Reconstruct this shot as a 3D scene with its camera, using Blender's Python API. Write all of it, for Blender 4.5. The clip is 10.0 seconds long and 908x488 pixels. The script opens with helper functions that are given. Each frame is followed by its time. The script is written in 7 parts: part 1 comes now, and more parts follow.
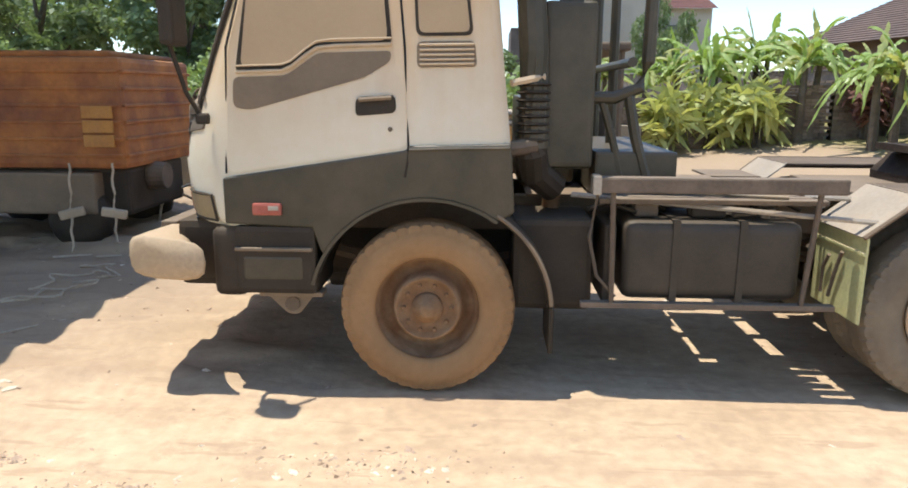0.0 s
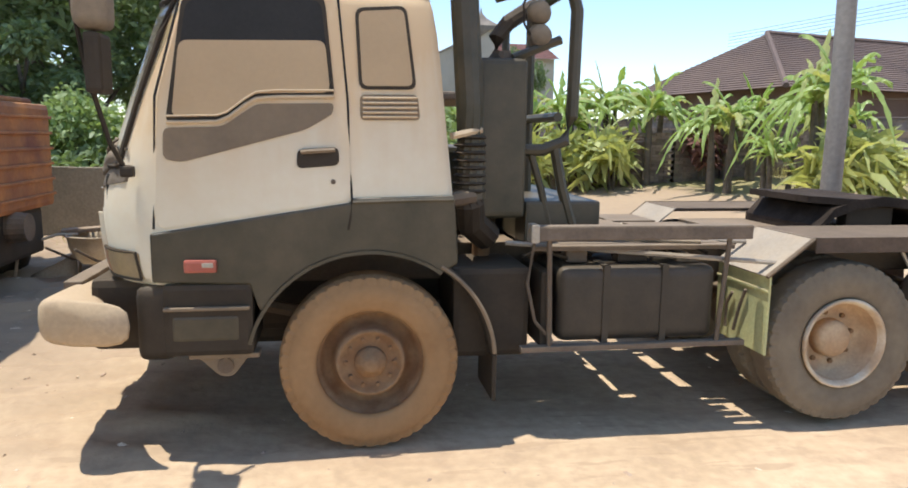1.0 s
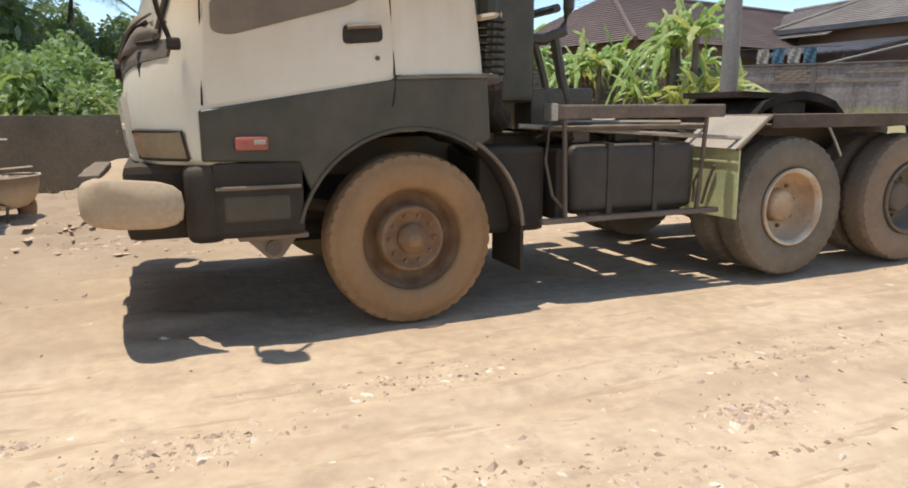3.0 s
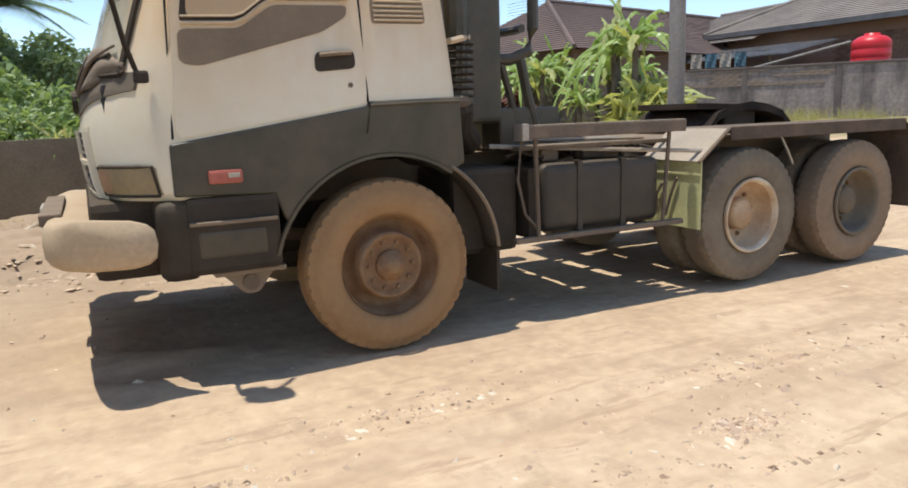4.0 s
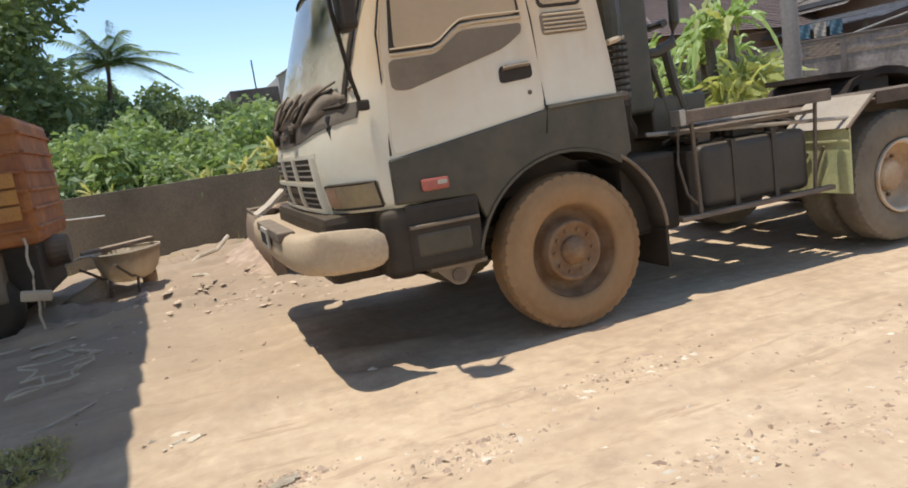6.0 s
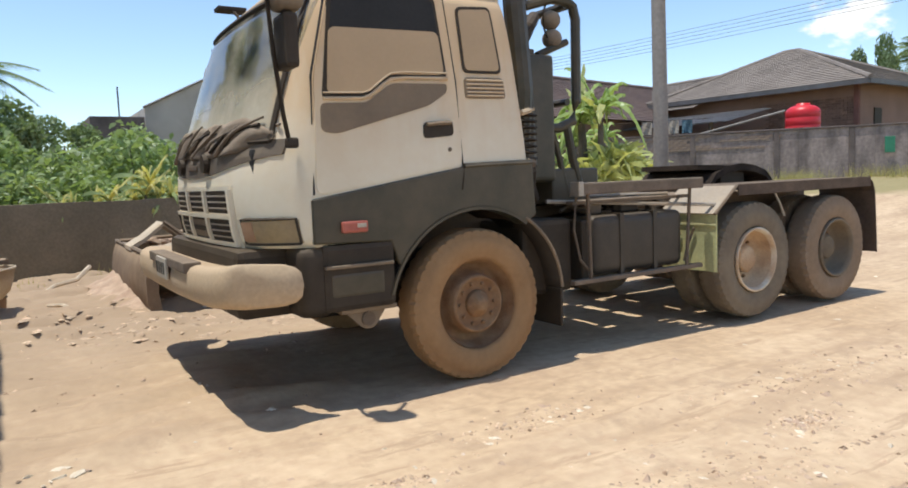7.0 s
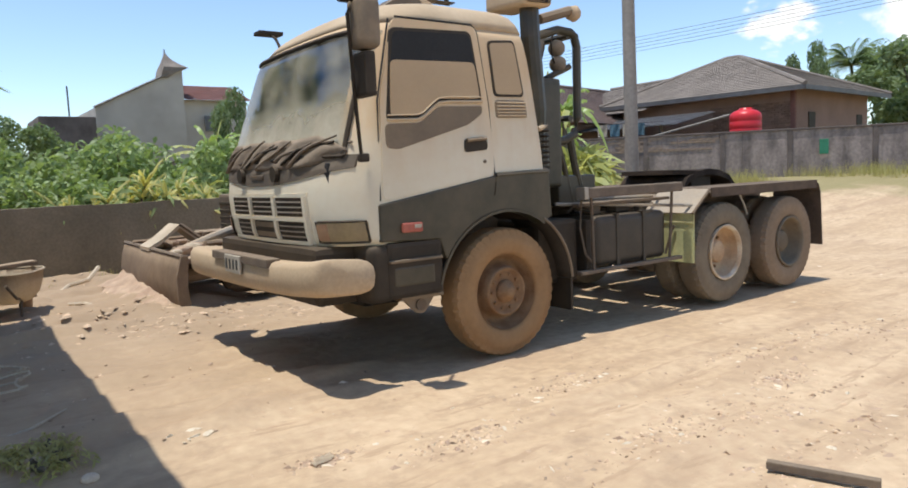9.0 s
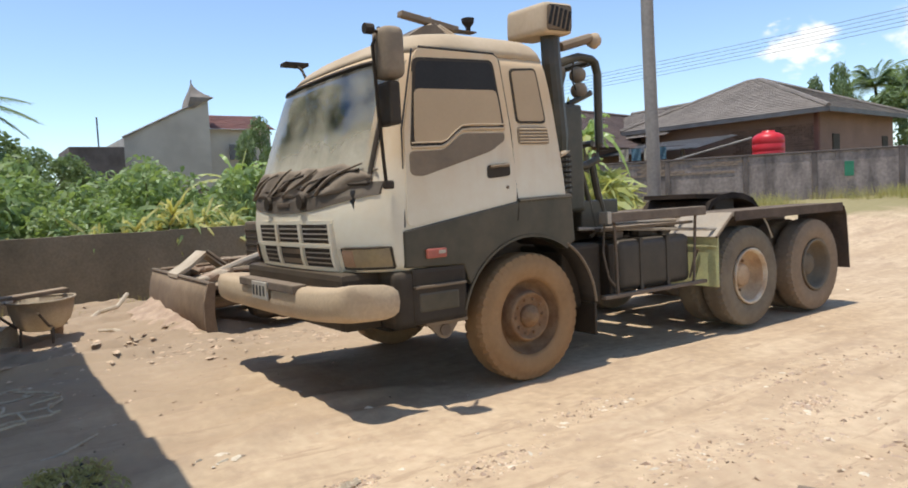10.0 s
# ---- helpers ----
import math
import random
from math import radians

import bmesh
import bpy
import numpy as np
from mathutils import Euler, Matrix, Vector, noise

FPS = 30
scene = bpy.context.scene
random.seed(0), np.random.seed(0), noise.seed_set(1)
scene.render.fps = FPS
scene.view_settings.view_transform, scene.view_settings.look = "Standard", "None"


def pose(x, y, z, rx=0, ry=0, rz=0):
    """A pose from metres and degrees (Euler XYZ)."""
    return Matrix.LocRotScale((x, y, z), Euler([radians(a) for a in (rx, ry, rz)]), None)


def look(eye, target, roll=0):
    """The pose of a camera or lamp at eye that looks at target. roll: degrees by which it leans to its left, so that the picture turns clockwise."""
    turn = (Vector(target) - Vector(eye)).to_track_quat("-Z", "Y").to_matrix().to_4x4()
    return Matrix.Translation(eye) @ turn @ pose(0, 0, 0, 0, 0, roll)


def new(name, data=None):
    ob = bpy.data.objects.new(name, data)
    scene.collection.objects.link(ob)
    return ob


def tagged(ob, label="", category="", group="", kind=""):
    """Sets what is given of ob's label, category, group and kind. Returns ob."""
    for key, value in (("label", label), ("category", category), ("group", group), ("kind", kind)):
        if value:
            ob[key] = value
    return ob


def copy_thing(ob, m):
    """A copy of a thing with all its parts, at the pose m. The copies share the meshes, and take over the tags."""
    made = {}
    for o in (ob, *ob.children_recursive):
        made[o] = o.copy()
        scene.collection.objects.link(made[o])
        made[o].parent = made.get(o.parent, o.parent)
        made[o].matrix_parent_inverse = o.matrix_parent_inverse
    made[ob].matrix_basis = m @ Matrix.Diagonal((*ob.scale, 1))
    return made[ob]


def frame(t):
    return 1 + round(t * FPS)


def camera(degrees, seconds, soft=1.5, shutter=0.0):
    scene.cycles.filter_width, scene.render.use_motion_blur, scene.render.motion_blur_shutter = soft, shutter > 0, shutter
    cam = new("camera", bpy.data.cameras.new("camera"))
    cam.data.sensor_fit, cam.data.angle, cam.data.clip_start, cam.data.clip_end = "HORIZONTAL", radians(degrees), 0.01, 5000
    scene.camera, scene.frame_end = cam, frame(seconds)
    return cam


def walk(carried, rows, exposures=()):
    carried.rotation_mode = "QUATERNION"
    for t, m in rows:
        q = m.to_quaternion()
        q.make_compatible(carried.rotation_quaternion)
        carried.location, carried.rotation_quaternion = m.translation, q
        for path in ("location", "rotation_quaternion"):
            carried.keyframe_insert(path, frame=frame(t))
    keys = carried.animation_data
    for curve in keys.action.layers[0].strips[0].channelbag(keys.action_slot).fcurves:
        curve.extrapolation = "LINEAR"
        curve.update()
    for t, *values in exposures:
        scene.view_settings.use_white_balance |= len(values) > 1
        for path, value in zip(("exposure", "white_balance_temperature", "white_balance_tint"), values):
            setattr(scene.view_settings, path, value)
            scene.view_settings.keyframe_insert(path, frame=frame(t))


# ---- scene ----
cam = camera(65.3, 10.0, 1.8)
PATH = [
    (0, (0.337, -3.976, 1.771), (0.249, -2.023, 1.351), 0.3),
    (0.5, (0.026, -3.933, 1.835), (0.174, -1.962, 1.532), 0.5),
    (0.7, (-0.058, -3.939, 1.831), (0.144, -1.969, 1.551), -1.4),
    (1, (-0.184, -3.947, 1.825), (0.142, -1.997, 1.522), 0.8),
    (1.5, (-0.635, -3.992, 1.621), (-0.216, -2.074, 1.239), 0.4),
    (2, (-1.050, -4.056, 1.375), (-0.582, -2.144, 1.021), 2.0),
    (2.3, (-1.199, -4.023, 1.288), (-0.585, -2.137, 1.031), -3.0),
    (2.5, (-1.299, -4.001, 1.230), (-0.730, -2.130, 0.809), -0.5),
    (2.7, (-1.332, -3.976, 1.251), (-0.662, -2.127, 0.891), 0.1),
    (3.8, (-1.512, -3.842, 1.365), (-0.661, -2.086, 0.926), -1.2),
    (4, (-1.545, -3.817, 1.386), (-0.647, -2.066, 1.027), -1.9),
    (4.3, (-1.636, -3.849, 1.386), (-0.752, -2.090, 1.035), -2.3),
    (4.5, (-1.697, -3.870, 1.386), (-0.859, -2.079, 1.088), -3.5),
    (5, (-1.951, -3.789, 1.364), (-1.090, -2.015, 1.032), -5.5),
    (5.2, (-2.025, -3.821, 1.371), (-1.187, -2.043, 1.004), -6.4),
    (6.3, (-2.432, -3.999, 1.408), (-1.790, -2.127, 1.114), -7.6),
    (6.5, (-2.502, -3.991, 1.401), (-1.768, -2.157, 1.094), -3.4),
    (6.8, (-2.605, -3.965, 1.390), (-1.642, -2.231, 1.134), -2.0),
    (7, (-2.673, -3.948, 1.383), (-1.613, -2.262, 1.196), -2.2),
    (7.3, (-2.890, -3.949, 1.400), (-1.830, -2.254, 1.356), -1.1),
    (7.5, (-3.034, -3.950, 1.411), (-1.844, -2.343, 1.355), -1.8),
    (8, (-3.395, -4.091, 1.460), (-2.240, -2.459, 1.413), -4.2),
    (8.5, (-3.599, -4.273, 1.445), (-2.442, -2.662, 1.196), -3.0),
    (9, (-3.687, -4.279, 1.479), (-2.503, -2.678, 1.282), -2.4),
    (9.5, (-3.756, -4.327, 1.475), (-2.649, -2.669, 1.306), -3.1),
    (10, (-3.727, -4.304, 1.484), (-2.586, -2.665, 1.361), -2.9),
]
walk(cam, [(t, look(eye, target, roll)) for t, eye, target, roll in PATH],
     [(0, 1.18), (1, 1.14), (2.5, 0.92), (4, 0.87), (6.5, 0.84), (10, 0.79)])

# ---- light ----
world = bpy.data.worlds.new("world")
scene.world = world
world.use_nodes = True
SUN_TO = Vector((-0.205, 0.03, 1.0)).normalized()
wn = world.node_tree.nodes
sky = wn.new("ShaderNodeTexSky")
sky.sky_type, sky.sun_disc = "NISHITA", False
sky.sun_elevation = math.asin(SUN_TO.z)
sky.sun_rotation = math.atan2(SUN_TO.x, SUN_TO.y)
sky.air_density, sky.dust_density, sky.ozone_density = 0.9, 0.2, 2.4
wn["Background"].inputs["Strength"].default_value = 0.122
world.node_tree.links.new(sky.outputs[0], wn["Background"].inputs["Color"])
sun = new("sun", bpy.data.lights.new("sun", "SUN"))
sun.data.energy, sun.data.angle, sun.data.color = 2.5, radians(0.5), (1.0, 0.99, 0.945)
sun.matrix_world = look(SUN_TO * 40, (0, 0, 0))

# ---- materials ----
DUST = (0.46, 0.33, 0.20)


def mat(name, col, rough=0.7, metal=0.0, col2=None, scale=2.5, fine=45.0, bump=0.25, dust=0.0, top=0.0, dustcol=DUST, island=0.0, spec=0.4, streak=0.0, grain=0.3, rise=None):
    """A procedural surface: two-scale colour variation, fine relief, and road dust that settles in blotches and on upward faces."""
    m = bpy.data.materials.new(name)
    m.use_nodes = True
    t = m.node_tree
    n, l = t.nodes, t.links
    b = n["Principled BSDF"]
    b.inputs["Metallic"].default_value = metal
    b.inputs["Specular IOR Level"].default_value = spec
    tc = n.new("ShaderNodeTexCoord")
    big = n.new("ShaderNodeTexNoise")
    big.inputs["Scale"].default_value, big.inputs["Detail"].default_value = scale, 6
    sm = n.new("ShaderNodeTexNoise")
    sm.inputs["Scale"].default_value, sm.inputs["Detail"].default_value = fine, 4
    src = tc.outputs["Object"]
    if streak:
        mp = n.new("ShaderNodeMapping")
        mp.inputs["Scale"].default_value = (1, 1, streak)
        l.new(src, mp.inputs["Vector"])
        l.new(mp.outputs[0], big.inputs["Vector"])
    else:
        l.new(src, big.inputs["Vector"])
    l.new(src, sm.inputs["Vector"])
    r1 = n.new("ShaderNodeMapRange")
    r1.inputs["From Min"].default_value, r1.inputs["From Max"].default_value = 0.35, 0.68
    l.new(big.outputs["Fac"], r1.inputs["Value"])
    mix = n.new("ShaderNodeMix")
    mix.data_type = "RGBA"
    c2 = col2 or tuple(c * 0.72 for c in col)
    mix.inputs[6].default_value, mix.inputs[7].default_value = (*col, 1), (*c2, 1)
    l.new(r1.outputs[0], mix.inputs[0])
    out = mix.outputs[2]
    if island:
        ge = n.new("ShaderNodeNewGeometry")
        hs = n.new("ShaderNodeHueSaturation")
        rr = n.new("ShaderNodeMapRange")
        rr.inputs["To Min"].default_value, rr.inputs["To Max"].default_value = 1 - island, 1 + island
        l.new(ge.outputs["Random Per Island"], rr.inputs["Value"])
        l.new(rr.outputs[0], hs.inputs["Value"])
        l.new(out, hs.inputs["Color"])
        out = hs.outputs[0]
    m2 = n.new("ShaderNodeMix")
    m2.data_type, m2.blend_type = "RGBA", "OVERLAY"
    m2.inputs[0].default_value = grain
    l.new(out, m2.inputs[6])
    l.new(sm.outputs["Fac"], m2.inputs[7])
    out = m2.outputs[2]
    if dust or top:
        d = n.new("ShaderNodeTexNoise")
        d.inputs["Scale"].default_value, d.inputs["Detail"].default_value, d.inputs["Roughness"].default_value = 3.2, 8, 0.65
        l.new(src, d.inputs["Vector"])
        rd = n.new("ShaderNodeMapRange")
        rd.inputs["From Min"].default_value, rd.inputs["From Max"].default_value = 0.3, 0.72
        rd.inputs["To Min"].default_value, rd.inputs["To Max"].default_value = dust * 0.35, min(1.0, dust * 1.65)
        l.new(d.outputs["Fac"], rd.inputs["Value"])
        fac = rd.outputs[0]
        if top:
            g = n.new("ShaderNodeNewGeometry")
            sx = n.new("ShaderNodeSeparateXYZ")
            l.new(g.outputs["Normal"], sx.inputs[0])
            mm = n.new("ShaderNodeMath")
            mm.operation, mm.use_clamp = "MULTIPLY_ADD", True
            mm.inputs[1].default_value = top
            l.new(sx.outputs["Z"], mm.inputs[0])
            l.new(fac, mm.inputs[2])
            fac = mm.outputs[0]
        if rise:
            # settled dust, thicker higher up and streaked by rain
            zx = n.new("ShaderNodeSeparateXYZ")
            l.new(src, zx.inputs[0])
            zr = n.new("ShaderNodeMapRange")
            zr.inputs["From Min"].default_value, zr.inputs["From Max"].default_value, zr.inputs["To Max"].default_value = rise
            l.new(zx.outputs["Z"], zr.inputs["Value"])
            sn = n.new("ShaderNodeTexNoise")
            sn.inputs["Scale"].default_value, sn.inputs["Detail"].default_value = 5.0, 6
            sp = n.new("ShaderNodeMapping")
            sp.inputs["Scale"].default_value = (1.5, 1.5, 0.18)
            l.new(src, sp.inputs["Vector"])
            l.new(sp.outputs[0], sn.inputs["Vector"])
            sr = n.new("ShaderNodeMapRange")
            sr.inputs["From Min"].default_value, sr.inputs["From Max"].default_value = 0.3, 0.7
            sr.inputs["To Min"].default_value, sr.inputs["To Max"].default_value = 0.55, 1.25
            l.new(sn.outputs["Fac"], sr.inputs["Value"])
            mu = n.new("ShaderNodeMath")
            mu.operation = "MULTIPLY"
            l.new(zr.outputs[0], mu.inputs[0])
            l.new(sr.outputs[0], mu.inputs[1])
            au = n.new("ShaderNodeMath")
            au.operation, au.use_clamp = "ADD", True
            l.new(mu.outputs[0], au.inputs[0])
            l.new(fac, au.inputs[1])
            fac = au.outputs[0]
        m3 = n.new("ShaderNodeMix")
        m3.data_type = "RGBA"
        m3.inputs[7].default_value = (*dustcol, 1)
        l.new(fac, m3.inputs[0])
        l.new(out, m3.inputs[6])
        out = m3.outputs[2]
        ro = n.new("ShaderNodeMapRange")
        ro.inputs["To Min"].default_value, ro.inputs["To Max"].default_value = rough, 0.95
        l.new(fac, ro.inputs["Value"])
        l.new(ro.outputs[0], b.inputs["Roughness"])
    else:
        b.inputs["Roughness"].default_value = rough
    l.new(out, b.inputs["Base Color"])
    if bump:
        bp = n.new("ShaderNodeBump")
        bp.inputs["Strength"].default_value, bp.inputs["Distance"].default_value = bump, 0.01
        l.new(sm.outputs["Fac"], bp.inputs["Height"])
        l.new(bp.outputs[0], b.inputs["Normal"])
    return m


def leafy(name, col, col2, rough=0.5, thin=0.35):
    m = mat(name, col, rough, col2=col2, scale=0.7, fine=9, bump=0.1, island=0.35)
    n, l = m.node_tree.nodes, m.node_tree.links
    tr = n.new("ShaderNodeBsdfTranslucent")
    tr.inputs["Color"].default_value = (col[0] * 1.6, col[1] * 1.6, col[2] * 0.9, 1)
    ms = n.new("ShaderNodeMixShader")
    ms.inputs[0].default_value = thin
    l.new(n["Principled BSDF"].outputs[0], ms.inputs[1])
    l.new(tr.outputs[0], ms.inputs[2])
    l.new(ms.outputs[0], n["Material Output"].inputs["Surface"])
    return m


M_WHITE = mat("dusty_white_paint", (0.785, 0.735, 0.585), 0.5, col2=(0.69, 0.61, 0.45), scale=0.9, dust=0.2, top=0.4, bump=0.04, fine=22, grain=0.08, dustcol=(0.63, 0.445, 0.265), rise=(1.4, 2.3, 0.95))
M_ROOF = mat("dust_covered_paint", (0.55, 0.42, 0.275), 0.75, col2=(0.46, 0.34, 0.215), scale=1.6, dust=0.3, top=0.1, bump=0.06, fine=30, grain=0.12)
M_DARK = mat("dark_green_grey_paint", (0.030, 0.029, 0.018), 0.33, col2=(0.048, 0.041, 0.026), scale=1.6, dust=0.08, top=0.10, bump=0.06, spec=0.35, grain=0.15)
M_GREASE = mat("black_grease", (0.034, 0.025, 0.019), 0.9, col2=(0.065, 0.046, 0.033), scale=6, bump=0.5, spec=0.1)
M_BLACK = mat("black_plastic_and_wing_shade", (0.030, 0.023, 0.017), 0.6, dust=0.05, top=0.12, bump=0.1, spec=0.2, grain=0.2)
M_GREYP = mat("grey_plastic", (0.175, 0.125, 0.08), 0.65, dust=0.2, top=0.2, bump=0.06, grain=0.12)
M_RUBBER = mat("dusty_tyre_rubber", (0.225, 0.125, 0.058), 0.9, col2=(0.33, 0.195, 0.095), scale=2.5, dust=0.35, top=0.1, dustcol=(0.36, 0.22, 0.112), bump=0.2, fine=24, spec=0.1, grain=0.2)
M_RUBBER2 = mat("grey_tyre_rubber", (0.13, 0.1, 0.072), 0.9, col2=(0.19, 0.15, 0.105), scale=3, dust=0.28, top=0.1, dustcol=(0.29, 0.23, 0.155), bump=0.2, fine=24, spec=0.1, grain=0.2)
M_RUBBER3 = mat("tan_tyre_rubber", (0.18, 0.122, 0.078), 0.9, col2=(0.25, 0.175, 0.115), scale=3, dust=0.3, top=0.1, dustcol=(0.34, 0.25, 0.165), bump=0.2, fine=24, spec=0.1, grain=0.2)
M_RUST = mat("rusty_hub_steel", (0.17, 0.08, 0.038), 0.9, col2=(0.26, 0.16, 0.088), scale=7, dust=0.25, dustcol=(0.36, 0.235, 0.13), bump=0.5, spec=0.15)
M_RIM = mat("dusty_rim_paint", (0.66, 0.58, 0.44), 0.7, col2=(0.45, 0.28, 0.15), scale=5, dust=0.2, bump=0.2)
M_DECK = mat("grimy_deck_plate", (0.062, 0.046, 0.037), 0.85, col2=(0.105, 0.074, 0.056), scale=5, dust=0.08, top=0.14, bump=0.4, spec=0.15)
M_STEEL = mat("weathered_steel", (0.075, 0.06, 0.047), 0.75, metal=0.1, col2=(0.12, 0.078, 0.05), scale=5, dust=0.13, top=0.25, bump=0.35)
M_PLANK = mat("dry_wood", (0.30, 0.23, 0.15), 0.85, col2=(0.2, 0.14, 0.09), scale=4, dust=0.2, top=0.3, bump=0.4)
M_TANK = mat("black_tank_paint", (0.026, 0.023, 0.019), 0.42, col2=(0.045, 0.037, 0.029), dust=0.05, top=0.12, bump=0.1, grain=0.2, spec=0.25)
M_GREEN = mat("faded_green_mudguard", (0.50, 0.50, 0.22), 0.7, col2=(0.40, 0.41, 0.19), scale=4, dust=0.22, top=0.6, bump=0.2)
M_BEAM = mat("grimy_frame_beam", (0.10, 0.076, 0.058), 0.85, col2=(0.165, 0.122, 0.088), scale=5, dust=0.1, top=0.2, bump=0.4)
M_GREYPLATE = mat("dusty_grey_plate", (0.38, 0.345, 0.29), 0.75, dust=0.3, top=0.2, bump=0.2)
M_BUMPER = mat("dust_caked_bumper", (0.50, 0.37, 0.24), 0.8, col2=(0.43, 0.31, 0.19), scale=2.5, dust=0.4, top=0.2, dustcol=(0.48, 0.345, 0.21), bump=0.12)
M_GLASSD = mat("dust_coated_glass", (0.47, 0.325, 0.185), 0.55, col2=(0.40, 0.275, 0.155), scale=1.5, dust=0.2, dustcol=(0.48, 0.34, 0.2), bump=0.02, spec=0.3, grain=0.06)
M_LINING = mat("dusty_cab_lining", (0.30, 0.27, 0.21), 0.85, dust=0.2, bump=0.1)
M_SEAT = mat("dark_seat_cloth", (0.07, 0.06, 0.052), 0.9, dust=0.1, top=0.15, bump=0.2)
M_COWL = mat("dark_cowl_plastic", (0.085, 0.070, 0.055), 0.7, dust=0.12, top=0.2, bump=0.08, grain=0.15)
# near-black for cab fittings and seams, and for the painted window-gap shade
M_INSIDE = mat("dark_parts_and_gap_shade", (0.022, 0.02, 0.018), 0.8, bump=0)
M_RED = mat("faded_red_lens", (0.42, 0.06, 0.045), 0.35, dust=0.2, bump=0.05)
M_AMBER = mat("dusty_headlamp_lens", (0.30, 0.22, 0.10), 0.3, col2=(0.22, 0.16, 0.08), scale=8, dust=0.25, bump=0.1)
M_AMBERLENS = mat("faded_amber_lens", (0.36, 0.15, 0.07), 0.35, dust=0.35, bump=0.05)
M_CHROME = mat("dusty_silver_pipe", (0.42, 0.40, 0.36), 0.4, metal=0.6, dust=0.3, top=0.4, bump=0.1)
M_RAG = mat("crumpled_black_rubber", (0.125, 0.098, 0.073), 0.8, col2=(0.20, 0.155, 0.115), scale=6, dust=0.15, top=0.2, bump=0.3)
M_MIRRORBACK = mat("mirror_housing", (0.15, 0.12, 0.09), 0.65, dust=0.35, top=0.5, bump=0.1)
M_PLATE = mat("number_plate", (0.5, 0.46, 0.38), 0.6, dust=0.3, bump=0.05)
M_SAND = None
M_LEAF_A = leafy("shrub_leaf", (0.25, 0.32, 0.125), (0.33, 0.37, 0.17))
M_LEAF_B = leafy("dark_tree_leaf", (0.16, 0.215, 0.10), (0.21, 0.255, 0.125))
M_LEAF_C = leafy("pale_dry_leaf", (0.42, 0.42, 0.17), (0.28, 0.33, 0.11))
M_SPEAR = leafy("sunlit_spear_leaf", (0.58, 0.52, 0.22), (0.42, 0.42, 0.15))
M_BANANA = leafy("banana_leaf", (0.27, 0.36, 0.10), (0.36, 0.42, 0.15), 0.4)
M_BARK = mat("bark", (0.16, 0.125, 0.09), 0.9, col2=(0.09, 0.07, 0.05), scale=5, fine=30, bump=0.7)
M_POLE = mat("grey_wood_pole", (0.30, 0.265, 0.225), 0.85, col2=(0.20, 0.17, 0.14), scale=3, fine=20, bump=0.5, streak=0.15)
M_WALLDK = mat("mossy_dark_wall", (0.27, 0.215, 0.14), 0.95, col2=(0.15, 0.122, 0.078), scale=0.9, fine=25, bump=0.6)
M_PLASTER = mat("grey_stained_plaster", (0.32, 0.258, 0.225), 0.95, col2=(0.155, 0.125, 0.112), scale=3.0, fine=11, bump=0.6, grain=0.45, streak=0.3)
M_COPING = mat("sooty_wall_coping", (0.17, 0.135, 0.118), 0.95, col2=(0.105, 0.083, 0.072), scale=1.5, fine=20, bump=0.5)
M_BRICK = mat("weathered_brick", (0.22, 0.13, 0.09), 0.9, col2=(0.15, 0.09, 0.065), scale=2, fine=20, bump=0.5, island=0.25)
M_TILE = mat("brown_roof_tiles", (0.26, 0.215, 0.175), 0.85, col2=(0.19, 0.155, 0.125), scale=1.2, fine=12, bump=0.3, island=0.15)
M_ROOFRED = mat("old_red_roof", (0.20, 0.085, 0.065), 0.85, col2=(0.15, 0.07, 0.055), scale=1.5, fine=12, bump=0.3)
M_ROOFBROWN = mat("faded_brown_tiles", (0.17, 0.115, 0.09), 0.85, col2=(0.13, 0.09, 0.075), scale=0.7, fine=10, bump=0.3)
M_HOUSEW = mat("pale_house_render", (0.66, 0.61, 0.53), 0.9, col2=(0.54, 0.49, 0.42), scale=0.6, bump=0.1)
M_GABLE = mat("warm_grey_render", (0.52, 0.46, 0.38), 0.9, col2=(0.42, 0.365, 0.30), scale=0.6, bump=0.1)
M_RENDERTAN = mat("tan_house_render", (0.29, 0.18, 0.135), 0.9, col2=(0.225, 0.14, 0.105), scale=0.8, bump=0.15)
M_TIN = mat("grey_tin_sheet", (0.16, 0.15, 0.145), 0.55, metal=0.3, col2=(0.11, 0.10, 0.09), scale=2, bump=0.15)
M_REDTANK = mat("red_plastic_tank", (0.62, 0.025, 0.03), 0.4, col2=(0.55, 0.02, 0.025), scale=2, bump=0.03)
M_ORANGE = mat("rusted_orange_paint", (0.46, 0.16, 0.035), 0.75, col2=(0.20, 0.055, 0.025), scale=2.2, fine=18, bump=0.4, dust=0.1, top=0.2)
M_PANEL = mat("orange_yellow_panel", (0.55, 0.24, 0.04), 0.6, col2=(0.40, 0.15, 0.03), scale=5, bump=0.2, dust=0.15)
M_YELLOW = mat("dull_machine_yellow", (0.52, 0.27, 0.05), 0.65, col2=(0.36, 0.18, 0.05), scale=2, bump=0.2, dust=0.22, top=0.3)
M_RUSTPLATE = mat("worn_blade_steel", (0.15, 0.098, 0.064), 0.8, col2=(0.22, 0.15, 0.098), scale=4, dust=0.2, top=0.3, bump=0.3)
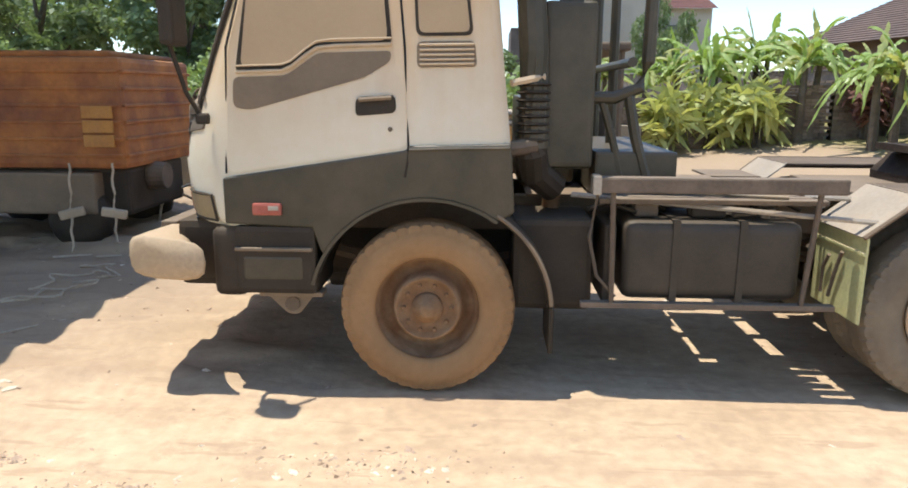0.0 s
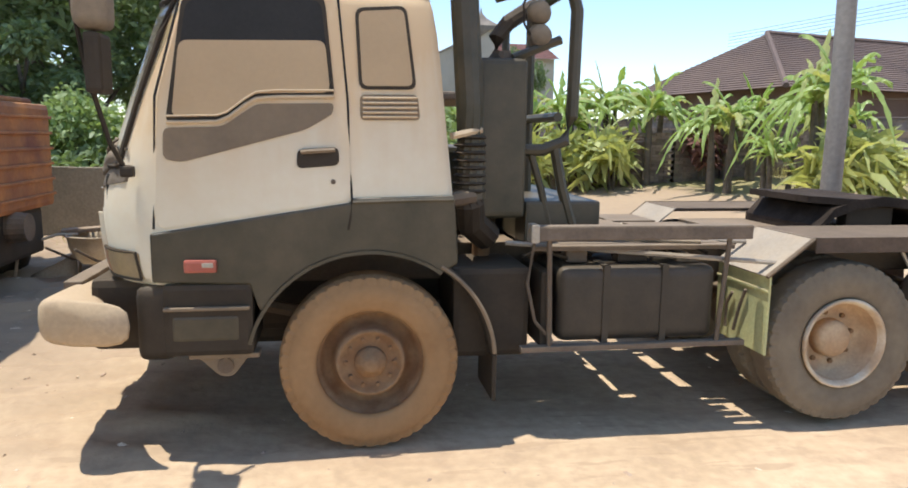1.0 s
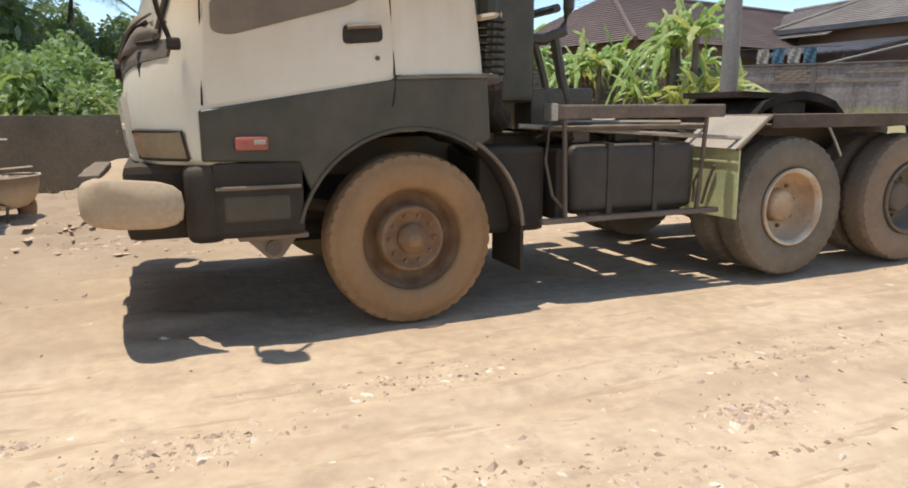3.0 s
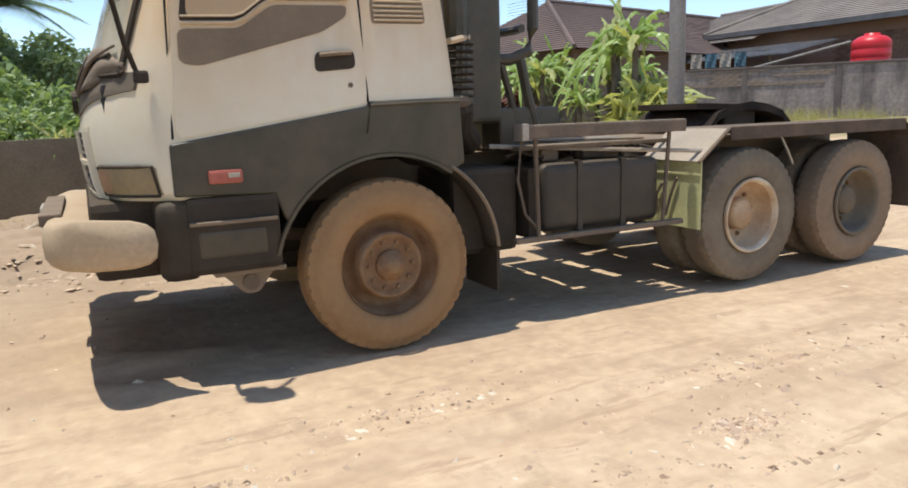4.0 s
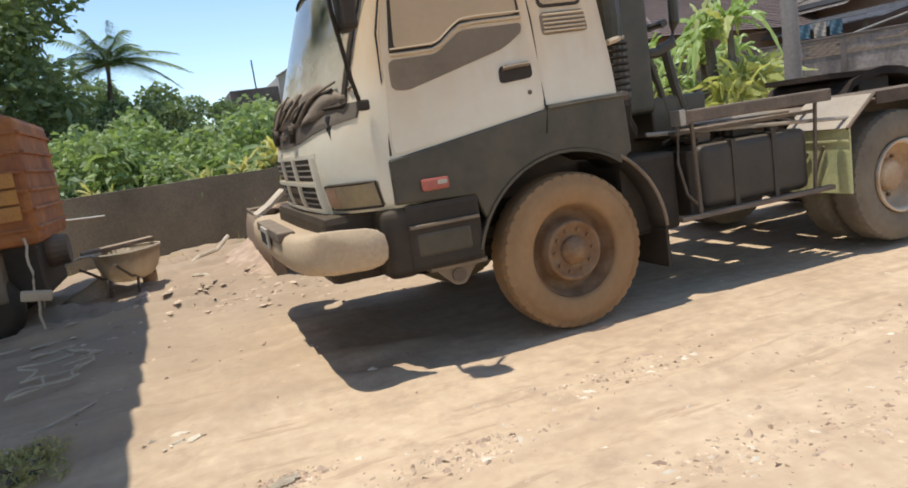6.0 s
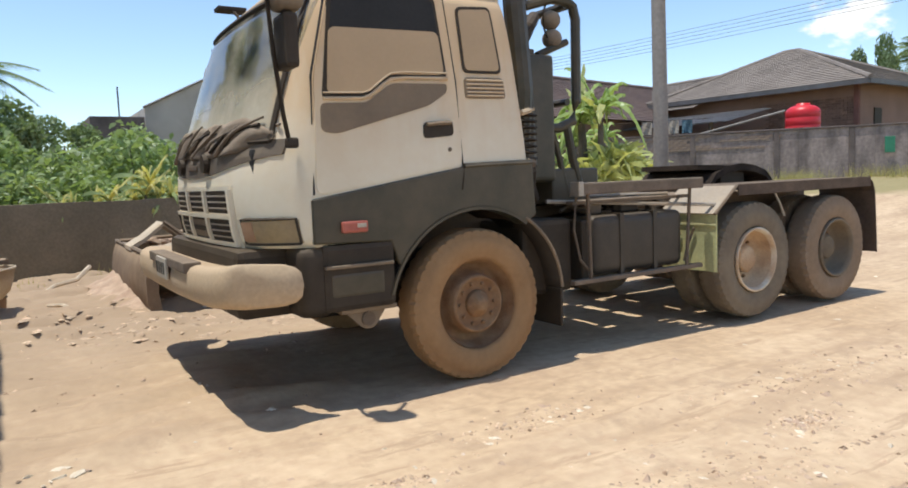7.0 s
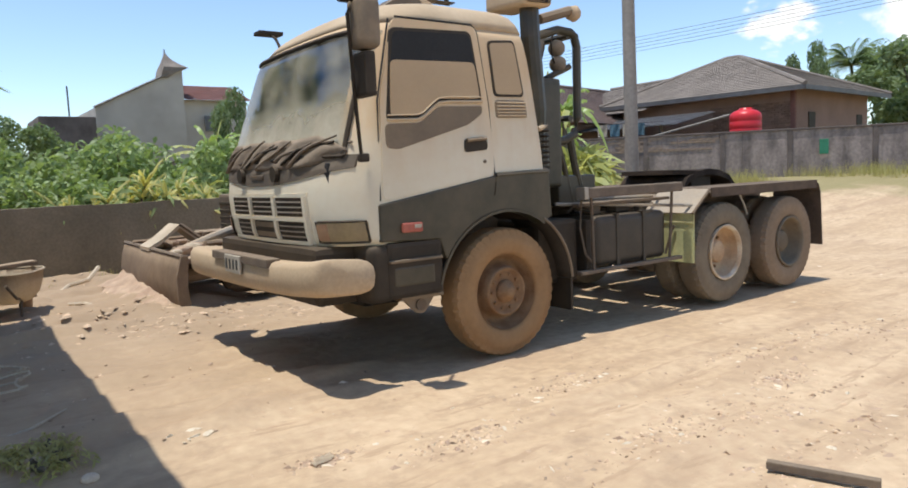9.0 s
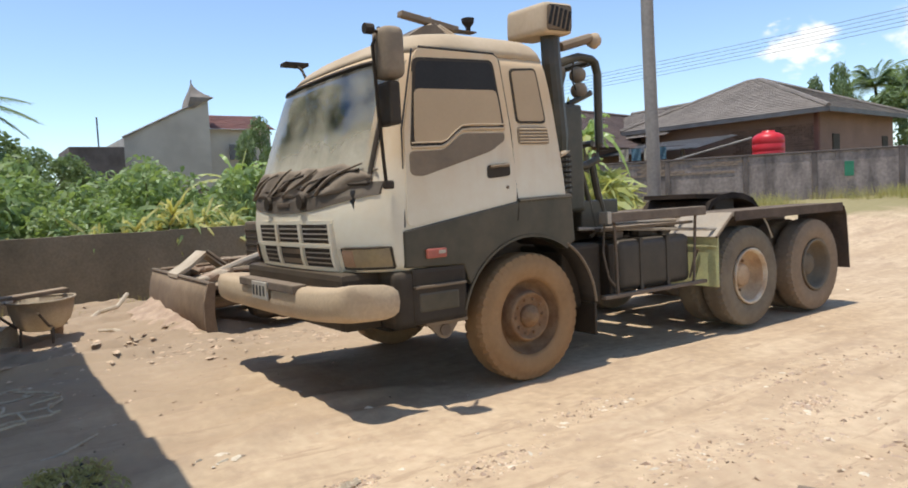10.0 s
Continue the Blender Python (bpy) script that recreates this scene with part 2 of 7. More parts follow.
M_SOIL = mat("loose_pink_soil", (0.50, 0.36, 0.25), 0.95, col2=(0.38, 0.26, 0.18), scale=6, fine=24, bump=0.8, spec=0.1)
M_ROPE = mat("sandy_rope", (0.60, 0.48, 0.34), 0.9, bump=0.3)
M_PALEMETAL = mat("dusty_pale_tub", (0.62, 0.51, 0.37), 0.8, dust=0.35, bump=0.2)
M_CLOTHBLUE = mat("blue_cloth", (0.10, 0.17, 0.20), 0.9, bump=0.1)
M_GREENSIGN = mat("green_sign", (0.04, 0.22, 0.12), 0.6, bump=0.05)
M_BAR = mat("dark_bar_mark", (0.05, 0.045, 0.04), 0.7, bump=0)
M_BARPALE = mat("pale_bar_mark", (0.55, 0.52, 0.45), 0.7, bump=0)
M_ROCK = mat("pale_stone", (0.60, 0.47, 0.345), 0.95, col2=(0.54, 0.41, 0.29), scale=12, fine=60, bump=0.3, island=0.15)
M_GRIT = mat("sandy_grit", (0.62, 0.45, 0.29), 0.95, col2=(0.54, 0.38, 0.24), scale=12, fine=60, bump=0.2, island=0.15)
M_WALLBRICK = mat("sooty_brick", (0.17, 0.115, 0.085), 0.95, col2=(0.26, 0.2, 0.15), scale=3, fine=20, bump=0.5, island=0.3)
M_LITTER = mat("dry_leaf_litter", (0.45, 0.31, 0.20), 0.95, col2=(0.58, 0.43, 0.29), scale=9, bump=0.2, island=0.3)
M_CRUMB = mat("dark_soil_crumb", (0.24, 0.155, 0.095), 0.95, col2=(0.34, 0.23, 0.145), scale=10, bump=0.3, island=0.3)
M_PAPER = mat("pale_scrap", (0.74, 0.61, 0.44), 0.9, bump=0.1, island=0.1)
M_DRYGRASS = leafy("dry_grass", (0.40, 0.35, 0.16), (0.30, 0.29, 0.11), 0.7)


def glass_material():
    """Clear reflecting glass under dust that thickens towards the foot and the edges."""
    m = bpy.data.materials.new("windshield_glass")
    m.use_nodes = True
    n, l = m.node_tree.nodes, m.node_tree.links
    n.remove(n["Principled BSDF"])
    tr = n.new("ShaderNodeBsdfTransparent")
    tr.inputs["Color"].default_value = (0.80, 0.86, 0.82, 1)
    gl = n.new("ShaderNodeBsdfGlossy")
    gl.inputs["Roughness"].default_value = 0.05
    fr = n.new("ShaderNodeFresnel")
    fr.inputs["IOR"].default_value = 1.9
    clear = n.new("ShaderNodeMixShader")
    l.new(fr.outputs[0], clear.inputs[0])
    l.new(tr.outputs[0], clear.inputs[1])
    l.new(gl.outputs[0], clear.inputs[2])
    d = n.new("ShaderNodeBsdfDiffuse")
    d.inputs["Color"].default_value = (0.52, 0.46, 0.36, 1)
    tc = n.new("ShaderNodeTexCoord")
    no = n.new("ShaderNodeTexNoise")
    no.inputs["Scale"].default_value, no.inputs["Detail"].default_value, no.inputs["Roughness"].default_value = 2.4, 8, 0.62
    l.new(tc.outputs["Object"], no.inputs["Vector"])
    sx = n.new("ShaderNodeSeparateXYZ")
    l.new(tc.outputs["Object"], sx.inputs[0])
    zr = n.new("ShaderNodeMapRange")
    zr.inputs["From Min"].default_value, zr.inputs["From Max"].default_value = 1.78, 2.08
    zr.inputs["To Min"].default_value, zr.inputs["To Max"].default_value = 0.60, 0.05
    l.new(sx.outputs["Z"], zr.inputs["Value"])
    yr = n.new("ShaderNodeMapRange")
    yr.inputs["From Min"].default_value, yr.inputs["From Max"].default_value = 1.5, 2.25
    yr.inputs["To Min"].default_value, yr.inputs["To Max"].default_value = 0.0, 0.16
    l.new(sx.outputs["Y"], yr.inputs["Value"])
    nr = n.new("ShaderNodeMapRange")
    nr.inputs["From Min"].default_value, nr.inputs["From Max"].default_value = 0.38, 0.68
    nr.inputs["To Min"].default_value, nr.inputs["To Max"].default_value = -0.05, 0.26
    l.new(no.outputs["Fac"], nr.inputs["Value"])
    a1 = n.new("ShaderNodeMath")
    l.new(zr.outputs[0], a1.inputs[0])
    l.new(yr.outputs[0], a1.inputs[1])
    ad = n.new("ShaderNodeMath")
    ad.operation, ad.use_clamp = "ADD", True
    l.new(a1.outputs[0], ad.inputs[0])
    l.new(nr.outputs[0], ad.inputs[1])
    ms = n.new("ShaderNodeMixShader")
    l.new(ad.outputs[0], ms.inputs[0])
    l.new(clear.outputs[0], ms.inputs[1])
    l.new(d.outputs[0], ms.inputs[2])
    l.new(ms.outputs[0], n["Material Output"].inputs["Surface"])
    return m


M_GLASS = glass_material()


def sand_material():
    m = mat("dry_sandy_ground", (0.58, 0.422, 0.27), 0.95, col2=(0.49, 0.345, 0.212), scale=0.8, fine=11, bump=0.9, spec=0.1)
    n, l = m.node_tree.nodes, m.node_tree.links
    b = n["Principled BSDF"]
    old = b.inputs["Base Color"].links[0].from_socket
    tc = n.new("ShaderNodeTexCoord")
    mp = n.new("ShaderNodeMapping")
    mp.inputs["Scale"].default_value = (0.25, 1.6, 1)
    l.new(tc.outputs["Object"], mp.inputs["Vector"])
    a = n.new("ShaderNodeTexNoise")
    a.inputs["Scale"].default_value, a.inputs["Detail"].default_value = 1.6, 9
    a.inputs["Roughness"].default_value = 0.62
    l.new(mp.outputs[0], a.inputs["Vector"])
    ra = n.new("ShaderNodeMapRange")
    ra.inputs["From Min"].default_value, ra.inputs["From Max"].default_value = 0.46, 0.70
    ra.inputs["To Max"].default_value = 0.7
    l.new(a.outputs["Fac"], ra.inputs["Value"])
    mx = n.new("ShaderNodeMix")
    mx.data_type = "RGBA"
    mx.inputs[7].default_value = (0.39, 0.265, 0.165, 1)
    l.new(ra.outputs[0], mx.inputs[0])
    l.new(old, mx.inputs[6])
    v = n.new("ShaderNodeTexVoronoi")
    v.inputs["Scale"].default_value = 55
    l.new(tc.outputs["Object"], v.inputs["Vector"])
    rv = n.new("ShaderNodeMapRange")
    rv.inputs["From Min"].default_value, rv.inputs["From Max"].default_value = 0.0, 0.16
    rv.inputs["To Min"].default_value, rv.inputs["To Max"].default_value = 0.35, 0.0
    l.new(v.outputs["Distance"], rv.inputs["Value"])
    m2 = n.new("ShaderNodeMix")
    m2.data_type = "RGBA"
    m2.inputs[7].default_value = (0.68, 0.52, 0.36, 1)
    l.new(rv.outputs[0], m2.inputs[0])
    l.new(mx.outputs[2], m2.inputs[6])
    # brown soil streaks; shading along small ledges is put into the colour
    mq = n.new("ShaderNodeMapping")
    mq.inputs["Scale"].default_value = (0.55, 3.2, 1)
    mq.inputs["Rotation"].default_value = (0, 0, 0.16)
    l.new(tc.outputs["Object"], mq.inputs["Vector"])
    qn = n.new("ShaderNodeTexNoise")
    qn.inputs["Scale"].default_value, qn.inputs["Detail"].default_value, qn.inputs["Roughness"].default_value = 2.6, 8, 0.6
    l.new(mq.outputs[0], qn.inputs["Vector"])
    qr = n.new("ShaderNodeMapRange")
    qr.inputs["From Min"].default_value, qr.inputs["From Max"].default_value, qr.inputs["To Max"].default_value = 0.585, 0.625, 0.5
    l.new(qn.outputs["Fac"], qr.inputs["Value"])
    qm = n.new("ShaderNodeMix")
    qm.data_type = "RGBA"
    qm.inputs[7].default_value = (0.37, 0.25, 0.155, 1)
    l.new(qr.outputs[0], qm.inputs[0])
    l.new(m2.outputs[2], qm.inputs[6])
    # bare brown soil towards the yard's edge
    so = n.new("ShaderNodeSeparateXYZ")
    l.new(tc.outputs["Object"], so.inputs[0])
    sn = n.new("ShaderNodeTexNoise")
    sn.inputs["Scale"].default_value, sn.inputs["Detail"].default_value, sn.inputs["Roughness"].default_value = 0.8, 9, 0.65
    l.new(tc.outputs["Object"], sn.inputs["Vector"])
    sm_ = n.new("ShaderNodeMath")
    sm_.operation = "MULTIPLY_ADD"
    sm_.inputs[1].default_value = 5.5
    l.new(sn.outputs["Fac"], sm_.inputs[0])
    l.new(so.outputs["Y"], sm_.inputs[2])
    sx_ = n.new("ShaderNodeMath")
    sx_.operation = "MULTIPLY_ADD"
    sx_.inputs[1].default_value = -0.55
    l.new(so.outputs["X"], sx_.inputs[0])
    l.new(sm_.outputs[0], sx_.inputs[2])
    sr_ = n.new("ShaderNodeMapRange")
    sr_.inputs["From Min"].default_value, sr_.inputs["From Max"].default_value = 2.6, 7.5
    sr_.inputs["To Max"].default_value = 0.85
    l.new(sx_.outputs[0], sr_.inputs["Value"])
    ms_ = n.new("ShaderNodeMix")
    ms_.data_type = "RGBA"
    ms_.inputs[7].default_value = (0.36, 0.26, 0.17, 1)
    l.new(sr_.outputs[0], ms_.inputs[0])
    # crusty blotches
    cr = n.new("ShaderNodeTexNoise")
    cr.inputs["Scale"].default_value, cr.inputs["Detail"].default_value, cr.inputs["Roughness"].default_value = 3.4, 10, 0.7
    l.new(tc.outputs["Object"], cr.inputs["Vector"])
    cq = n.new("ShaderNodeMapRange")
    cq.inputs["From Min"].default_value, cq.inputs["From Max"].default_value = 0.53, 0.68
    cq.inputs["To Max"].default_value = 0.85
    l.new(cr.outputs["Fac"], cq.inputs["Value"])
    cm = n.new("ShaderNodeMix")
    cm.data_type = "RGBA"
    cm.inputs[7].default_value = (0.40, 0.28, 0.18, 1)
    l.new(cq.outputs[0], cm.inputs[0])
    l.new(qm.outputs[2], cm.inputs[6])
    l.new(cm.outputs[2], ms_.inputs[6])
    # grass far off, past the yard
    sx = n.new("ShaderNodeSeparateXYZ")
    l.new(tc.outputs["Object"], sx.inputs[0])
    q = n.new("ShaderNodeMath")
    q.operation = "MULTIPLY_ADD"
    q.inputs[1].default_value = 0.788
    l.new(sx.outputs["X"], q.inputs[0])
    q2 = n.new("ShaderNodeMath")
    q2.operation = "MULTIPLY"
    q2.inputs[1].default_value = 0.616
    l.new(sx.outputs["Y"], q2.inputs[0])
    l.new(q2.outputs[0], q.inputs[2])
    no = n.new("ShaderNodeTexNoise")
    no.inputs["Scale"].default_value = 0.6
    l.new(tc.outputs["Object"], no.inputs["Vector"])
    q3 = n.new("ShaderNodeMath")
    q3.operation = "MULTIPLY_ADD"
    q3.inputs[1].default_value = 5.0
    l.new(no.outputs["Fac"], q3.inputs[0])
    l.new(q.outputs[0], q3.inputs[2])
    rg = n.new("ShaderNodeMapRange")
    rg.inputs["From Min"].default_value, rg.inputs["From Max"].default_value = 15.6, 17.2
    rg.inputs["To Max"].default_value = 0.8
    l.new(q3.outputs[0], rg.inputs["Value"])
    m3 = n.new("ShaderNodeMix")
    m3.data_type = "RGBA"
    m3.inputs[7].default_value = (0.24, 0.21, 0.09, 1)
    l.new(rg.outputs[0], m3.inputs[0])
    l.new(ms_.outputs[2], m3.inputs[6])
    l.new(m3.outputs[2], b.inputs["Base Color"])
    return m


M_SAND = sand_material()

# ---- mesh helpers ----


def part(name, bm, material, parent=None, label="", smooth=False):
    me = bpy.data.meshes.new(name)
    bm.normal_update()
    bm.to_mesh(me)
    bm.free()
    me.materials.append(material)
    if smooth:
        for p in me.polygons:
            p.use_smooth = True
    ob = new(name, me)
    if parent is not None:
        ob.parent = parent
    if label:
        ob["label"] = label
    return ob


def raw(name, verts, faces, material, parent=None, smooth=False):
    me = bpy.data.meshes.new(name)
    me.from_pydata([tuple(v) for v in verts], [], [tuple(f) for f in faces])
    me.materials.append(material)
    if smooth:
        me.polygons.foreach_set("use_smooth", [True] * len(me.polygons))
    ob = new(name, me)
    if parent is not None:
        ob.parent = parent
    return ob


def add_box(bm, x0, x1, y0, y1, z0, z1, bevel=0.0, m=None, seg=2):
    r = bmesh.ops.create_cube(bm, size=1.0)
    vs = r["verts"]
    for v in vs:
        v.co = Vector(((x0 + x1) / 2 + v.co.x * (x1 - x0), (y0 + y1) / 2 + v.co.y * (y1 - y0), (z0 + z1) / 2 + v.co.z * (z1 - z0)))
    if bevel:
        es = list({e for v in vs for e in v.link_edges})
        r = bmesh.ops.bevel(bm, geom=es, offset=bevel, segments=seg, affect="EDGES", profile=0.6)
        vs = list({v for f in r["faces"] for v in f.verts} | {v for v in vs if v.is_valid})
    if m is not None:
        bmesh.ops.transform(bm, matrix=m, verts=vs)
    return vs


def box(x0, x1, y0, y1, z0, z1, bevel=0.0, m=None, seg=2):
    bm = bmesh.new()
    add_box(bm, x0, x1, y0, y1, z0, z1, bevel, m, seg)
    return bm


def add_tube(bm, pts, r, n=8, r2=None, cap=True):
    """A tube along a list of places; r to r2 from start to end."""
    pts = [Vector(p) for p in pts]
    rings, up = [], Vector((0.03, 0.07, 1)).normalized()
    for i, p in enumerate(pts):
        d = (pts[min(i + 1, len(pts) - 1)] - pts[max(i - 1, 0)]).normalized()
        a = d.cross(up)
        if a.length < 0.1:
            a = d.cross(Vector((1, 0.1, 0)))
        a.normalize()
        b = d.cross(a)
        rad = r if r2 is None else r + (r2 - r) * i / (len(pts) - 1)
        rings.append([bm.verts.new(p + rad * (math.cos(2 * math.pi * k / n) * a + math.sin(2 * math.pi * k / n) * b)) for k in range(n)])
    for u, w in zip(rings, rings[1:]):
        for k in range(n):
            bm.faces.new((u[k], u[(k + 1) % n], w[(k + 1) % n], w[k]))
    if cap:
        bm.faces.new(rings[0][::-1])
        bm.faces.new(rings[-1])


def tube(pts, r, n=8, r2=None):
    bm = bmesh.new()
    add_tube(bm, pts, r, n, r2)
    return bm


def lathe(profile, n=48, axis="y", at=(0, 0, 0)):
    """Turns (radius, along) pairs about an axis."""
    bm = bmesh.new()
    rings = []
    for rad, al in profile:
        ring = []
        for k in range(n):
            c, s = rad * math.cos(2 * math.pi * k / n), rad * math.sin(2 * math.pi * k / n)
            co = {"y": (c, al, s), "z": (c, s, al), "x": (al, c, s)}[axis]
            ring.append(bm.verts.new(Vector(co) + Vector(at)))
        rings.append(ring)
    for u, w in zip(rings, rings[1:]):
        for k in range(n):
            bm.faces.new((u[k], u[(k + 1) % n], w[(k + 1) % n], w[k]))
    if profile[0][0] > 1e-4:
        bm.faces.new(rings[0][::-1])
    if profile[-1][0] > 1e-4:
        bm.faces.new(rings[-1])
    bmesh.ops.remove_doubles(bm, verts=bm.verts, dist=1e-5)
    bmesh.ops.recalc_face_normals(bm, faces=bm.faces)
    return bm


def rounded(pts, r, n=4):
    """A polygon with its corners rounded."""
    out = []
    for i, p in enumerate(pts):
        p, a, b = Vector(p), Vector(pts[i - 1]), Vector(pts[(i + 1) % len(pts)])
        d1, d2 = (a - p), (b - p)
        k = min(r, d1.length * 0.45, d2.length * 0.45)
        s, e = p + d1.normalized() * k, p + d2.normalized() * k
        for j in range(n + 1):
            t = j / n
            out.append((1 - t) ** 2 * s + 2 * t * (1 - t) * p + t * t * e)
    return out


def empty(name, label, category, group="", at=(0, 0, 0)):
    ob = new(name)
    ob.location = at
    return tagged(ob, label, category, group)

# ---- the tractor truck ----
MID = 1.2


def half_width(z):
    return 1.2 - (0.10 * max(0.0, (z - 1.6) / 1.05) ** 1.4)


def side_y(z):
    return MID - half_width(z)


def lerp_table(z, table):
    for (z0, v0), (z1, v1) in zip(table, table[1:]):
        if z <= z1:
            t = max(0.0, (z - z0) / (z1 - z0))
            return v0 + (v1 - v0) * t
    return table[-1][1]


FRONT = [(0.9, -1.47), (1.1, -1.53), (1.35, -1.55), (1.55, -1.53), (1.64, -1.49), (2.0, -1.37), (2.45, -1.20), (2.56, -1.10), (2.7, -0.95)]
REAR = [(0.9, 0.47), (1.5, 0.47), (2.3, 0.39), (2.6, 0.33), (2.7, 0.25)]


def front_x(z, y):
    u = min(1.0, abs(y - MID) / half_width(z))
    return lerp_table(z, FRONT) + 0.07 * u * u + 0.28 * u ** 8


def cab_ring(z, inset=0.0):
    hw = half_width(z) - inset
    out = []
    for k in range(29):
        a = -1 + 2 * k / 28
        y = MID + hw * math.copysign(abs(a) ** 0.75, a)
        out.append((front_x(z, MID + (y - MID) * half_width(z) / hw) + inset * 0.8, y))
    xr = lerp_table(z, REAR) - inset * 0.8
    xf = out[-1][0]
    for k in range(1, 9):
        t = k / 8
        out.append((xf + (xr - 0.05 - xf) * t, MID + hw))
    out.append((xr, MID + hw - 0.05))
    for k in range(1, 8):
        out.append((xr, MID + hw - 0.05 - (2 * hw - 0.1) * k / 8))
    out.append((xr, MID - hw + 0.05))
    for k in range(8):
        t = k / 8
        out.append((xr - 0.05 + (xf - xr + 0.05) * t, MID - hw))
    return [Vector((x, y, z)) for x, y in out]


def ring_shell(levels):
    bm = bmesh.new()
    rows = [[bm.verts.new(p) for p in cab_ring(z, i)] for z, i in levels]
    for u, w in zip(rows, rows[1:]):
        for k in range(len(u)):
            j = (k + 1) % len(u)
            bm.faces.new((u[k], u[j], w[j], w[k]))
    bm.faces.new(rows[-1])
    bm.faces.new(rows[0][::-1])
    bmesh.ops.recalc_face_normals(bm, faces=bm.faces)
    return bm


def side_panel(pts, proud=0.005, thick=0.03, far=False):
    """A plate that follows the cab's side, from its outline in x and z."""
    bm = bmesh.new()
    bm.faces.new([bm.verts.new((x, 0, z)) for x, z in pts])
    for k in range(12):
        z = 1.6 + 0.09 * k
        bmesh.ops.bisect_plane(bm, geom=bm.verts[:] + bm.edges[:] + bm.faces[:], plane_co=(0, 0, z), plane_no=(0, 0, 1))
    r = bmesh.ops.extrude_face_region(bm, geom=bm.faces[:])
    for v in r["geom"]:
        if isinstance(v, bmesh.types.BMVert):
            v.co.y += thick
    for v in bm.verts:
        v.co.y += side_y(v.co.z) - proud
        if far:
            v.co.y = 2 * MID - v.co.y
    bmesh.ops.recalc_face_normals(bm, faces=bm.faces)
    return bm


def side_strip(pts, w, proud=0.012):
    """A thin bead along a line in x and z on the cab's side."""
    return tube([(x, side_y(z) - proud, z) for x, z in pts], w, 6)


def front_patch(y0, y1, z0, z1, proud=0.006, ny=20, nz=10, thick=0.02, trim=0.0):
    bm = bmesh.new()
    g = []
    for j in range(nz + 1):
        row = []
        z = z0 + (z1 - z0) * j / nz
        for i in range(ny + 1):
            y = y0 + (y1 - y0) * i / ny
            e = trim * (1 - min(1, min(j, nz - j) / 2)) if trim else 0
            y = MID + (y - MID) * (1 - e)
            row.append(bm.verts.new((front_x(z, y) - proud, y, z)))
        g.append(row)
    for j in range(nz):
        for i in range(ny):
            bm.faces.new((g[j][i], g[j][i + 1], g[j + 1][i + 1], g[j + 1][i]))
    r = bmesh.ops.extrude_face_region(bm, geom=bm.faces[:])
    for v in r["geom"]:
        if isinstance(v, bmesh.types.BMVert):
            v.co.x += thick
    bmesh.ops.recalc_face_normals(bm, faces=bm.faces)
    return bm


truck = empty("tractor_truck", "white and dark green six-wheeled tractor truck caked in dust", "truck")

cab = part("cab_body", ring_shell([(1.0, 0.02), (1.05, 0.0), (1.2, 0), (1.35, 0), (1.5, 0), (1.62, 0), (1.75, 0), (1.9, 0), (2.05, 0), (2.2, 0), (2.35, 0), (2.46, 0.0), (2.54, 0.012)]), M_WHITE, truck, "dusty off-white painted cab", True)
for v in cab.data.vertices:
    if v.co.x > -0.85 and v.co.z < 1.19:
        v.co.z = 1.19
bm = bmesh.new()
bm.from_mesh(cab.data)
gone = [f for f in bm.faces if 1.64 < f.calc_center_median().z < 2.45 and abs(f.calc_center_median().y - MID) < 1.0 and f.calc_center_median().x < -0.9]
bmesh.ops.delete(bm, geom=gone, context="FACES")
bm.to_mesh(cab.data)
bm.free()
part("cab_roof", ring_shell([(2.53, 0.005), (2.575, 0.02), (2.615, 0.05), (2.645, 0.10), (2.665, 0.18), (2.68, 0.34), (2.685, 0.6)]), M_ROOF, truck, "roof under a thick coat of brown dust", True)

for far in (False, True):
    door = part("door", side_panel(rounded([(-1.13, 1.31), (-0.105, 1.465), (-0.125, 2.0), (-0.175, 2.54), (-0.93, 2.54), (-1.10, 2.0)], 0.06), 0.008, 0.03, far), M_WHITE, truck, "dusty white cab door")
    part("window_frame", side_panel(rounded([(-1.065, 1.865), (-0.775, 1.875), (-0.60, 1.995), (-0.185, 2.005), (-0.235, 2.50), (-0.965, 2.475)], 0.05), 0.012, 0.02, far), M_BLACK, door, "black rubber window seal")
    # flat dark sheet that paints the shade inside the open window gap
    part("window_opening", side_panel(rounded([(-1.035, 1.895), (-0.785, 1.905), (-0.61, 2.02), (-0.205, 2.03), (-0.255, 2.478), (-0.945, 2.452)], 0.05), 0.016, 0.02, far), M_INSIDE, door, "dark sheet standing for the shaded gap above the lowered pane")
    part("window_pane", side_panel(rounded([(-1.03, 1.90), (-0.785, 1.91), (-0.61, 2.024), (-0.21, 2.034), (-0.235, 2.285), (-0.985, 2.265)], 0.045), 0.021, 0.01, far), M_GLASSD, door, "half-lowered pane opaque with brown dust")
    part("lower_trim_panel", side_panel(rounded([(-1.08, 1.68), (-0.985, 1.665), (-0.34, 1.845), (-0.20, 1.93), (-0.19, 1.985), (-0.60, 1.975), (-0.775, 1.855), (-1.075, 1.845)], 0.04), 0.014, 0.02, far), M_GREYP, door, "dark grey trim under the window")
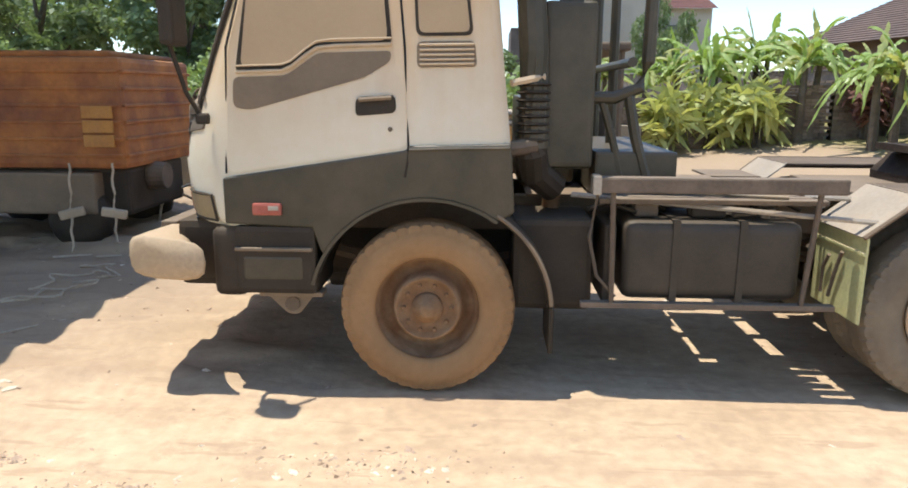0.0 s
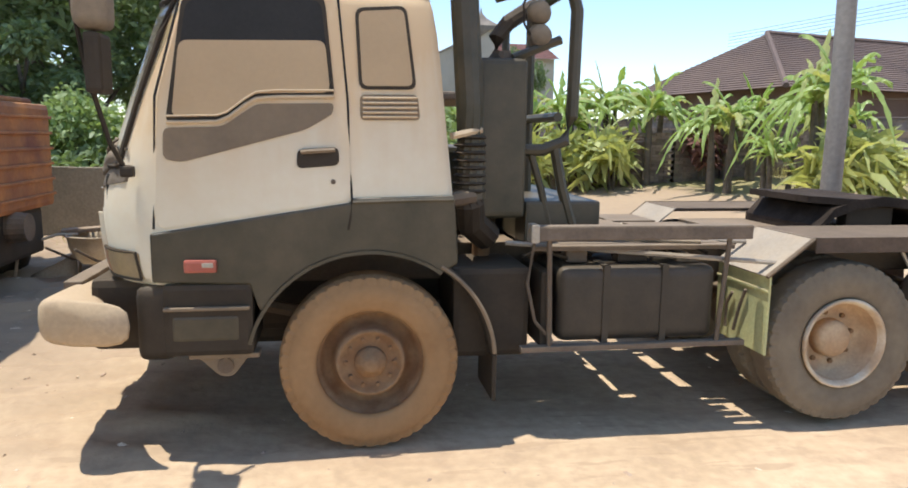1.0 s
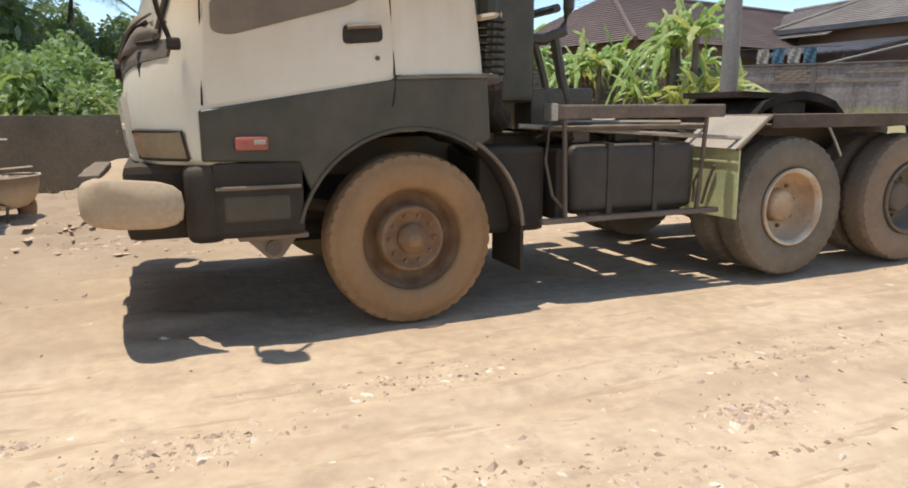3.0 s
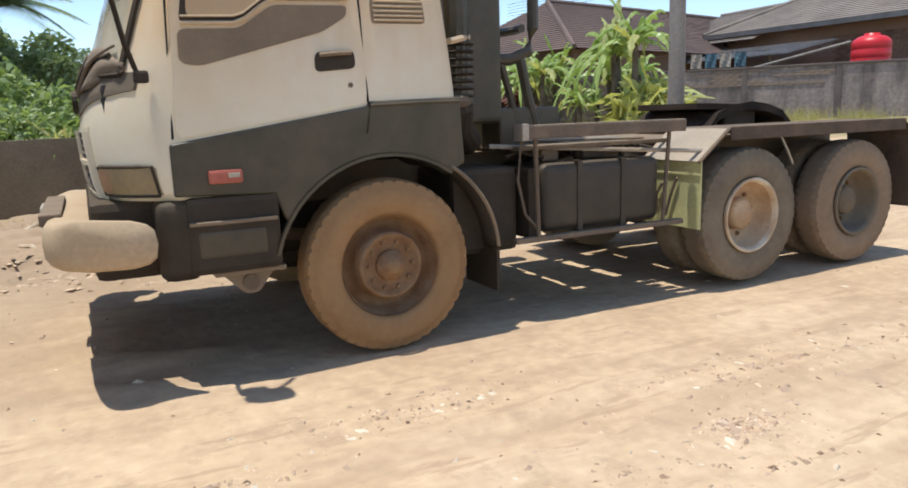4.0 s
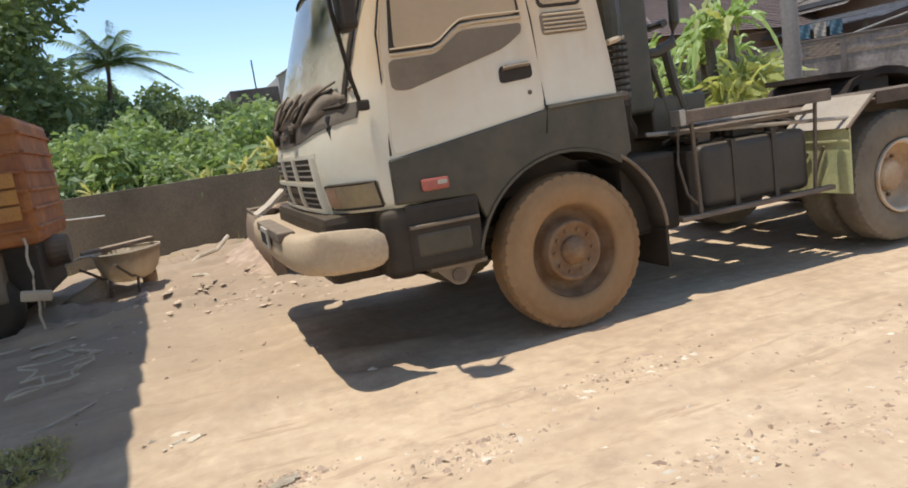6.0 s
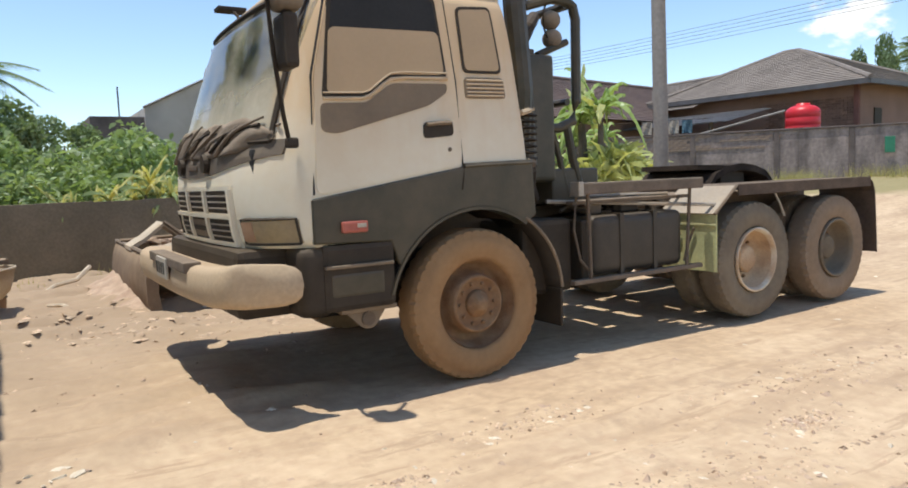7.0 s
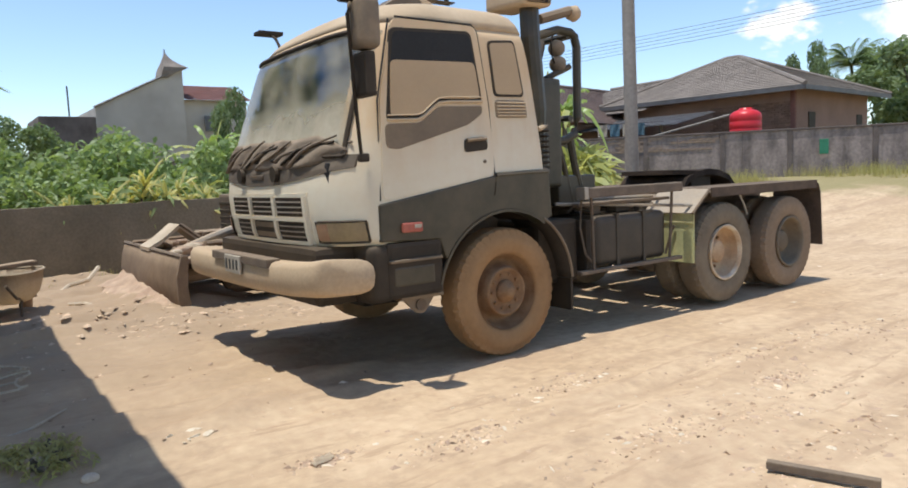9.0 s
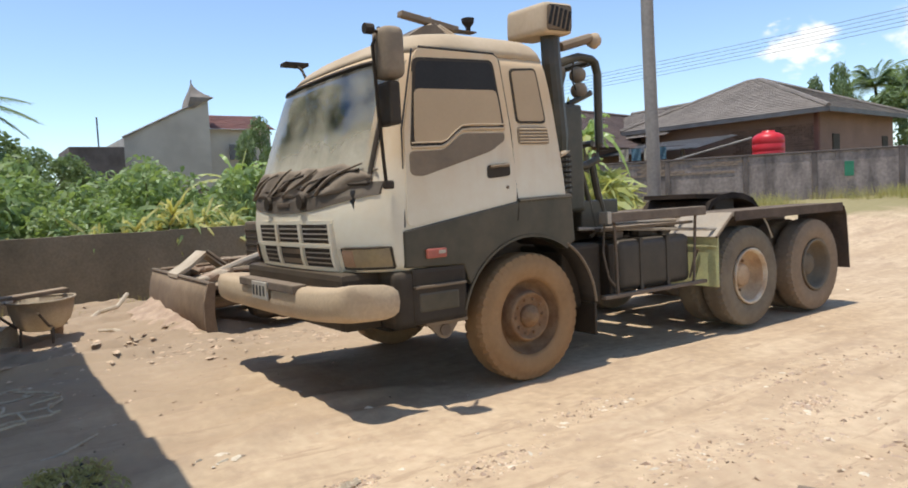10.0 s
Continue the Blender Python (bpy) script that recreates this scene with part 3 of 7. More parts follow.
part("window_bead", side_strip([(-1.055, 1.872), (-0.80, 1.88), (-0.74, 1.905), (-0.66, 1.965), (-0.60, 1.998), (-0.50, 2.008), (-0.19, 2.016)], 0.011, 0.018), M_ROOF, truck)
part("window_bead", side_strip([(-1.055, 1.905), (-0.80, 1.913), (-0.75, 1.93), (-0.66, 1.995), (-0.60, 2.03), (-0.50, 2.04), (-0.19, 2.046)], 0.006, 0.024), M_ROOF, truck)
handle = part("door_handle", side_panel(rounded([(-0.395, 1.635), (-0.165, 1.655), (-0.17, 1.755), (-0.39, 1.74)], 0.035), 0.014, 0.02), M_BLACK, truck, "black recessed door handle")
part("handle_grip", tube([(-0.37, -0.022, 1.725), (-0.28, -0.034, 1.733), (-0.19, -0.022, 1.738)], 0.014, 6), M_GREYP, handle)
part("lock_cylinder", lathe([(0.0, -0.014), (0.014, -0.014), (0.014, 0.0)], 10, "y", (-0.20, 0, 1.565)), M_STEEL, truck)
part("door_seam", side_strip([(-0.10, 1.47), (-0.118, 2.0), (-0.165, 2.5), (-0.21, 2.55), (-0.9, 2.55)], 0.007, 0.0), M_INSIDE, truck)
part("door_seam", side_strip([(-1.145, 1.31), (-1.115, 2.0), (-0.96, 2.53)], 0.007, 0.0), M_INSIDE, truck)
rw = part("rear_side_window", side_panel(rounded([(-0.055, 2.055), (0.26, 2.06), (0.205, 2.47), (-0.075, 2.45)], 0.045), 0.009, 0.02), M_BLACK, truck, "rubber-framed rear side window")
part("window_pane", side_panel(rounded([(-0.038, 2.072), (0.24, 2.077), (0.19, 2.452), (-0.056, 2.433)], 0.035), 0.014, 0.01), M_GLASSD, rw, "pane opaque with brown dust")
vent = part("side_vent", side_panel(rounded([(-0.05, 1.90), (0.28, 1.905), (0.265, 2.035), (-0.052, 2.03)], 0.03), 0.007, 0.02), M_GREYP, truck, "louvred air vent")
for k in range(5):
    part("vent_slat", side_strip([(-0.035, 1.918 + 0.024 * k), (0.262, 1.922 + 0.024 * k)], 0.007, 0.012), M_ROOF, vent)

# dark lower side, wheel arch and step
ARCH = [(0.69 * math.cos(a), 0.50 + 0.675 * math.sin(a)) for a in [radians(d) for d in range(150, 50, -8)]]
for far in (False, True):
    lower = part("lower_side_panel", side_panel([(-1.165, 1.02), (-1.165, 1.285), (-0.11, 1.45), (-0.10, 1.475), (0.475, 1.49), (0.50, 1.10)] + ARCH[::-1] + [(-0.62, 0.88), (-0.66, 1.0)], 0.018, 0.05, far), M_DARK, truck, "dark green-grey lower cab side")
    bv = lower.modifiers.new("soft_edge", "BEVEL")
    bv.width, bv.segments, bv.limit_method = 0.016, 3, "ANGLE"
    y0, y1 = (-0.026, 0.10) if not far else (2.30, 2.426)
    bm = bmesh.new()
    outer = [(0.698 * math.cos(a), 0.50 + 0.683 * math.sin(a)) for a in [radians(d) for d in range(166, 50, -8)]]
    inner = [(0.678 * math.cos(a), 0.50 + 0.663 * math.sin(a)) for a in [radians(d) for d in range(166, 50, -8)]]
    for (p, q), (r, s) in zip(zip(outer, inner), list(zip(outer, inner))[1:]):
        vs = [bm.verts.new((x, y, z)) for y in (y0, y1) for x, z in (p, r, s, q)]
        for f in ((0, 1, 2, 3), (7, 6, 5, 4), (0, 4, 5, 1), (3, 2, 6, 7)):
            bm.faces.new([vs[i] for i in f])
    bmesh.ops.remove_doubles(bm, verts=bm.verts, dist=1e-4)
    bmesh.ops.recalc_face_normals(bm, faces=bm.faces)
    part("wheel_arch_flare", bm, M_DARK, truck)
    bm = bmesh.new()
    ly = 0.55 if not far else 1.85
    ny0 = -0.01 if not far else 2.41
    path = [(0.69 * math.cos(a), 0.50 + 0.675 * math.sin(a)) for a in [radians(d) for d in range(165, 48, -9)]]
    va = [(bm.verts.new((x, ny0, z)), bm.verts.new((x, ly, z))) for x, z in path]
    for a, b in zip(va, va[1:]):
        bm.faces.new((a[0], b[0], b[1], a[1]))
    r = bmesh.ops.extrude_face_region(bm, geom=bm.faces[:])
    for v in r["geom"]:
        if isinstance(v, bmesh.types.BMVert):
            v.co += Vector((v.co.x, 0, v.co.z - 0.5)).normalized() * 0.012
    part("wheel_arch_liner", bm, M_GREASE, truck)
    fy0, fy1 = (0.0, 0.42) if not far else (1.98, 2.4)
    # curved rear fender and the flap that hangs from it
    bm = bmesh.new()
    bow = [(0.69 * math.cos(a) + 0.02, 0.50 + 0.675 * math.sin(a)) for a in [radians(d) for d in range(58, -1, -6)]]
    va = [(bm.verts.new((x, fy0 - 0.01, z)), bm.verts.new((x, fy1, z))) for x, z in bow]
    for a, b in zip(va, va[1:]):
        bm.faces.new((a[0], b[0], b[1], a[1]))
    gx = bmesh.ops.extrude_face_region(bm, geom=bm.faces[:])
    for v in gx["geom"]:
        if isinstance(v, bmesh.types.BMVert):
            v.co += Vector((v.co.x, 0, v.co.z - 0.5)).normalized() * 0.035
    bmesh.ops.recalc_face_normals(bm, faces=bm.faces)
    fender = part("rear_fender", bm, M_BLACK, truck, "curved black fender behind the front wheel", True)
    ye = fy0 - 0.012 if not far else fy1 + 0.002
    part("fender_edge", tube([(x + 0.018, ye, z + 0.01) for x, z in bow], 0.013, 6), M_GREYP, fender, "worn grey edge")
    bm = bmesh.new()
    add_box(bm, 0.715, 0.742, fy0, fy1, 0.26, 0.54, 0.008)
    part("mud_flap", bm, M_BLACK, truck, "black rubber flap behind the front wheel")
    s0, s1 = (0.0, 0.45) if not far else (1.95, 2.4)
    step = part("entry_step", box(-1.12, -0.64, s0 - 0.02, s1, 0.60, 1.01, 0.035), M_BLACK, truck, "black boxed entry step")
    part("step_tread", box(-1.11, -0.66, s0 - 0.045 if not far else s1 - 0.1, s0 + 0.1 if not far else s1 + 0.03, 0.865, 0.885, 0.006), M_GREYP, step)
    part("step_recess", box(-1.07, -0.72, s0 - 0.024 if not far else s1 - 0.1, s0 + 0.1 if not far else s1 + 0.006, 0.69, 0.83, 0.015), M_DARK, step)
bm = bmesh.new()
add_box(bm, -1.0, -0.62, 0.02, 0.14, 0.575, 0.605, 0.008)
g0 = bm.faces.new([bm.verts.new((x, 0.06, z)) for x, z in rounded([(-0.96, 0.58), (-0.68, 0.58), (-0.77, 0.46), (-0.84, 0.46)], 0.03)])
gx = bmesh.ops.extrude_face_region(bm, geom=[g0])
for v in gx["geom"]:
    if isinstance(v, bmesh.types.BMVert):
        v.co.y += 0.03
bmesh.ops.recalc_face_normals(bm, faces=bm.faces)
part("tow_bracket", bm, M_GREYP, truck, "steel towing bracket under the step")
part("bracket_eye", lathe([(0.022, -0.01), (0.045, -0.01), (0.045, 0.03), (0.022, 0.03), (0.022, -0.01)], 14, "y", (-0.81, 0.055, 0.525)), M_STEEL, truck)
part("panel_crease", side_strip([(-0.095, 1.452), (0.2, 1.462), (0.468, 1.466)], 0.011, 0.020), M_DARK, truck)
part("panel_crease", side_strip([(-0.10, 1.472), (-0.105, 1.38), (-0.12, 1.30)], 0.006, 0.019), M_BLACK, truck)
lamp = part("side_marker_lamp", box(-0.995, -0.825, -0.048, -0.012, 1.075, 1.145, 0.014), M_RED, truck, "faded red side marker lamp")
# pale strip painted on the lens as its highlight
part("lamp_shine_strip", box(-0.90, -0.84, -0.052, -0.046, 1.105, 1.13, 0.004), M_PLATE, lamp)

# front face
ws = part("windshield", front_patch(0.15, 2.25, 1.63, 2.465, 0.008, 24, 12, 0.008), M_GLASS, truck, "large dusty one-piece windshield", True)
ws.visible_shadow = False
# cab interior seen through the glass
bm = box(-0.96, 0.34, 0.22, 2.18, 1.15, 2.46)
bmesh.ops.delete(bm, geom=[f for f in bm.faces if f.normal.x < -0.9], context="FACES")
bmesh.ops.reverse_faces(bm, faces=bm.faces)
part("cab_lining", bm, M_LINING, truck, "dusty grey cab lining")
bm = bmesh.new()
add_box(bm, -1.44, -1.0, 0.2, 2.2, 1.38, 1.60, 0.04)
add_box(bm, -1.22, -0.98, 0.35, 0.95, 1.56, 1.70, 0.05)
part("dashboard", bm, M_INSIDE, truck, "dark dashboard with an instrument hood")
bm = bmesh.new()
add_tube(bm, [(-1.0 + 0.07 * math.cos(a) , 0.66 + 0.23 * math.sin(a), 1.80 + 0.20 * math.cos(a)) for a in [radians(d) for d in range(0, 361, 15)]], 0.016, 6, None, False)
add_tube(bm, [(-1.0, 0.44, 1.8), (-1.0, 0.66, 1.79), (-1.0, 0.88, 1.8)], 0.014, 6)
add_tube(bm, [(-1.0, 0.66, 1.79), (-1.15, 0.66, 1.5)], 0.03, 8)
part("steering_wheel", bm, M_INSIDE, truck, "black steering wheel")
for y in (0.66, 1.70):
    st = part("cab_seat", box(-0.62, -0.10, y - 0.26, y + 0.26, 1.32, 1.52, 0.06, None, 3), M_SEAT, truck, "dark cloth cab seat", True)
    bm = bmesh.new()
    add_box(bm, -0.10, 0.06, y - 0.25, y + 0.25, 1.45, 2.08, 0.06, None, 3)
    part("seat_back", bm, M_SEAT, st, "", True)
    part("headrest", box(-0.10, 0.02, y - 0.13, y + 0.13, 2.10, 2.28, 0.045, None, 3), M_SEAT, st, "", True)
part("inner_mirror", box(-1.16, -1.13, 1.08, 1.34, 2.36, 2.43, 0.012), M_INSIDE, truck)
bm = bmesh.new()
edge = [(0.14 + 0.0, 1.64)] + [(0.14 + 2.12 * k / 20, 1.635) for k in range(21)] + [(2.25 - 0.03 * k / 5, 1.64 + 0.83 * k / 5) for k in range(1, 6)] + [(2.2 - 2.0 * k / 20, 2.475) for k in range(21)] + [(0.2 - 0.06 * k / 5, 2.475 - 0.83 * k / 5) for k in range(1, 6)]
add_tube(bm, [(front_x(z, y) - 0.012, y, z) for y, z in edge], 0.018, 6)
part("windshield_seal", bm, M_BLACK, truck)
cowl = part("cowl_band", front_patch(0.07, 2.33, 1.44, 1.645, 0.008, 24, 4), M_COWL, truck, "dark grey band under the windshield")
for v in cowl.data.vertices:
    back = v.co.x - front_x(v.co.z, v.co.y)
    v.co.z += 0.10 * (1.645 - v.co.z) / 0.205 * ((v.co.y - MID) / 1.05) ** 2
    v.co.x = front_x(v.co.z, v.co.y) + back
# crumpled rubber sheet along the foot of the windshield
bm = bmesh.new()
g = []
for j in range(9):
    row = []
    for i in range(61):
        y = 0.12 + 2.14 * i / 60
        w = noise.noise((y * 2.4, 3.1, 0))
        z = 1.575 + 0.21 * j / 8 + 0.035 * w + 0.012 * noise.noise((y * 7, j * 0.5, 4))
        z = 1.66 + (z - 1.66) * max(0.18, min(1.0, (y - 0.06) / 0.3))
        p = 0.012 + 0.012 * math.sin(math.pi * j / 8) + 0.014 * math.sin(y * 17 + j * 0.75 + 3 * w)
        row.append(bm.verts.new((front_x(z, y) - max(0.006, p), y, z)))
    g.append(row)
for j in range(8):
    for i in range(60):
        bm.faces.new((g[j][i], g[j][i + 1], g[j + 1][i + 1], g[j + 1][i]))
rag = part("crumpled_cowl_cover", bm, M_RAG, truck, "crumpled dusty black rubber sheet", True)
so = rag.modifiers.new("thick", "SOLIDIFY")
so.thickness = 0.008
random.seed(9)
for k in range(7):
    y = 0.20 + 0.26 * k + random.uniform(-0.04, 0.04)
    dy, z0, z1 = random.uniform(0.35, 0.6), random.uniform(1.565, 1.62), random.uniform(1.74, 1.80)
    ps = []
    for i in range(9):
        u = i / 8
        yy, zz = min(2.22, y + dy * (1 - u)), z0 + (z1 - z0) * u ** 0.75 + 0.012 * math.sin(5 * u + k)
        ps.append((front_x(zz, yy) - 0.030 - 0.012 * math.sin(math.pi * u), yy, zz))
    part("sheet_fold", tube(ps, 0.016, 7, 0.007), M_RAG, rag, "", True)
for y in (0.75, 1.45):
    wp = part("wiper", tube([(front_x(1.62, y) - 0.05, y, 1.60), (front_x(1.72, y - 0.2) - 0.05, y - 0.2, 1.70), (front_x(1.74, y - 0.55) - 0.04, y - 0.55, 1.735)], 0.012, 6), M_BLACK, truck)
    part("wiper_blade", tube([(front_x(1.70, y - 0.1) - 0.03, y - 0.1, 1.70), (front_x(1.73, y - 0.65) - 0.03, y - 0.65, 1.73)], 0.009, 5), M_RAG, wp)
    hd = part("cowl_loop", lathe([(0.03, -0.015), (0.06, -0.015), (0.06, 0.015), (0.03, 0.015), (0.03, -0.015)], 14, "x", (front_x(1.52, y + 0.1) - 0.03, y + 0.1, 1.53)), M_BLACK, truck)

grille = part("grille", front_patch(0.40, 1.86, 1.00, 1.385, 0.010, 14, 4), M_WHITE, truck, "white six-part grille surround")
for r in range(2):
    for c in range(3):
        y0 = 0.435 + c * 0.475
        y1 = y0 + 0.425 - (0.07 if r == 0 and c == 2 else 0)
        z0, z1 = (1.035, 1.175) if r == 0 else (1.215, 1.355)
        hole = part("grille_opening", front_patch(y0, y1, z0, z1, 0.014, 6, 2, 0.01), M_BLACK, grille)
        if r == 0 and c == 1:
            part("centre_plate", front_patch(y0 + 0.015, y1 - 0.015, z0 + 0.012, z1 - 0.012, 0.018, 6, 1, 0.01), M_GREYP, hole)
            continue
        for s in range(3):
            z = z0 + 0.026 + s * 0.038
            part("grille_slat", front_patch(y0 + 0.01, y1 - 0.01, z, z + 0.010, 0.020, 6, 1, 0.012), M_GREYPLATE, hole)
for y0, y1, z0, z1 in ((0.41, 1.85, 1.008, 1.034), (0.41, 1.85, 1.182, 1.208), (0.862, 0.908, 1.03, 1.36), (1.337, 1.383, 1.03, 1.36), (0.405, 0.433, 1.03, 1.36)):
    part("grille_bar", front_patch(y0, y1, z0, z1, 0.032, 14 if y1 - y0 > 1 else 1, 1 if y1 - y0 > 1 else 6, 0.022), M_WHITE, grille, "white raised grille bar")
for y0, y1 in ((0.03, 0.325), (2.02, 2.37)):
    hl = part("headlamp", front_patch(y0, y1, 1.035, 1.175, 0.012, 12, 3, 0.02), M_AMBER, truck, "dusty rectangular headlamp with amber end")
    ya, yb = (y0 + 0.20, y1 - 0.005) if y0 < 1 else (y0 + 0.005, y1 - 0.27)
    part("turn_lens", front_patch(ya, yb, 1.045, 1.165, 0.018, 4, 3, 0.02), M_AMBERLENS, hl, "faded amber turn lens")
    part("lamp_frame", tube([(front_x(z, y) - 0.012, y, z) for y, z in [(y0 + (y1 - y0) * k / 8, 1.03) for k in range(9)] + [(y1 - (y1 - y0) * k / 8, 1.18) for k in range(9)] + [(y0, 1.03)]], 0.009, 5), M_BLACK, hl)
part("front_emblem_bars", box(front_x(1.5, 1.2) - 0.018, front_x(1.5, 1.2), 1.10, 1.36, 1.495, 1.53, 0.006), M_STEEL, truck, "worn maker's mark as a plain bar")
part("front_apron", box(-1.56, -1.15, 0.22, 2.18, 0.58, 1.0, 0.05), M_BLACK, truck, "black apron behind the bumper")
for y0, y1 in ((-0.03, 0.34), (2.06, 2.43)):
    part("bumper_corner", box(-1.26, -1.06, y0 + 0.02, y1 - 0.02, 0.58, 1.0, 0.06, None, 3), M_BLACK, truck, "black rounded bumper corner", True)

# bumper: a fat rounded beam with swept-back ends
bm = bmesh.new()
rings = []
for k in range(33):
    u = -1 + 2 * k / 32
    y = 1.25 + 1.36 * math.sin(u * math.pi / 2)
    x = -1.63 + 0.13 * max(0.0, abs(u) - 0.45) ** 2 / 0.30
    s = 1.0 if abs(u) < 0.88 else max(0.12, math.sqrt(max(0, 1 - ((abs(u) - 0.88) / 0.12) ** 2)))
    ring = []
    for q in range(16):
        a = 2 * math.pi * q / 16
        cx, cz = math.copysign(abs(math.cos(a)) ** 0.55, math.cos(a)), math.copysign(abs(math.sin(a)) ** 0.6, math.sin(a))
        wrap = 0.13 * min(1.0, max(0.0, (abs(u) - 0.55) / 0.3)) if cx > 0 else 0.0
        ring.append(bm.verts.new((x + (0.155 + wrap) * s * cx, y, 0.765 + 0.075 * max(0.0, -u) ** 1.5 + 0.125 * s * cz - 0.02 * cx)))
    rings.append(ring)
for u, w in zip(rings, rings[1:]):
    for q in range(16):
        bm.faces.new((u[q], u[(q + 1) % 16], w[(q + 1) % 16], w[q]))
bm.faces.new(rings[0][::-1])
bm.faces.new(rings[-1])
bmesh.ops.recalc_face_normals(bm, faces=bm.faces)
bumper = part("bumper", bm, M_BUMPER, truck, "round-ended front bumper coated with tan dust", True)
part("top_channel", box(-1.80, -1.69, 0.52, 1.70, 0.865, 0.93, 0.01), M_BEAM, bumper, "rusty channel bolted on the bumper")
pl = part("number_plate", box(-1.815, -1.795, 1.02, 1.35, 0.78, 0.92, 0.006), M_PLATE, bumper, "dusty number plate with its marks as bars")
for k in range(4):
    part("plate_bar", box(-1.820, -1.814, 1.06 + 0.075 * k, 1.09 + 0.075 * k, 0.81, 0.89, 0.002), M_BAR, pl)

# wipers of the roof line, mirrors and their arms
bm = tube([(-1.20, -0.02, 2.66), (-1.36, -0.16, 2.64), (-1.43, -0.19, 2.52), (-1.385, -0.14, 2.1), (-1.32, -0.06, 1.76), (-1.27, 0.01, 1.62)], 0.013, 7)
arm = part("mirror_arm", bm, M_BLACK, truck, "bent black mirror tube")
bm = bmesh.new()
add_box(bm, -1.40, -1.24, -0.30, -0.10, 2.30, 2.64, 0.06, None, 3)
part("round_mirror", bm, M_MIRRORBACK, arm, "big rounded mirror housing", True)
bm = bmesh.new()
add_box(bm, -1.36, -1.28, -0.27, -0.07, 2.0, 2.29, 0.025)
part("flat_mirror", bm, M_BLACK, arm, "small square mirror housing")
part("mirror_joint", box(-1.295, -1.225, -0.03, 0.03, 1.585, 1.645, 0.015), M_BLACK, truck)
part("arm_clamp", lathe([(0.0, -0.03), (0.035, -0.03), (0.035, 0.03), (0.0, 0.03)], 10, "x", (-1.46, -0.20, 2.62)), M_BLACK, arm)
part("arm_stub", tube([(-1.36, -0.2, 2.6), (-1.48, -0.2, 2.62)], 0.012, 6), M_BLACK, arm)
arm2 = part("mirror_arm", tube([(-0.86, 2.12, 2.66), (-0.87, 2.24, 2.82), (-0.90, 2.3, 2.88)], 0.014, 6), M_BLACK, truck)
part("mirror_bracket", box(-1.02, -0.78, 2.27, 2.42, 2.87, 2.905, 0.006), M_BLACK, arm2)

# roof fittings
rr = part("roof_rail", box(-0.30, 0.30, -0.04, 0.04, -0.025, 0.025, 0.008, pose(-0.20, 0.98, 3.06, 0, 8, 0)), M_GREYP, truck, "steel channel with a horn above the roof")
part("rail_plate", box(0.05, 0.29, 0.93, 1.03, 3.0, 3.014, 0.004), M_STEEL, rr)
part("rail_leg", tube([(-0.12, 0.98, 2.76), (-0.20, 0.98, 3.10)], 0.025, 6), M_ROOF, rr)
part("rail_leg", tube([(-0.02, 1.12, 2.76), (-0.17, 1.0, 3.03)], 0.02, 6), M_STEEL, rr)
for k in range(3):
    part("hose", tube([(-0.36 + 0.05 * k, 0.95, 2.95), (-0.24 + 0.05 * k, 0.90, 3.01), (-0.12 + 0.05 * k, 0.86, 2.93), (-0.03 + 0.04 * k, 0.82, 2.77)], 0.02, 7), M_ROOF, rr, "dusty air hose")
part("horn", lathe([(0.0, 0.0), (0.02, 0.0), (0.025, 0.04), (0.055, 0.08), (0.06, 0.12), (0.0, 0.125)], 12, "z", (0.23, 0.98, 3.014)), M_BLACK, rr)
bm = bmesh.new()
pr = [(-0.66, 2.76), (-0.56, 2.86), (-0.38, 2.97), (-0.26, 2.99), (-0.14, 2.90), (-0.11, 2.76)]
f0 = bm.faces.new([bm.verts.new((x, 0.78, z)) for x, z in pr])
gx = bmesh.ops.extrude_face_region(bm, geom=[f0])
for v in gx["geom"]:
    if isinstance(v, bmesh.types.BMVert):
        v.co.y += 0.3
bmesh.ops.recalc_face_normals(bm, faces=bm.faces)
part("roof_fold", bm, M_RAG, truck, "folded black sheet on the roof")

# the upper cab stands taller than the lower table gives
SKIP = ("mirror", "arm", "roof_rail", "rail", "horn", "hose", "roof_fold")
for ob in [o for o in scene.objects if o.type == "MESH"]:
    if not any(s in ob.name for s in SKIP):
        roof = ob.name == "cab_roof"
        for v in ob.data.vertices:
            if v.co.z > 1.95:
                v.co.z = 1.95 + (v.co.z - 1.95) * (1.10 + 0.06 * min(1.0, max(0.0, (v.co.z - 2.53) / 0.13)) if roof else 1.10)

# wheels
M_BARREL = mat("rust_stained_barrel", (0.58, 0.42, 0.26), 0.85, col2=(0.34, 0.19, 0.095), scale=4, dust=0.2, bump=0.3)


def tyre_profile(r, w, rim):
    h = w / 2
    return [(rim, -h * 0.80), (rim + 0.03, -h * 0.90), (rim + (r - rim) * 0.35, -h * 0.99), (rim + (r - rim) * 0.6, -h), (r - 0.055, -h * 0.93), (r - 0.018, -h * 0.80), (r, -h * 0.60), (r + 0.003, 0),
            (r, h * 0.60), (r - 0.018, h * 0.80), (r - 0.055, h * 0.93), (rim + (r - rim) * 0.6, h), (rim + 0.03, h * 0.9), (rim, h * 0.8)]


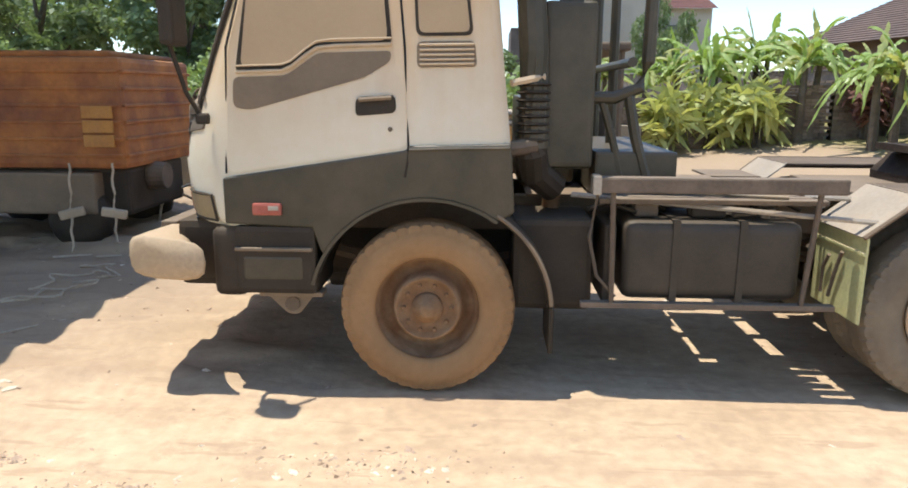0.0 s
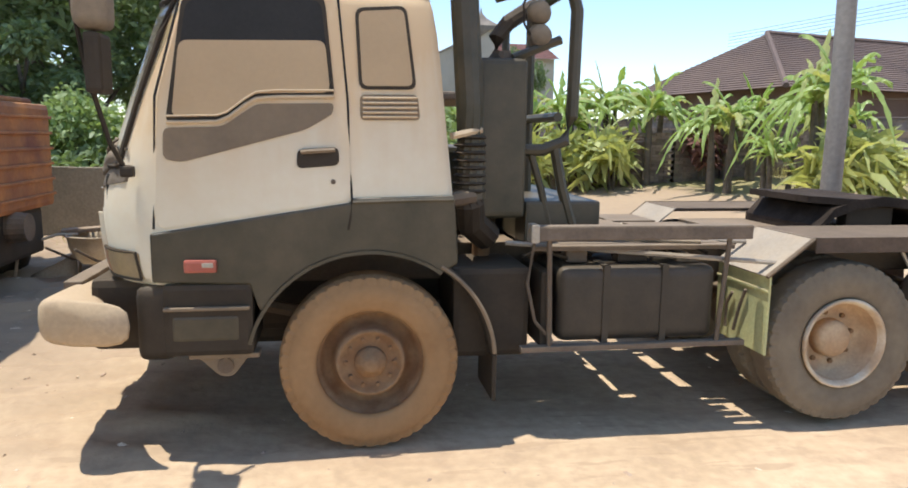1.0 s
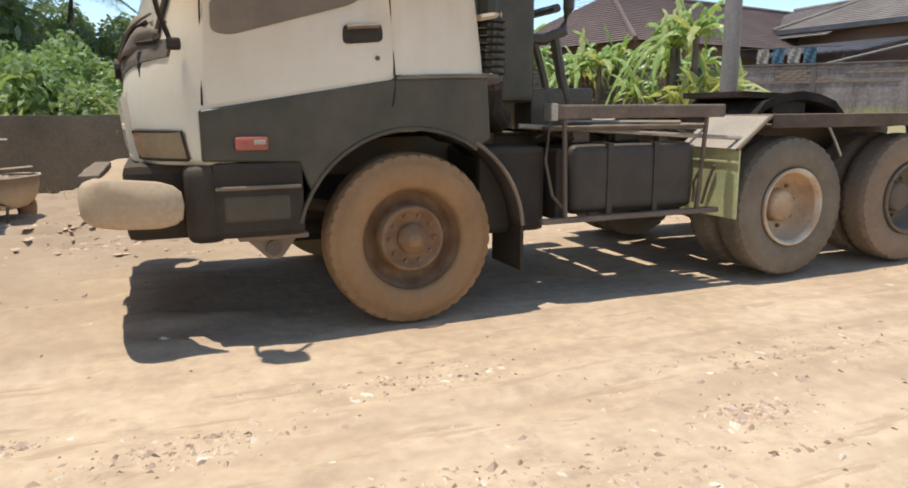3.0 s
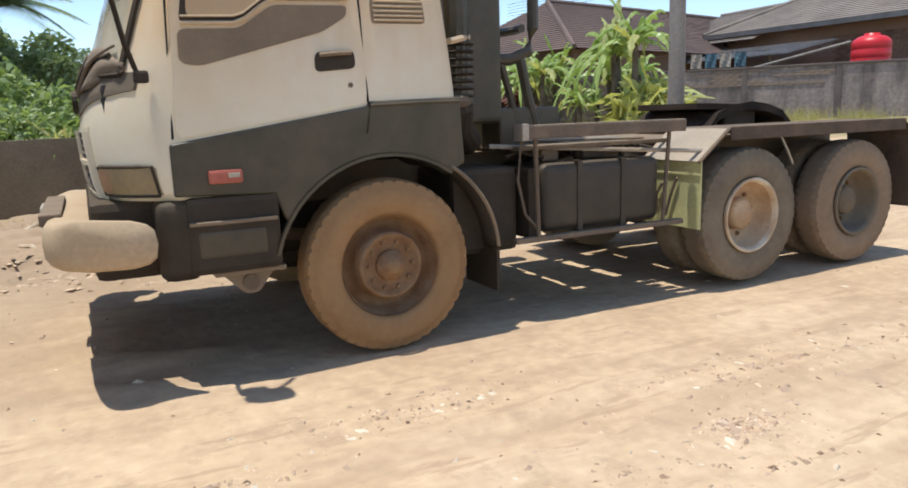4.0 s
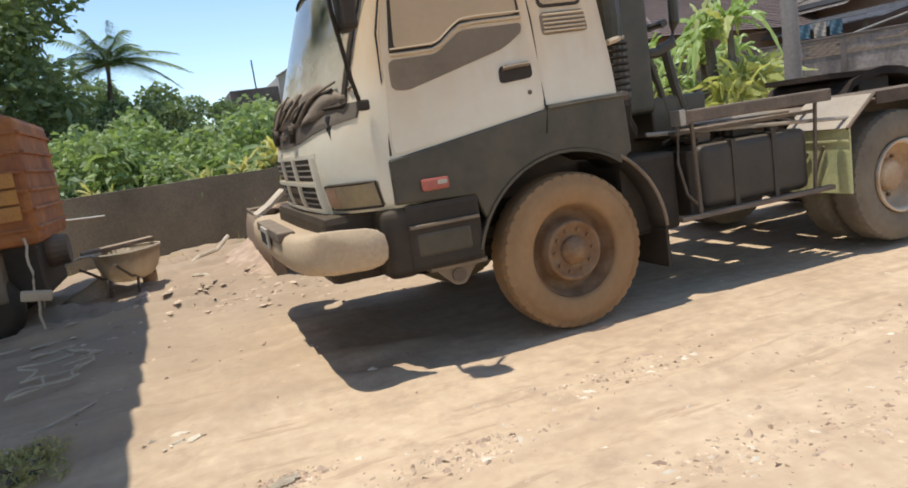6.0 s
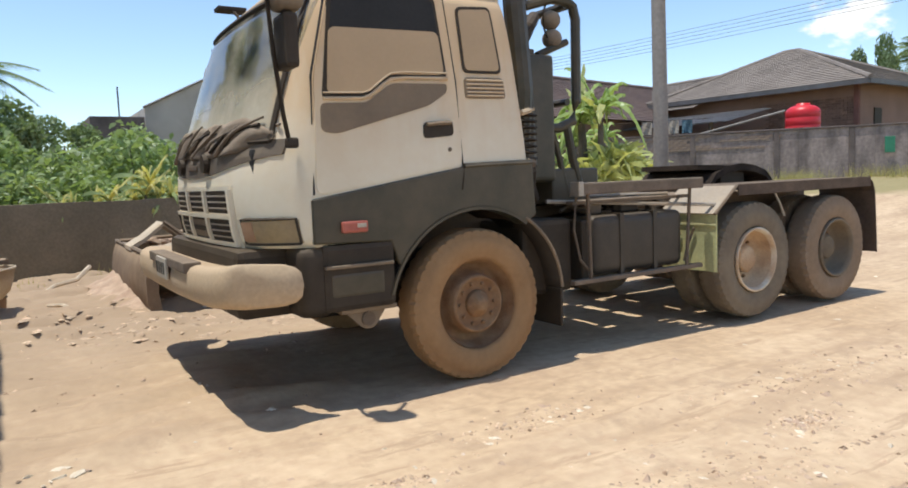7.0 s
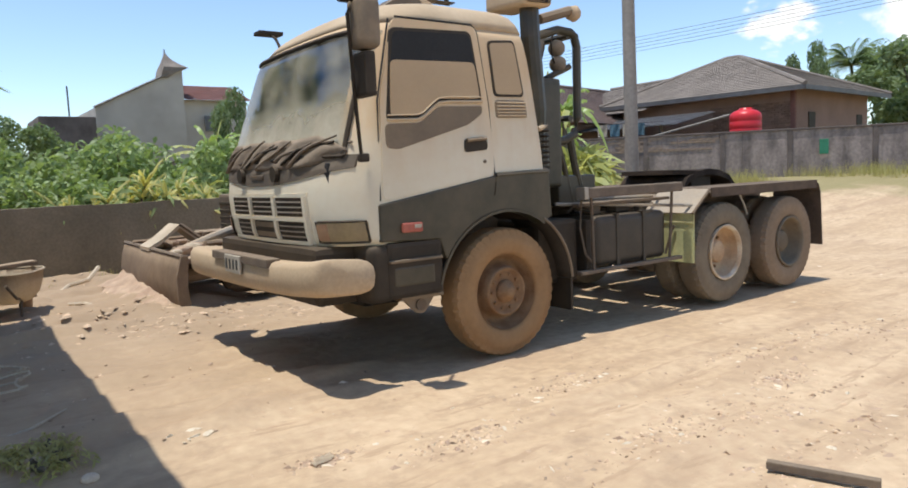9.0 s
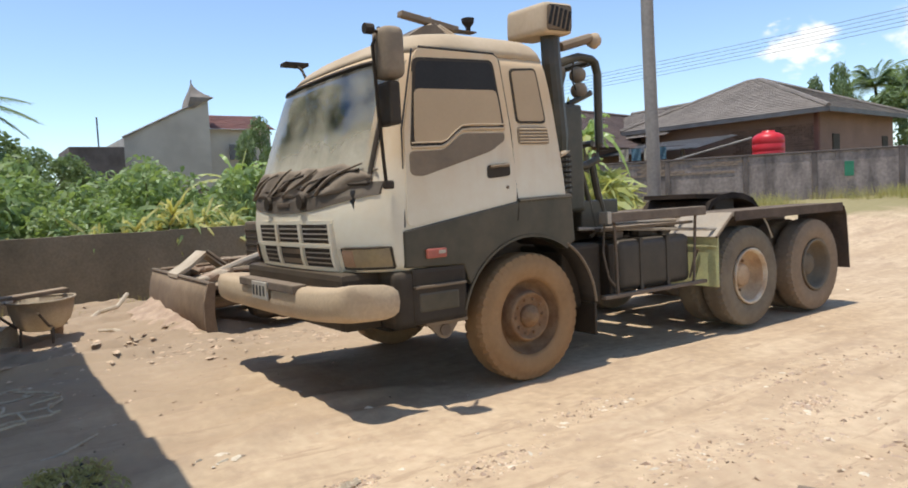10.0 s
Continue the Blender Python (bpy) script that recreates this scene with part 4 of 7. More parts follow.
def tyre(r, w, rim, at):
    bm = lathe(tyre_profile(r, w, rim) + [(rim, -w / 2 * 0.8)], 56, "y", at)
    bmesh.ops.delete(bm, geom=[f for f in bm.faces if len(f.verts) > 4], context="FACES_ONLY")
    return bm


def open_ring(bm):
    bmesh.ops.delete(bm, geom=[f for f in bm.faces if len(f.verts) > 4], context="FACES_ONLY")
    return bm


def tread(r, w, at, material, wheel):
    """A worn tread band round a tyre, notched at both shoulders."""
    bm = bmesh.new()
    prof = [(-0.46, -0.045), (-0.41, -0.006), (-0.30, 0.004), (-0.22, 0.006), (0.22, 0.006), (0.30, 0.004), (0.41, -0.006), (0.46, -0.045)]
    rings = []
    for k in range(168):
        a = 2 * math.pi * k / 168
        cut = 0.011 if k % 4 == 0 else 0.0
        ring = []
        for u, d in prof:
            rad = r + d - (cut if abs(u) > 0.25 else 0)
            ring.append(bm.verts.new((at[0] + rad * math.cos(a), at[1] + u * w, at[2] + rad * math.sin(a))))
        rings.append(ring)
    for i, u in enumerate(rings):
        v = rings[(i + 1) % len(rings)]
        for q in range(len(prof) - 1):
            bm.faces.new((u[q], u[q + 1], v[q + 1], v[q]))
    bmesh.ops.recalc_face_normals(bm, faces=bm.faces)
    part("tread", bm, material, wheel)


def wheel_front(y_face, far, name="front_wheel"):
    s = -1 if far else 1
    at = (0.0, y_face + s * 0.1325, 0.515)
    w = part(name, tyre(0.512, 0.265, 0.305, at), M_RUBBER, truck, "dust-caked front wheel", True)
    tread(0.512, 0.265, at, M_RUBBER, w)
    f = y_face
    part("rim", open_ring(lathe([(0.305, f + s * 0.02), (0.308, f + s * 0.03), (0.292, f + s * 0.05), (0.28, f + s * 0.14), (0.235, f + s * 0.155), (0.212, f + s * 0.12), (0.200, f + s * 0.04), (0.190, f + s * 0.022), (0.178, f + s * 0.026), (0.165, f + s * 0.045), (0.11, f + s * 0.052), (0.0, f + s * 0.052)], 48, "y", (0, 0, 0.52))), M_RUST, w, "rust-brown disc wheel", True)
    hub = part("hub", lathe([(0.095, f + s * 0.06), (0.088, f + s * 0.025), (0.068, f + s * 0.012), (0.052, f - s * 0.012), (0.035, f - s * 0.03), (0.0, f - s * 0.034)], 28, "y", (0, 0, 0.52)), M_RUST, w, "rusty wheel hub", True)
    for k in range(10):
        a = 2 * math.pi * k / 10
        part("wheel_nut", lathe([(0.0, f + s * 0.030), (0.012, f + s * 0.032), (0.014, f + s * 0.056)], 6, "y", (0.14 * math.cos(a), 0, 0.52 + 0.14 * math.sin(a))), M_RUST, w)
    return w


wheel_front(-0.01, False)
wheel_front(2.41, True)


def wheel_rear(x, y_face, far, pale):
    s = -1 if far else 1
    z = 0.54
    for k, off in enumerate((0.135, 0.45)):
        w = part("rear_wheel", tyre(0.52, 0.265, 0.29, (x, y_face + s * off, z)), M_RUBBER2 if pale else M_RUBBER3, truck, "outer rear wheel, dusty" if k == 0 else "inner rear wheel, dusty", True)
        tread(0.52, 0.265, (x, y_face + s * off, z), M_RUBBER2 if pale else M_RUBBER3, w)
        if k == 0:
            f = y_face
            part("rim_lip", open_ring(lathe([(0.287, f + s * 0.03), (0.294, f + s * 0.002), (0.284, f - s * 0.004), (0.272, f + s * 0.0), (0.262, f + s * 0.02), (0.256, f + s * 0.035)], 40, "y", (x, 0, z))), M_RIM if pale else M_RUBBER2, w, "pale painted rim lip" if pale else "dark rim lip", True)
            part("rim_barrel", open_ring(lathe([(0.258, f + s * 0.03), (0.245, f + s * 0.15), (0.2, f + s * 0.175), (0.17, f + s * 0.18), (0.0, f + s * 0.185)], 40, "y", (x, 0, z))), M_BARREL if pale else M_RUBBER2, w, "deep rusty barrel of the rim" if pale else "deep dark barrel of the rim", True)
            part("hub", lathe([(0.13, f + s * 0.18), (0.12, f + s * 0.11), (0.10, f + s * 0.09), (0.0, f + s * 0.088)], 20, "y", (x, 0, z)), M_BARREL if pale else M_RUBBER2, w, "dusty axle hub", True)
            for q in range(8):
                a = 2 * math.pi * q / 8 + 0.2
                part("wheel_nut", lathe([(0.0, f + s * 0.155), (0.016, f + s * 0.16), (0.018, f + s * 0.18)], 6, "y", (x + 0.17 * math.cos(a), 0, z + 0.17 * math.sin(a))), M_RUST, w)


for x, pale in ((3.02, True), (4.32, False)):
    wheel_rear(x, -0.03, False, pale)
    wheel_rear(x, 2.43, True, pale)

# chassis, engine and axles
for y in (0.78, 1.62):
    part("chassis_rail", box(-1.25, 5.0, y - 0.04, y + 0.04, 0.86, 1.10, 0.01), M_STEEL, truck, "dusty steel chassis rail")
for x in (0.75, 1.5, 2.3, 3.66, 4.95):
    part("cross_member", box(x - 0.05, x + 0.05, 0.82, 1.58, 0.89, 1.07, 0.01), M_STEEL, truck)
for x in (0.0, 3.02, 4.32):
    ax = part("axle", tube([(x, 0.3, 0.53), (x, 0.9, 0.53), (x, 1.5, 0.53), (x, 2.1, 0.53)], 0.075, 10), M_STEEL, truck)
    if x > 1:
        part("differential", lathe([(0.0, -0.26), (0.16, -0.2), (0.22, 0), (0.16, 0.2), (0.0, 0.26)], 18, "x", (x, 1.2, 0.53)), M_STEEL, ax, "", True)
for y in (0.70, 1.70):
    part("leaf_spring", tube([(2.7 + 1.95 * k / 10, y, 0.60 + 0.16 * math.sin(math.pi * k / 10)) for k in range(11)], 0.06, 6), M_STEEL, truck)
    part("leaf_spring", tube([(-0.75 + 1.5 * k / 10, y, 0.74 - 0.12 * math.sin(math.pi * k / 10)) for k in range(11)], 0.045, 6), M_STEEL, truck)
part("propeller_shaft", tube([(0.7, 1.2, 0.72), (3.0, 1.2, 0.60)], 0.055, 10), M_STEEL, truck)
eng = part("engine_block", box(-1.0, 0.55, 0.85, 1.55, 0.50, 1.02, 0.05), M_BLACK, truck, "oily dark engine under the cab")
part("oil_pan", box(-0.8, 0.2, 0.95, 1.45, 0.38, 0.55, 0.05), M_BLACK, eng)
part("gearbox", lathe([(0.12, 0.5), (0.26, 0.55), (0.24, 0.8), (0.15, 1.1), (0.08, 1.3)], 16, "x", (0, 1.2, 0.75)), M_STEEL, eng, "", True)
part("radiator", box(-1.32, -1.22, 0.5, 1.9, 0.60, 1.0, 0.02), M_BLACK, eng)
part("frame_filler", box(0.50, 0.98, 0.16, 0.72, 0.48, 1.04, 0.04), M_BLACK, truck, "black air tank housing behind the wheel")
for k in range(2):
    part("air_reservoir", lathe([(0.0, 0.0), (0.09, 0.03), (0.11, 0.08), (0.11, 0.5), (0.09, 0.55), (0.0, 0.58)], 16, "x", (1.3 + 0.1 * k, 1.95, 0.62 + 0.28 * k)), M_STEEL, truck, "steel air reservoir", True)

# fuel tank with straps and guard frame
tank = part("fuel_tank", box(1.14, 2.17, 0.09, 0.66, 0.575, 1.045, 0.075, None, 4), M_TANK, truck, "black rounded fuel tank", True)
for x in (1.44, 1.82):
    part("tank_strap", box(x - 0.02, x + 0.02, 0.082, 0.668, 0.567, 1.053, 0.0), M_TANK, tank, "steel tank strap")
part("filler_cap", lathe([(0.0, 0.05), (0.05, 0.05), (0.055, 0.0)], 16, "z", (2.02, 0.3, 1.045)), M_STEEL, tank)
part("tank_end_plate", box(1.03, 1.10, 0.10, 0.62, 0.55, 1.02, 0.02), M_BLACK, truck)
guard = part("side_guard", box(0.90, 2.36, 0.04, 0.10, 0.535, 0.57, 0.006), M_BEAM, truck, "side guard frame round the tank")
part("top_beam", box(0.96, 2.36, 0.03, 0.12, 1.215, 1.305, 0.012), M_BEAM, guard, "weathered beam over the tank")
part("beam_end", box(0.94, 0.99, 0.02, 0.13, 1.205, 1.315, 0.01), M_CHROME, guard)
for x, lean in ((1.06, 0.02), (2.22, -0.05)):
    part("guard_post", tube([(x, 0.06, 1.23), (x + lean, 0.06, 0.56)], 0.016, 6), M_STEEL, guard)
part("bent_rod", tube([(0.98, 0.10, 1.2), (0.94, 0.09, 0.95), (0.99, 0.08, 0.72), (1.10, 0.07, 0.60)], 0.011, 6), M_STEEL, guard)
for k in range(5):
    y = 0.16 + 0.11 * k
    part("deck_plank", box(1.0 + 0.05 * (k % 2), 2.32 - 0.04 * (k % 3), y, y + 0.085, 1.135, 1.165, 0.006), M_BEAM, guard)
for k, (a, b) in enumerate((((0.85, 0.3, 1.17), (2.55, 0.05, 1.06)), ((1.1, 0.45, 1.19), (2.1, 0.2, 1.18)), ((1.3, 0.6, 1.18), (2.6, 0.5, 1.13)))):
    part("loose_pipe", tube([a, b], 0.017, 6), M_CHROME, truck, "pale loose pipe on the frame")
for k in range(7):
    y, x = 0.25 + 0.12 * (k % 4), 0.95 + 0.2 * k
    part("air_hose", tube([(x, y, 1.09), (x + 0.12, y + 0.05, 1.12 + 0.02 * (k % 3)), (x + 0.28, y - 0.04, 1.08)], 0.013, 6), M_BLACK, truck)
for k, (x0, x1, y0, y1) in enumerate(((0.6, 1.25, 0.66, 1.74), (1.32, 1.58, 0.6, 1.3), (1.62, 2.1, 0.82, 1.78), (2.2, 2.72, 0.58, 1.7), (1.3, 1.6, 1.4, 2.1), (2.1, 2.5, 1.7, 2.2), (0.7, 1.2, 1.74, 2.3), (1.7, 2.2, 0.62, 0.78))):
    part("frame_plate", box(x0, x1, y0, y1, 1.105 + 0.006 * (k % 3), 1.12 + 0.006 * (k % 3), 0.003), M_STEEL, truck)
part("valve_block", box(1.22, 1.36, 0.22, 0.34, 1.05, 1.13, 0.015), M_STEEL, truck)
part("valve_block", box(1.55, 1.75, 0.2, 0.32, 1.05, 1.12, 0.015), M_BLACK, truck)

# rear mudguards, deck and fifth wheel
for far in (False, True):
    y0, y1 = (-0.02, 0.58) if not far else (1.82, 2.42)
    gp = part("mudguard_front", box(2.46, 2.475, y0, y1, 0.48, 0.985, 0.004), M_GREEN, truck, "faded green mudguard panel")
    part("mudguard_rib", box(2.448, 2.468, y0, y1, 0.88, 0.90, 0.004), M_GREEN, gp)
    bm = bmesh.new()
    add_box(bm, 0, math.hypot(0.30, 0.24), y0, y1, -0.006, 0.006, 0.003, Matrix.Translation((2.44, 0, 0.985)) @ Matrix.Rotation(-math.atan2(0.235, 0.30), 4, "Y"))
    part("mudguard_slope", bm, M_GREYPLATE, truck, "dusty grey sloping plate")
    part("mudguard_edge", tube([(2.44, y0 if not far else y1, 0.985), (2.74, y0 if not far else y1, 1.22)], 0.014, 6), M_STEEL, truck)
    part("mudguard_deck", box(2.73, 4.92, y0, y1, 1.205, 1.225, 0.005), M_DECK, truck, "rusty deck plate over the rear wheels")
    part("deck_lip", box(2.75, 4.92, y0 - 0.012 if not far else y1, y0 if not far else y1 + 0.012, 1.13, 1.23, 0.004), M_DECK, truck)
    bm = bmesh.new()
    pr = [(4.90, 1.215), (4.98, 1.18), (5.03, 1.08), (5.06, 0.8), (5.09, 0.43)]
    va = [(bm.verts.new((x, y0, z)), bm.verts.new((x, y1, z))) for x, z in pr]
    for a, b in zip(va, va[1:]):
        bm.faces.new((a[0], b[0], b[1], a[1]))
    r = bmesh.ops.extrude_face_region(bm, geom=bm.faces[:])
    for v in r["geom"]:
        if isinstance(v, bmesh.types.BMVert):
            v.co.x -= 0.012
    bmesh.ops.recalc_face_normals(bm, faces=bm.faces)
    part("rear_flap", bm, M_DECK, truck, "drooping mud flap")
for k, (dx, dz) in enumerate(((0.0, 0.0), (0.05, -0.02))):
    part("bent_strap", tube([(2.44, 0.20 + dx * 3, 0.86 - 0.05 * k), (2.44, 0.26 + dx * 3, 0.72), (2.44, 0.31 + dx * 2, 0.56)], 0.012, 5), M_STEEL, truck)
part("hose_to_axle", tube([(3.45, 0.1, 1.15), (3.52, 0.08, 1.02), (3.62, 0.1, 0.9)], 0.012, 6), M_CHROME, truck)

fw = bmesh.new()
out = [(3.28, 0.82), (3.55, 0.72), (4.0, 0.74), (4.25, 0.80), (4.32, 1.05), (3.95, 1.12), (3.88, 1.20), (3.95, 1.28), (4.32, 1.35), (4.25, 1.60), (4.0, 1.66), (3.55, 1.68), (3.28, 1.58)]
fw.faces.new([fw.verts.new((x, y, 1.345)) for x, y in out])
r = bmesh.ops.extrude_face_region(fw, geom=fw.faces[:])
for v in r["geom"]:
    if isinstance(v, bmesh.types.BMVert):
        v.co.z += 0.05
for v in fw.verts:
    v.co.z += -0.09 * max(0, (v.co.x - 3.85)) + 0.05 * max(0, 3.7 - v.co.x)
bmesh.ops.recalc_face_normals(fw, faces=fw.faces)
fifth = part("fifth_wheel", fw, M_GREASE, truck, "greasy black fifth-wheel coupling plate")
for y in (0.86, 1.54):
    part("coupling_bracket", box(3.6, 4.0, y - 0.06, y + 0.06, 1.10, 1.36, 0.03), M_BLACK, fifth)
bm = bmesh.new()
pr = [(3.32, 1.20), (3.44, 1.33), (3.62, 1.395), (3.85, 1.415), (4.06, 1.395), (4.26, 1.33), (4.40, 1.20)]
up = [[bm.verts.new((x, y, z + 0.012 * noise.noise((x * 6, y * 6, 1)))) for x, z in pr] for y in (0.72, 0.85, 1.2, 1.55, 1.68)]
for u, w in zip(up, up[1:]):
    for i in range(len(pr) - 1):
        bm.faces.new((u[i], u[i + 1], w[i + 1], w[i]))
gx = bmesh.ops.extrude_face_region(bm, geom=bm.faces[:])
for v in gx["geom"]:
    if isinstance(v, bmesh.types.BMVert):
        v.co.z -= 0.07
bmesh.ops.recalc_face_normals(bm, faces=bm.faces)
part("coupling_hump", bm, M_GREASE, fifth, "greasy black humped cover of the coupling")
part("sub_frame", box(2.75, 4.9, 0.62, 1.78, 1.10, 1.14, 0.01), M_STEEL, truck)

# behind the cab: air cleaner, snorkel, exhaust and light rack
ac = part("air_cleaner", box(0.66, 0.97, 0.30, 0.66, 1.32, 2.29, 0.04, None, 3), M_DARK, truck, "tall dark air cleaner housing")
part("cleaner_cap", lathe([(0.0, 0.06), (0.06, 0.06), (0.07, 0.0)], 12, "z", (0.84, 0.48, 2.285)), M_STEEL, ac)
part("elbow_pipe", tube([(0.80, 0.46, 2.30), (0.80, 0.46, 2.42), (0.88, 0.50, 2.52), (1.0, 0.6, 2.60), (1.1, 0.7, 2.66)], 0.05, 10), M_BLACK, truck)
sn = part("intake_snorkel", tube([(0.62, 0.24, 1.45), (0.60, 0.24, 2.0), (0.56, 0.25, 2.6), (0.58, 0.28, 2.9)], 0.085, 12), M_DARK, truck, "dark intake stack behind the cab")
bm = bmesh.new()
HEAD = pose(0.57, 0.40, 2.985, 4, 0, -6)
add_box(bm, -0.155, 0.155, -0.29, 0.29, -0.125, 0.135, 0.05, HEAD, 3)
part("intake_head", bm, M_ROOF, sn, "dust-covered intake head", True)
bm = bmesh.new()
add_box(bm, -0.125, 0.125, -0.302, -0.27, -0.10, 0.11, 0.03, HEAD, 2)
part("head_grille", bm, M_GREYP, sn, "dark louvred end of the intake")
for k in range(5):
    bm = bmesh.new()
    add_box(bm, -0.105 + 0.046 * k, -0.08 + 0.046 * k, -0.31, -0.29, -0.075, 0.085, 0.004, HEAD @ Matrix.Rotation(radians(12), 4, "Y"))
    part("head_louvre", bm, M_INSIDE, sn)
part("bellows_hose", tube([(0.60, 0.24, 1.50), (0.60, 0.24, 1.42), (0.63, 0.3, 1.3), (0.75, 0.4, 1.2)], 0.095, 12), M_BLACK, truck)
for k in range(8):
    part("bellows_ring", lathe([(0.085, -0.012), (0.105, 0.0), (0.085, 0.012), (0.085, -0.012)], 14, "z", (0.605, 0.24, 1.50 + 0.045 * k)), M_BLACK, truck)
part("exhaust_pipe", tube([(0.76, 0.62, 1.05), (0.76, 0.60, 1.15), (0.70, 0.5, 1.25), (0.66, 0.42, 1.36)], 0.06, 10), M_RUST, truck)
part("bracket_bar", tube([(0.47, 0.1, 1.82), (0.66, 0.2, 1.86)], 0.022, 6), M_ROOF, truck)
part("bracket_bar", tube([(0.47, 0.14, 1.45), (0.62, 0.18, 1.47)], 0.045, 8), M_STEEL, truck)
rack = part("light_rack", tube([(0.78, 0.42, 2.66), (1.05, 0.42, 2.74), (1.22, 0.42, 2.73), (1.27, 0.42, 2.70), (1.30, 0.42, 2.6), (1.29, 0.42, 1.95), (1.25, 0.42, 1.80), (1.10, 0.42, 1.74), (0.95, 0.42, 1.74)], 0.04, 10), M_DARK, truck, "bent pipe rack behind the cab")
part("rack_tube", tube([(1.18, 0.42, 1.78), (1.24, 0.42, 1.5), (1.36, 0.42, 1.12)], 0.035, 8), M_DARK, rack)
part("rack_tube", tube([(1.02, 0.42, 1.75), (1.10, 0.42, 1.5), (1.2, 0.42, 1.12)], 0.025, 8), M_DARK, rack)
part("rack_tube", tube([(0.9, 0.42, 2.30), (1.2, 0.42, 2.42)], 0.028, 8), M_DARK, rack)
part("rack_tube", tube([(0.86, 0.44, 2.82), (1.2, 0.40, 2.92)], 0.045, 8), M_GREYP, rack)
part("rack_lamp", lathe([(0.0, -0.05), (0.06, -0.04), (0.075, 0.02), (0.05, 0.06), (0.0, 0.07)], 14, "x", (1.24, 0.40, 2.90)), M_BUMPER, rack, "dusty round work lamp", True)
part("rack_lamp", lathe([(0.0, -0.06), (0.06, -0.05), (0.08, 0.0), (0.06, 0.05), (0.0, 0.06)], 14, "y", (1.06, 0.44, 2.58)), M_MIRRORBACK, rack, "rusty work lamp", True)
part("rack_lamp", lathe([(0.0, -0.06), (0.06, -0.05), (0.08, 0.0), (0.06, 0.05), (0.0, 0.06)], 14, "y", (1.07, 0.44, 2.44)), M_MIRRORBACK, rack, "rusty work lamp", True)
part("lamp_cable", tube([(1.0, 0.42, 2.7), (0.95, 0.40, 2.62), (0.96, 0.40, 2.5), (1.02, 0.42, 2.42)], 0.008, 5), M_BLACK, rack)
for y in (1.2, 1.98):
    part("rack_tube", tube([(1.22, y, 2.7), (1.22, y, 1.12)], 0.035, 8), M_DARK, rack)
part("rack_tube", tube([(1.2, 0.42, 2.7), (1.2, 1.98, 2.7)], 0.035, 8), M_DARK, rack)
part("rack_tube", tube([(1.2, 0.42, 1.95), (1.2, 1.98, 1.95)], 0.03, 8), M_DARK, rack)
part("rear_box", box(0.55, 0.95, 1.0, 2.2, 1.15, 1.75, 0.04), M_DARK, truck)
part("rack_foot_plate", box(1.0, 1.5, 0.4, 1.95, 1.14, 1.42, 0.02), M_DARK, truck, "dark locker behind the rack")

# ---- ground ----


def smooth(a, b, v):
    t = min(1.0, max(0.0, (v - a) / (b - a)))
    return t * t * (3 - 2 * t)


def ground_z(x, y):
    s = 0.788 * x + 0.616 * y
    h = 0.95 * smooth(7.0, 18.0, s) * smooth(-2, 4, x)
    near = 1 - smooth(14, 40, math.hypot(x, y))
    h += near * (0.030 * noise.noise((x * 0.5, y * 0.9, 0)) + 0.014 * noise.noise((x * 1.9, y * 2.6, 5)))
    # trodden crust: shallow ripples, firmer where wheels ran, rougher towards the yard's edge
    rough = 0.55 + 0.9 * smooth(0.6, 3.2, y) + 0.5 * smooth(0.0, -2.2, x) * smooth(-1.0, 1.0, y)
    patch = smooth(-0.1, 0.35, noise.noise((x * 0.7, y * 1.1, 31)))
    crust = 0.020 * abs(noise.noise((x * 2.2 + 0.6 * y, y * 5.5, 12))) + 0.014 * noise.noise((x * 6, y * 8, 9)) + 0.012 * abs(noise.noise((x * 11, y * 14, 17)))
    h += near * rough * (0.35 + 0.65 * patch) * crust
    # thin eroded ledges in the soil before the truck's nose
    led = noise.noise((x * 0.9 + 0.3 * y, y * 3.2 - 0.5 * x, 40))
    h += near * 0.045 * smooth(-0.9, 0.2, y) * (1 - smooth(-1.5, -0.3, x)) * (smooth(0.0, 0.05, led) + smooth(0.25, 0.29, led) + smooth(-0.3, -0.26, led))
    # ruts left by tyres along the yard
    for yr, dep in ((-1.35, 0.022), (-2.35, 0.018), (2.9, 0.03)):
        w = y - yr - 0.10 * noise.noise((x * 0.35, yr, 3)) - 0.05 * x * 0.3
        h += near * dep * (math.exp(-((abs(w) - 0.22) / 0.07) ** 2) - 0.8 * math.exp(-(w / 0.16) ** 2)) * (0.5 + 0.5 * noise.noise((x * 0.8, yr, 7)))
    h += 0.05 * smooth(2.6, 4.5, y) * (1 - smooth(6, 8, y)) * (0.5 + noise.noise((x * 1.3, y * 1.3, 2)))
    if x < 6 and -0.9 < y < 3.4:
        h *= 0.55
    return h - 0.012


def axis_steps(fine, half, far, n_far):
    a = list(np.arange(-half, half + 1e-6, fine))
    step, v = fine, half
    ext = []
    for k in range(n_far):
        step *= (far / half) ** (1 / n_far) if k else 1.3
        v = half * (far / half) ** ((k + 1) / n_far)
        ext.append(v)
    return [-e for e in ext[::-1]] + a + ext


xs = [v + 0.5 for v in axis_steps(0.055, 7.0, 900, 60)]
ys = [v + 1.5 for v in axis_steps(0.055, 7.0, 900, 60)]
gv = [(x, y, ground_z(x, y)) for y in ys for x in xs]
nx = len(xs)
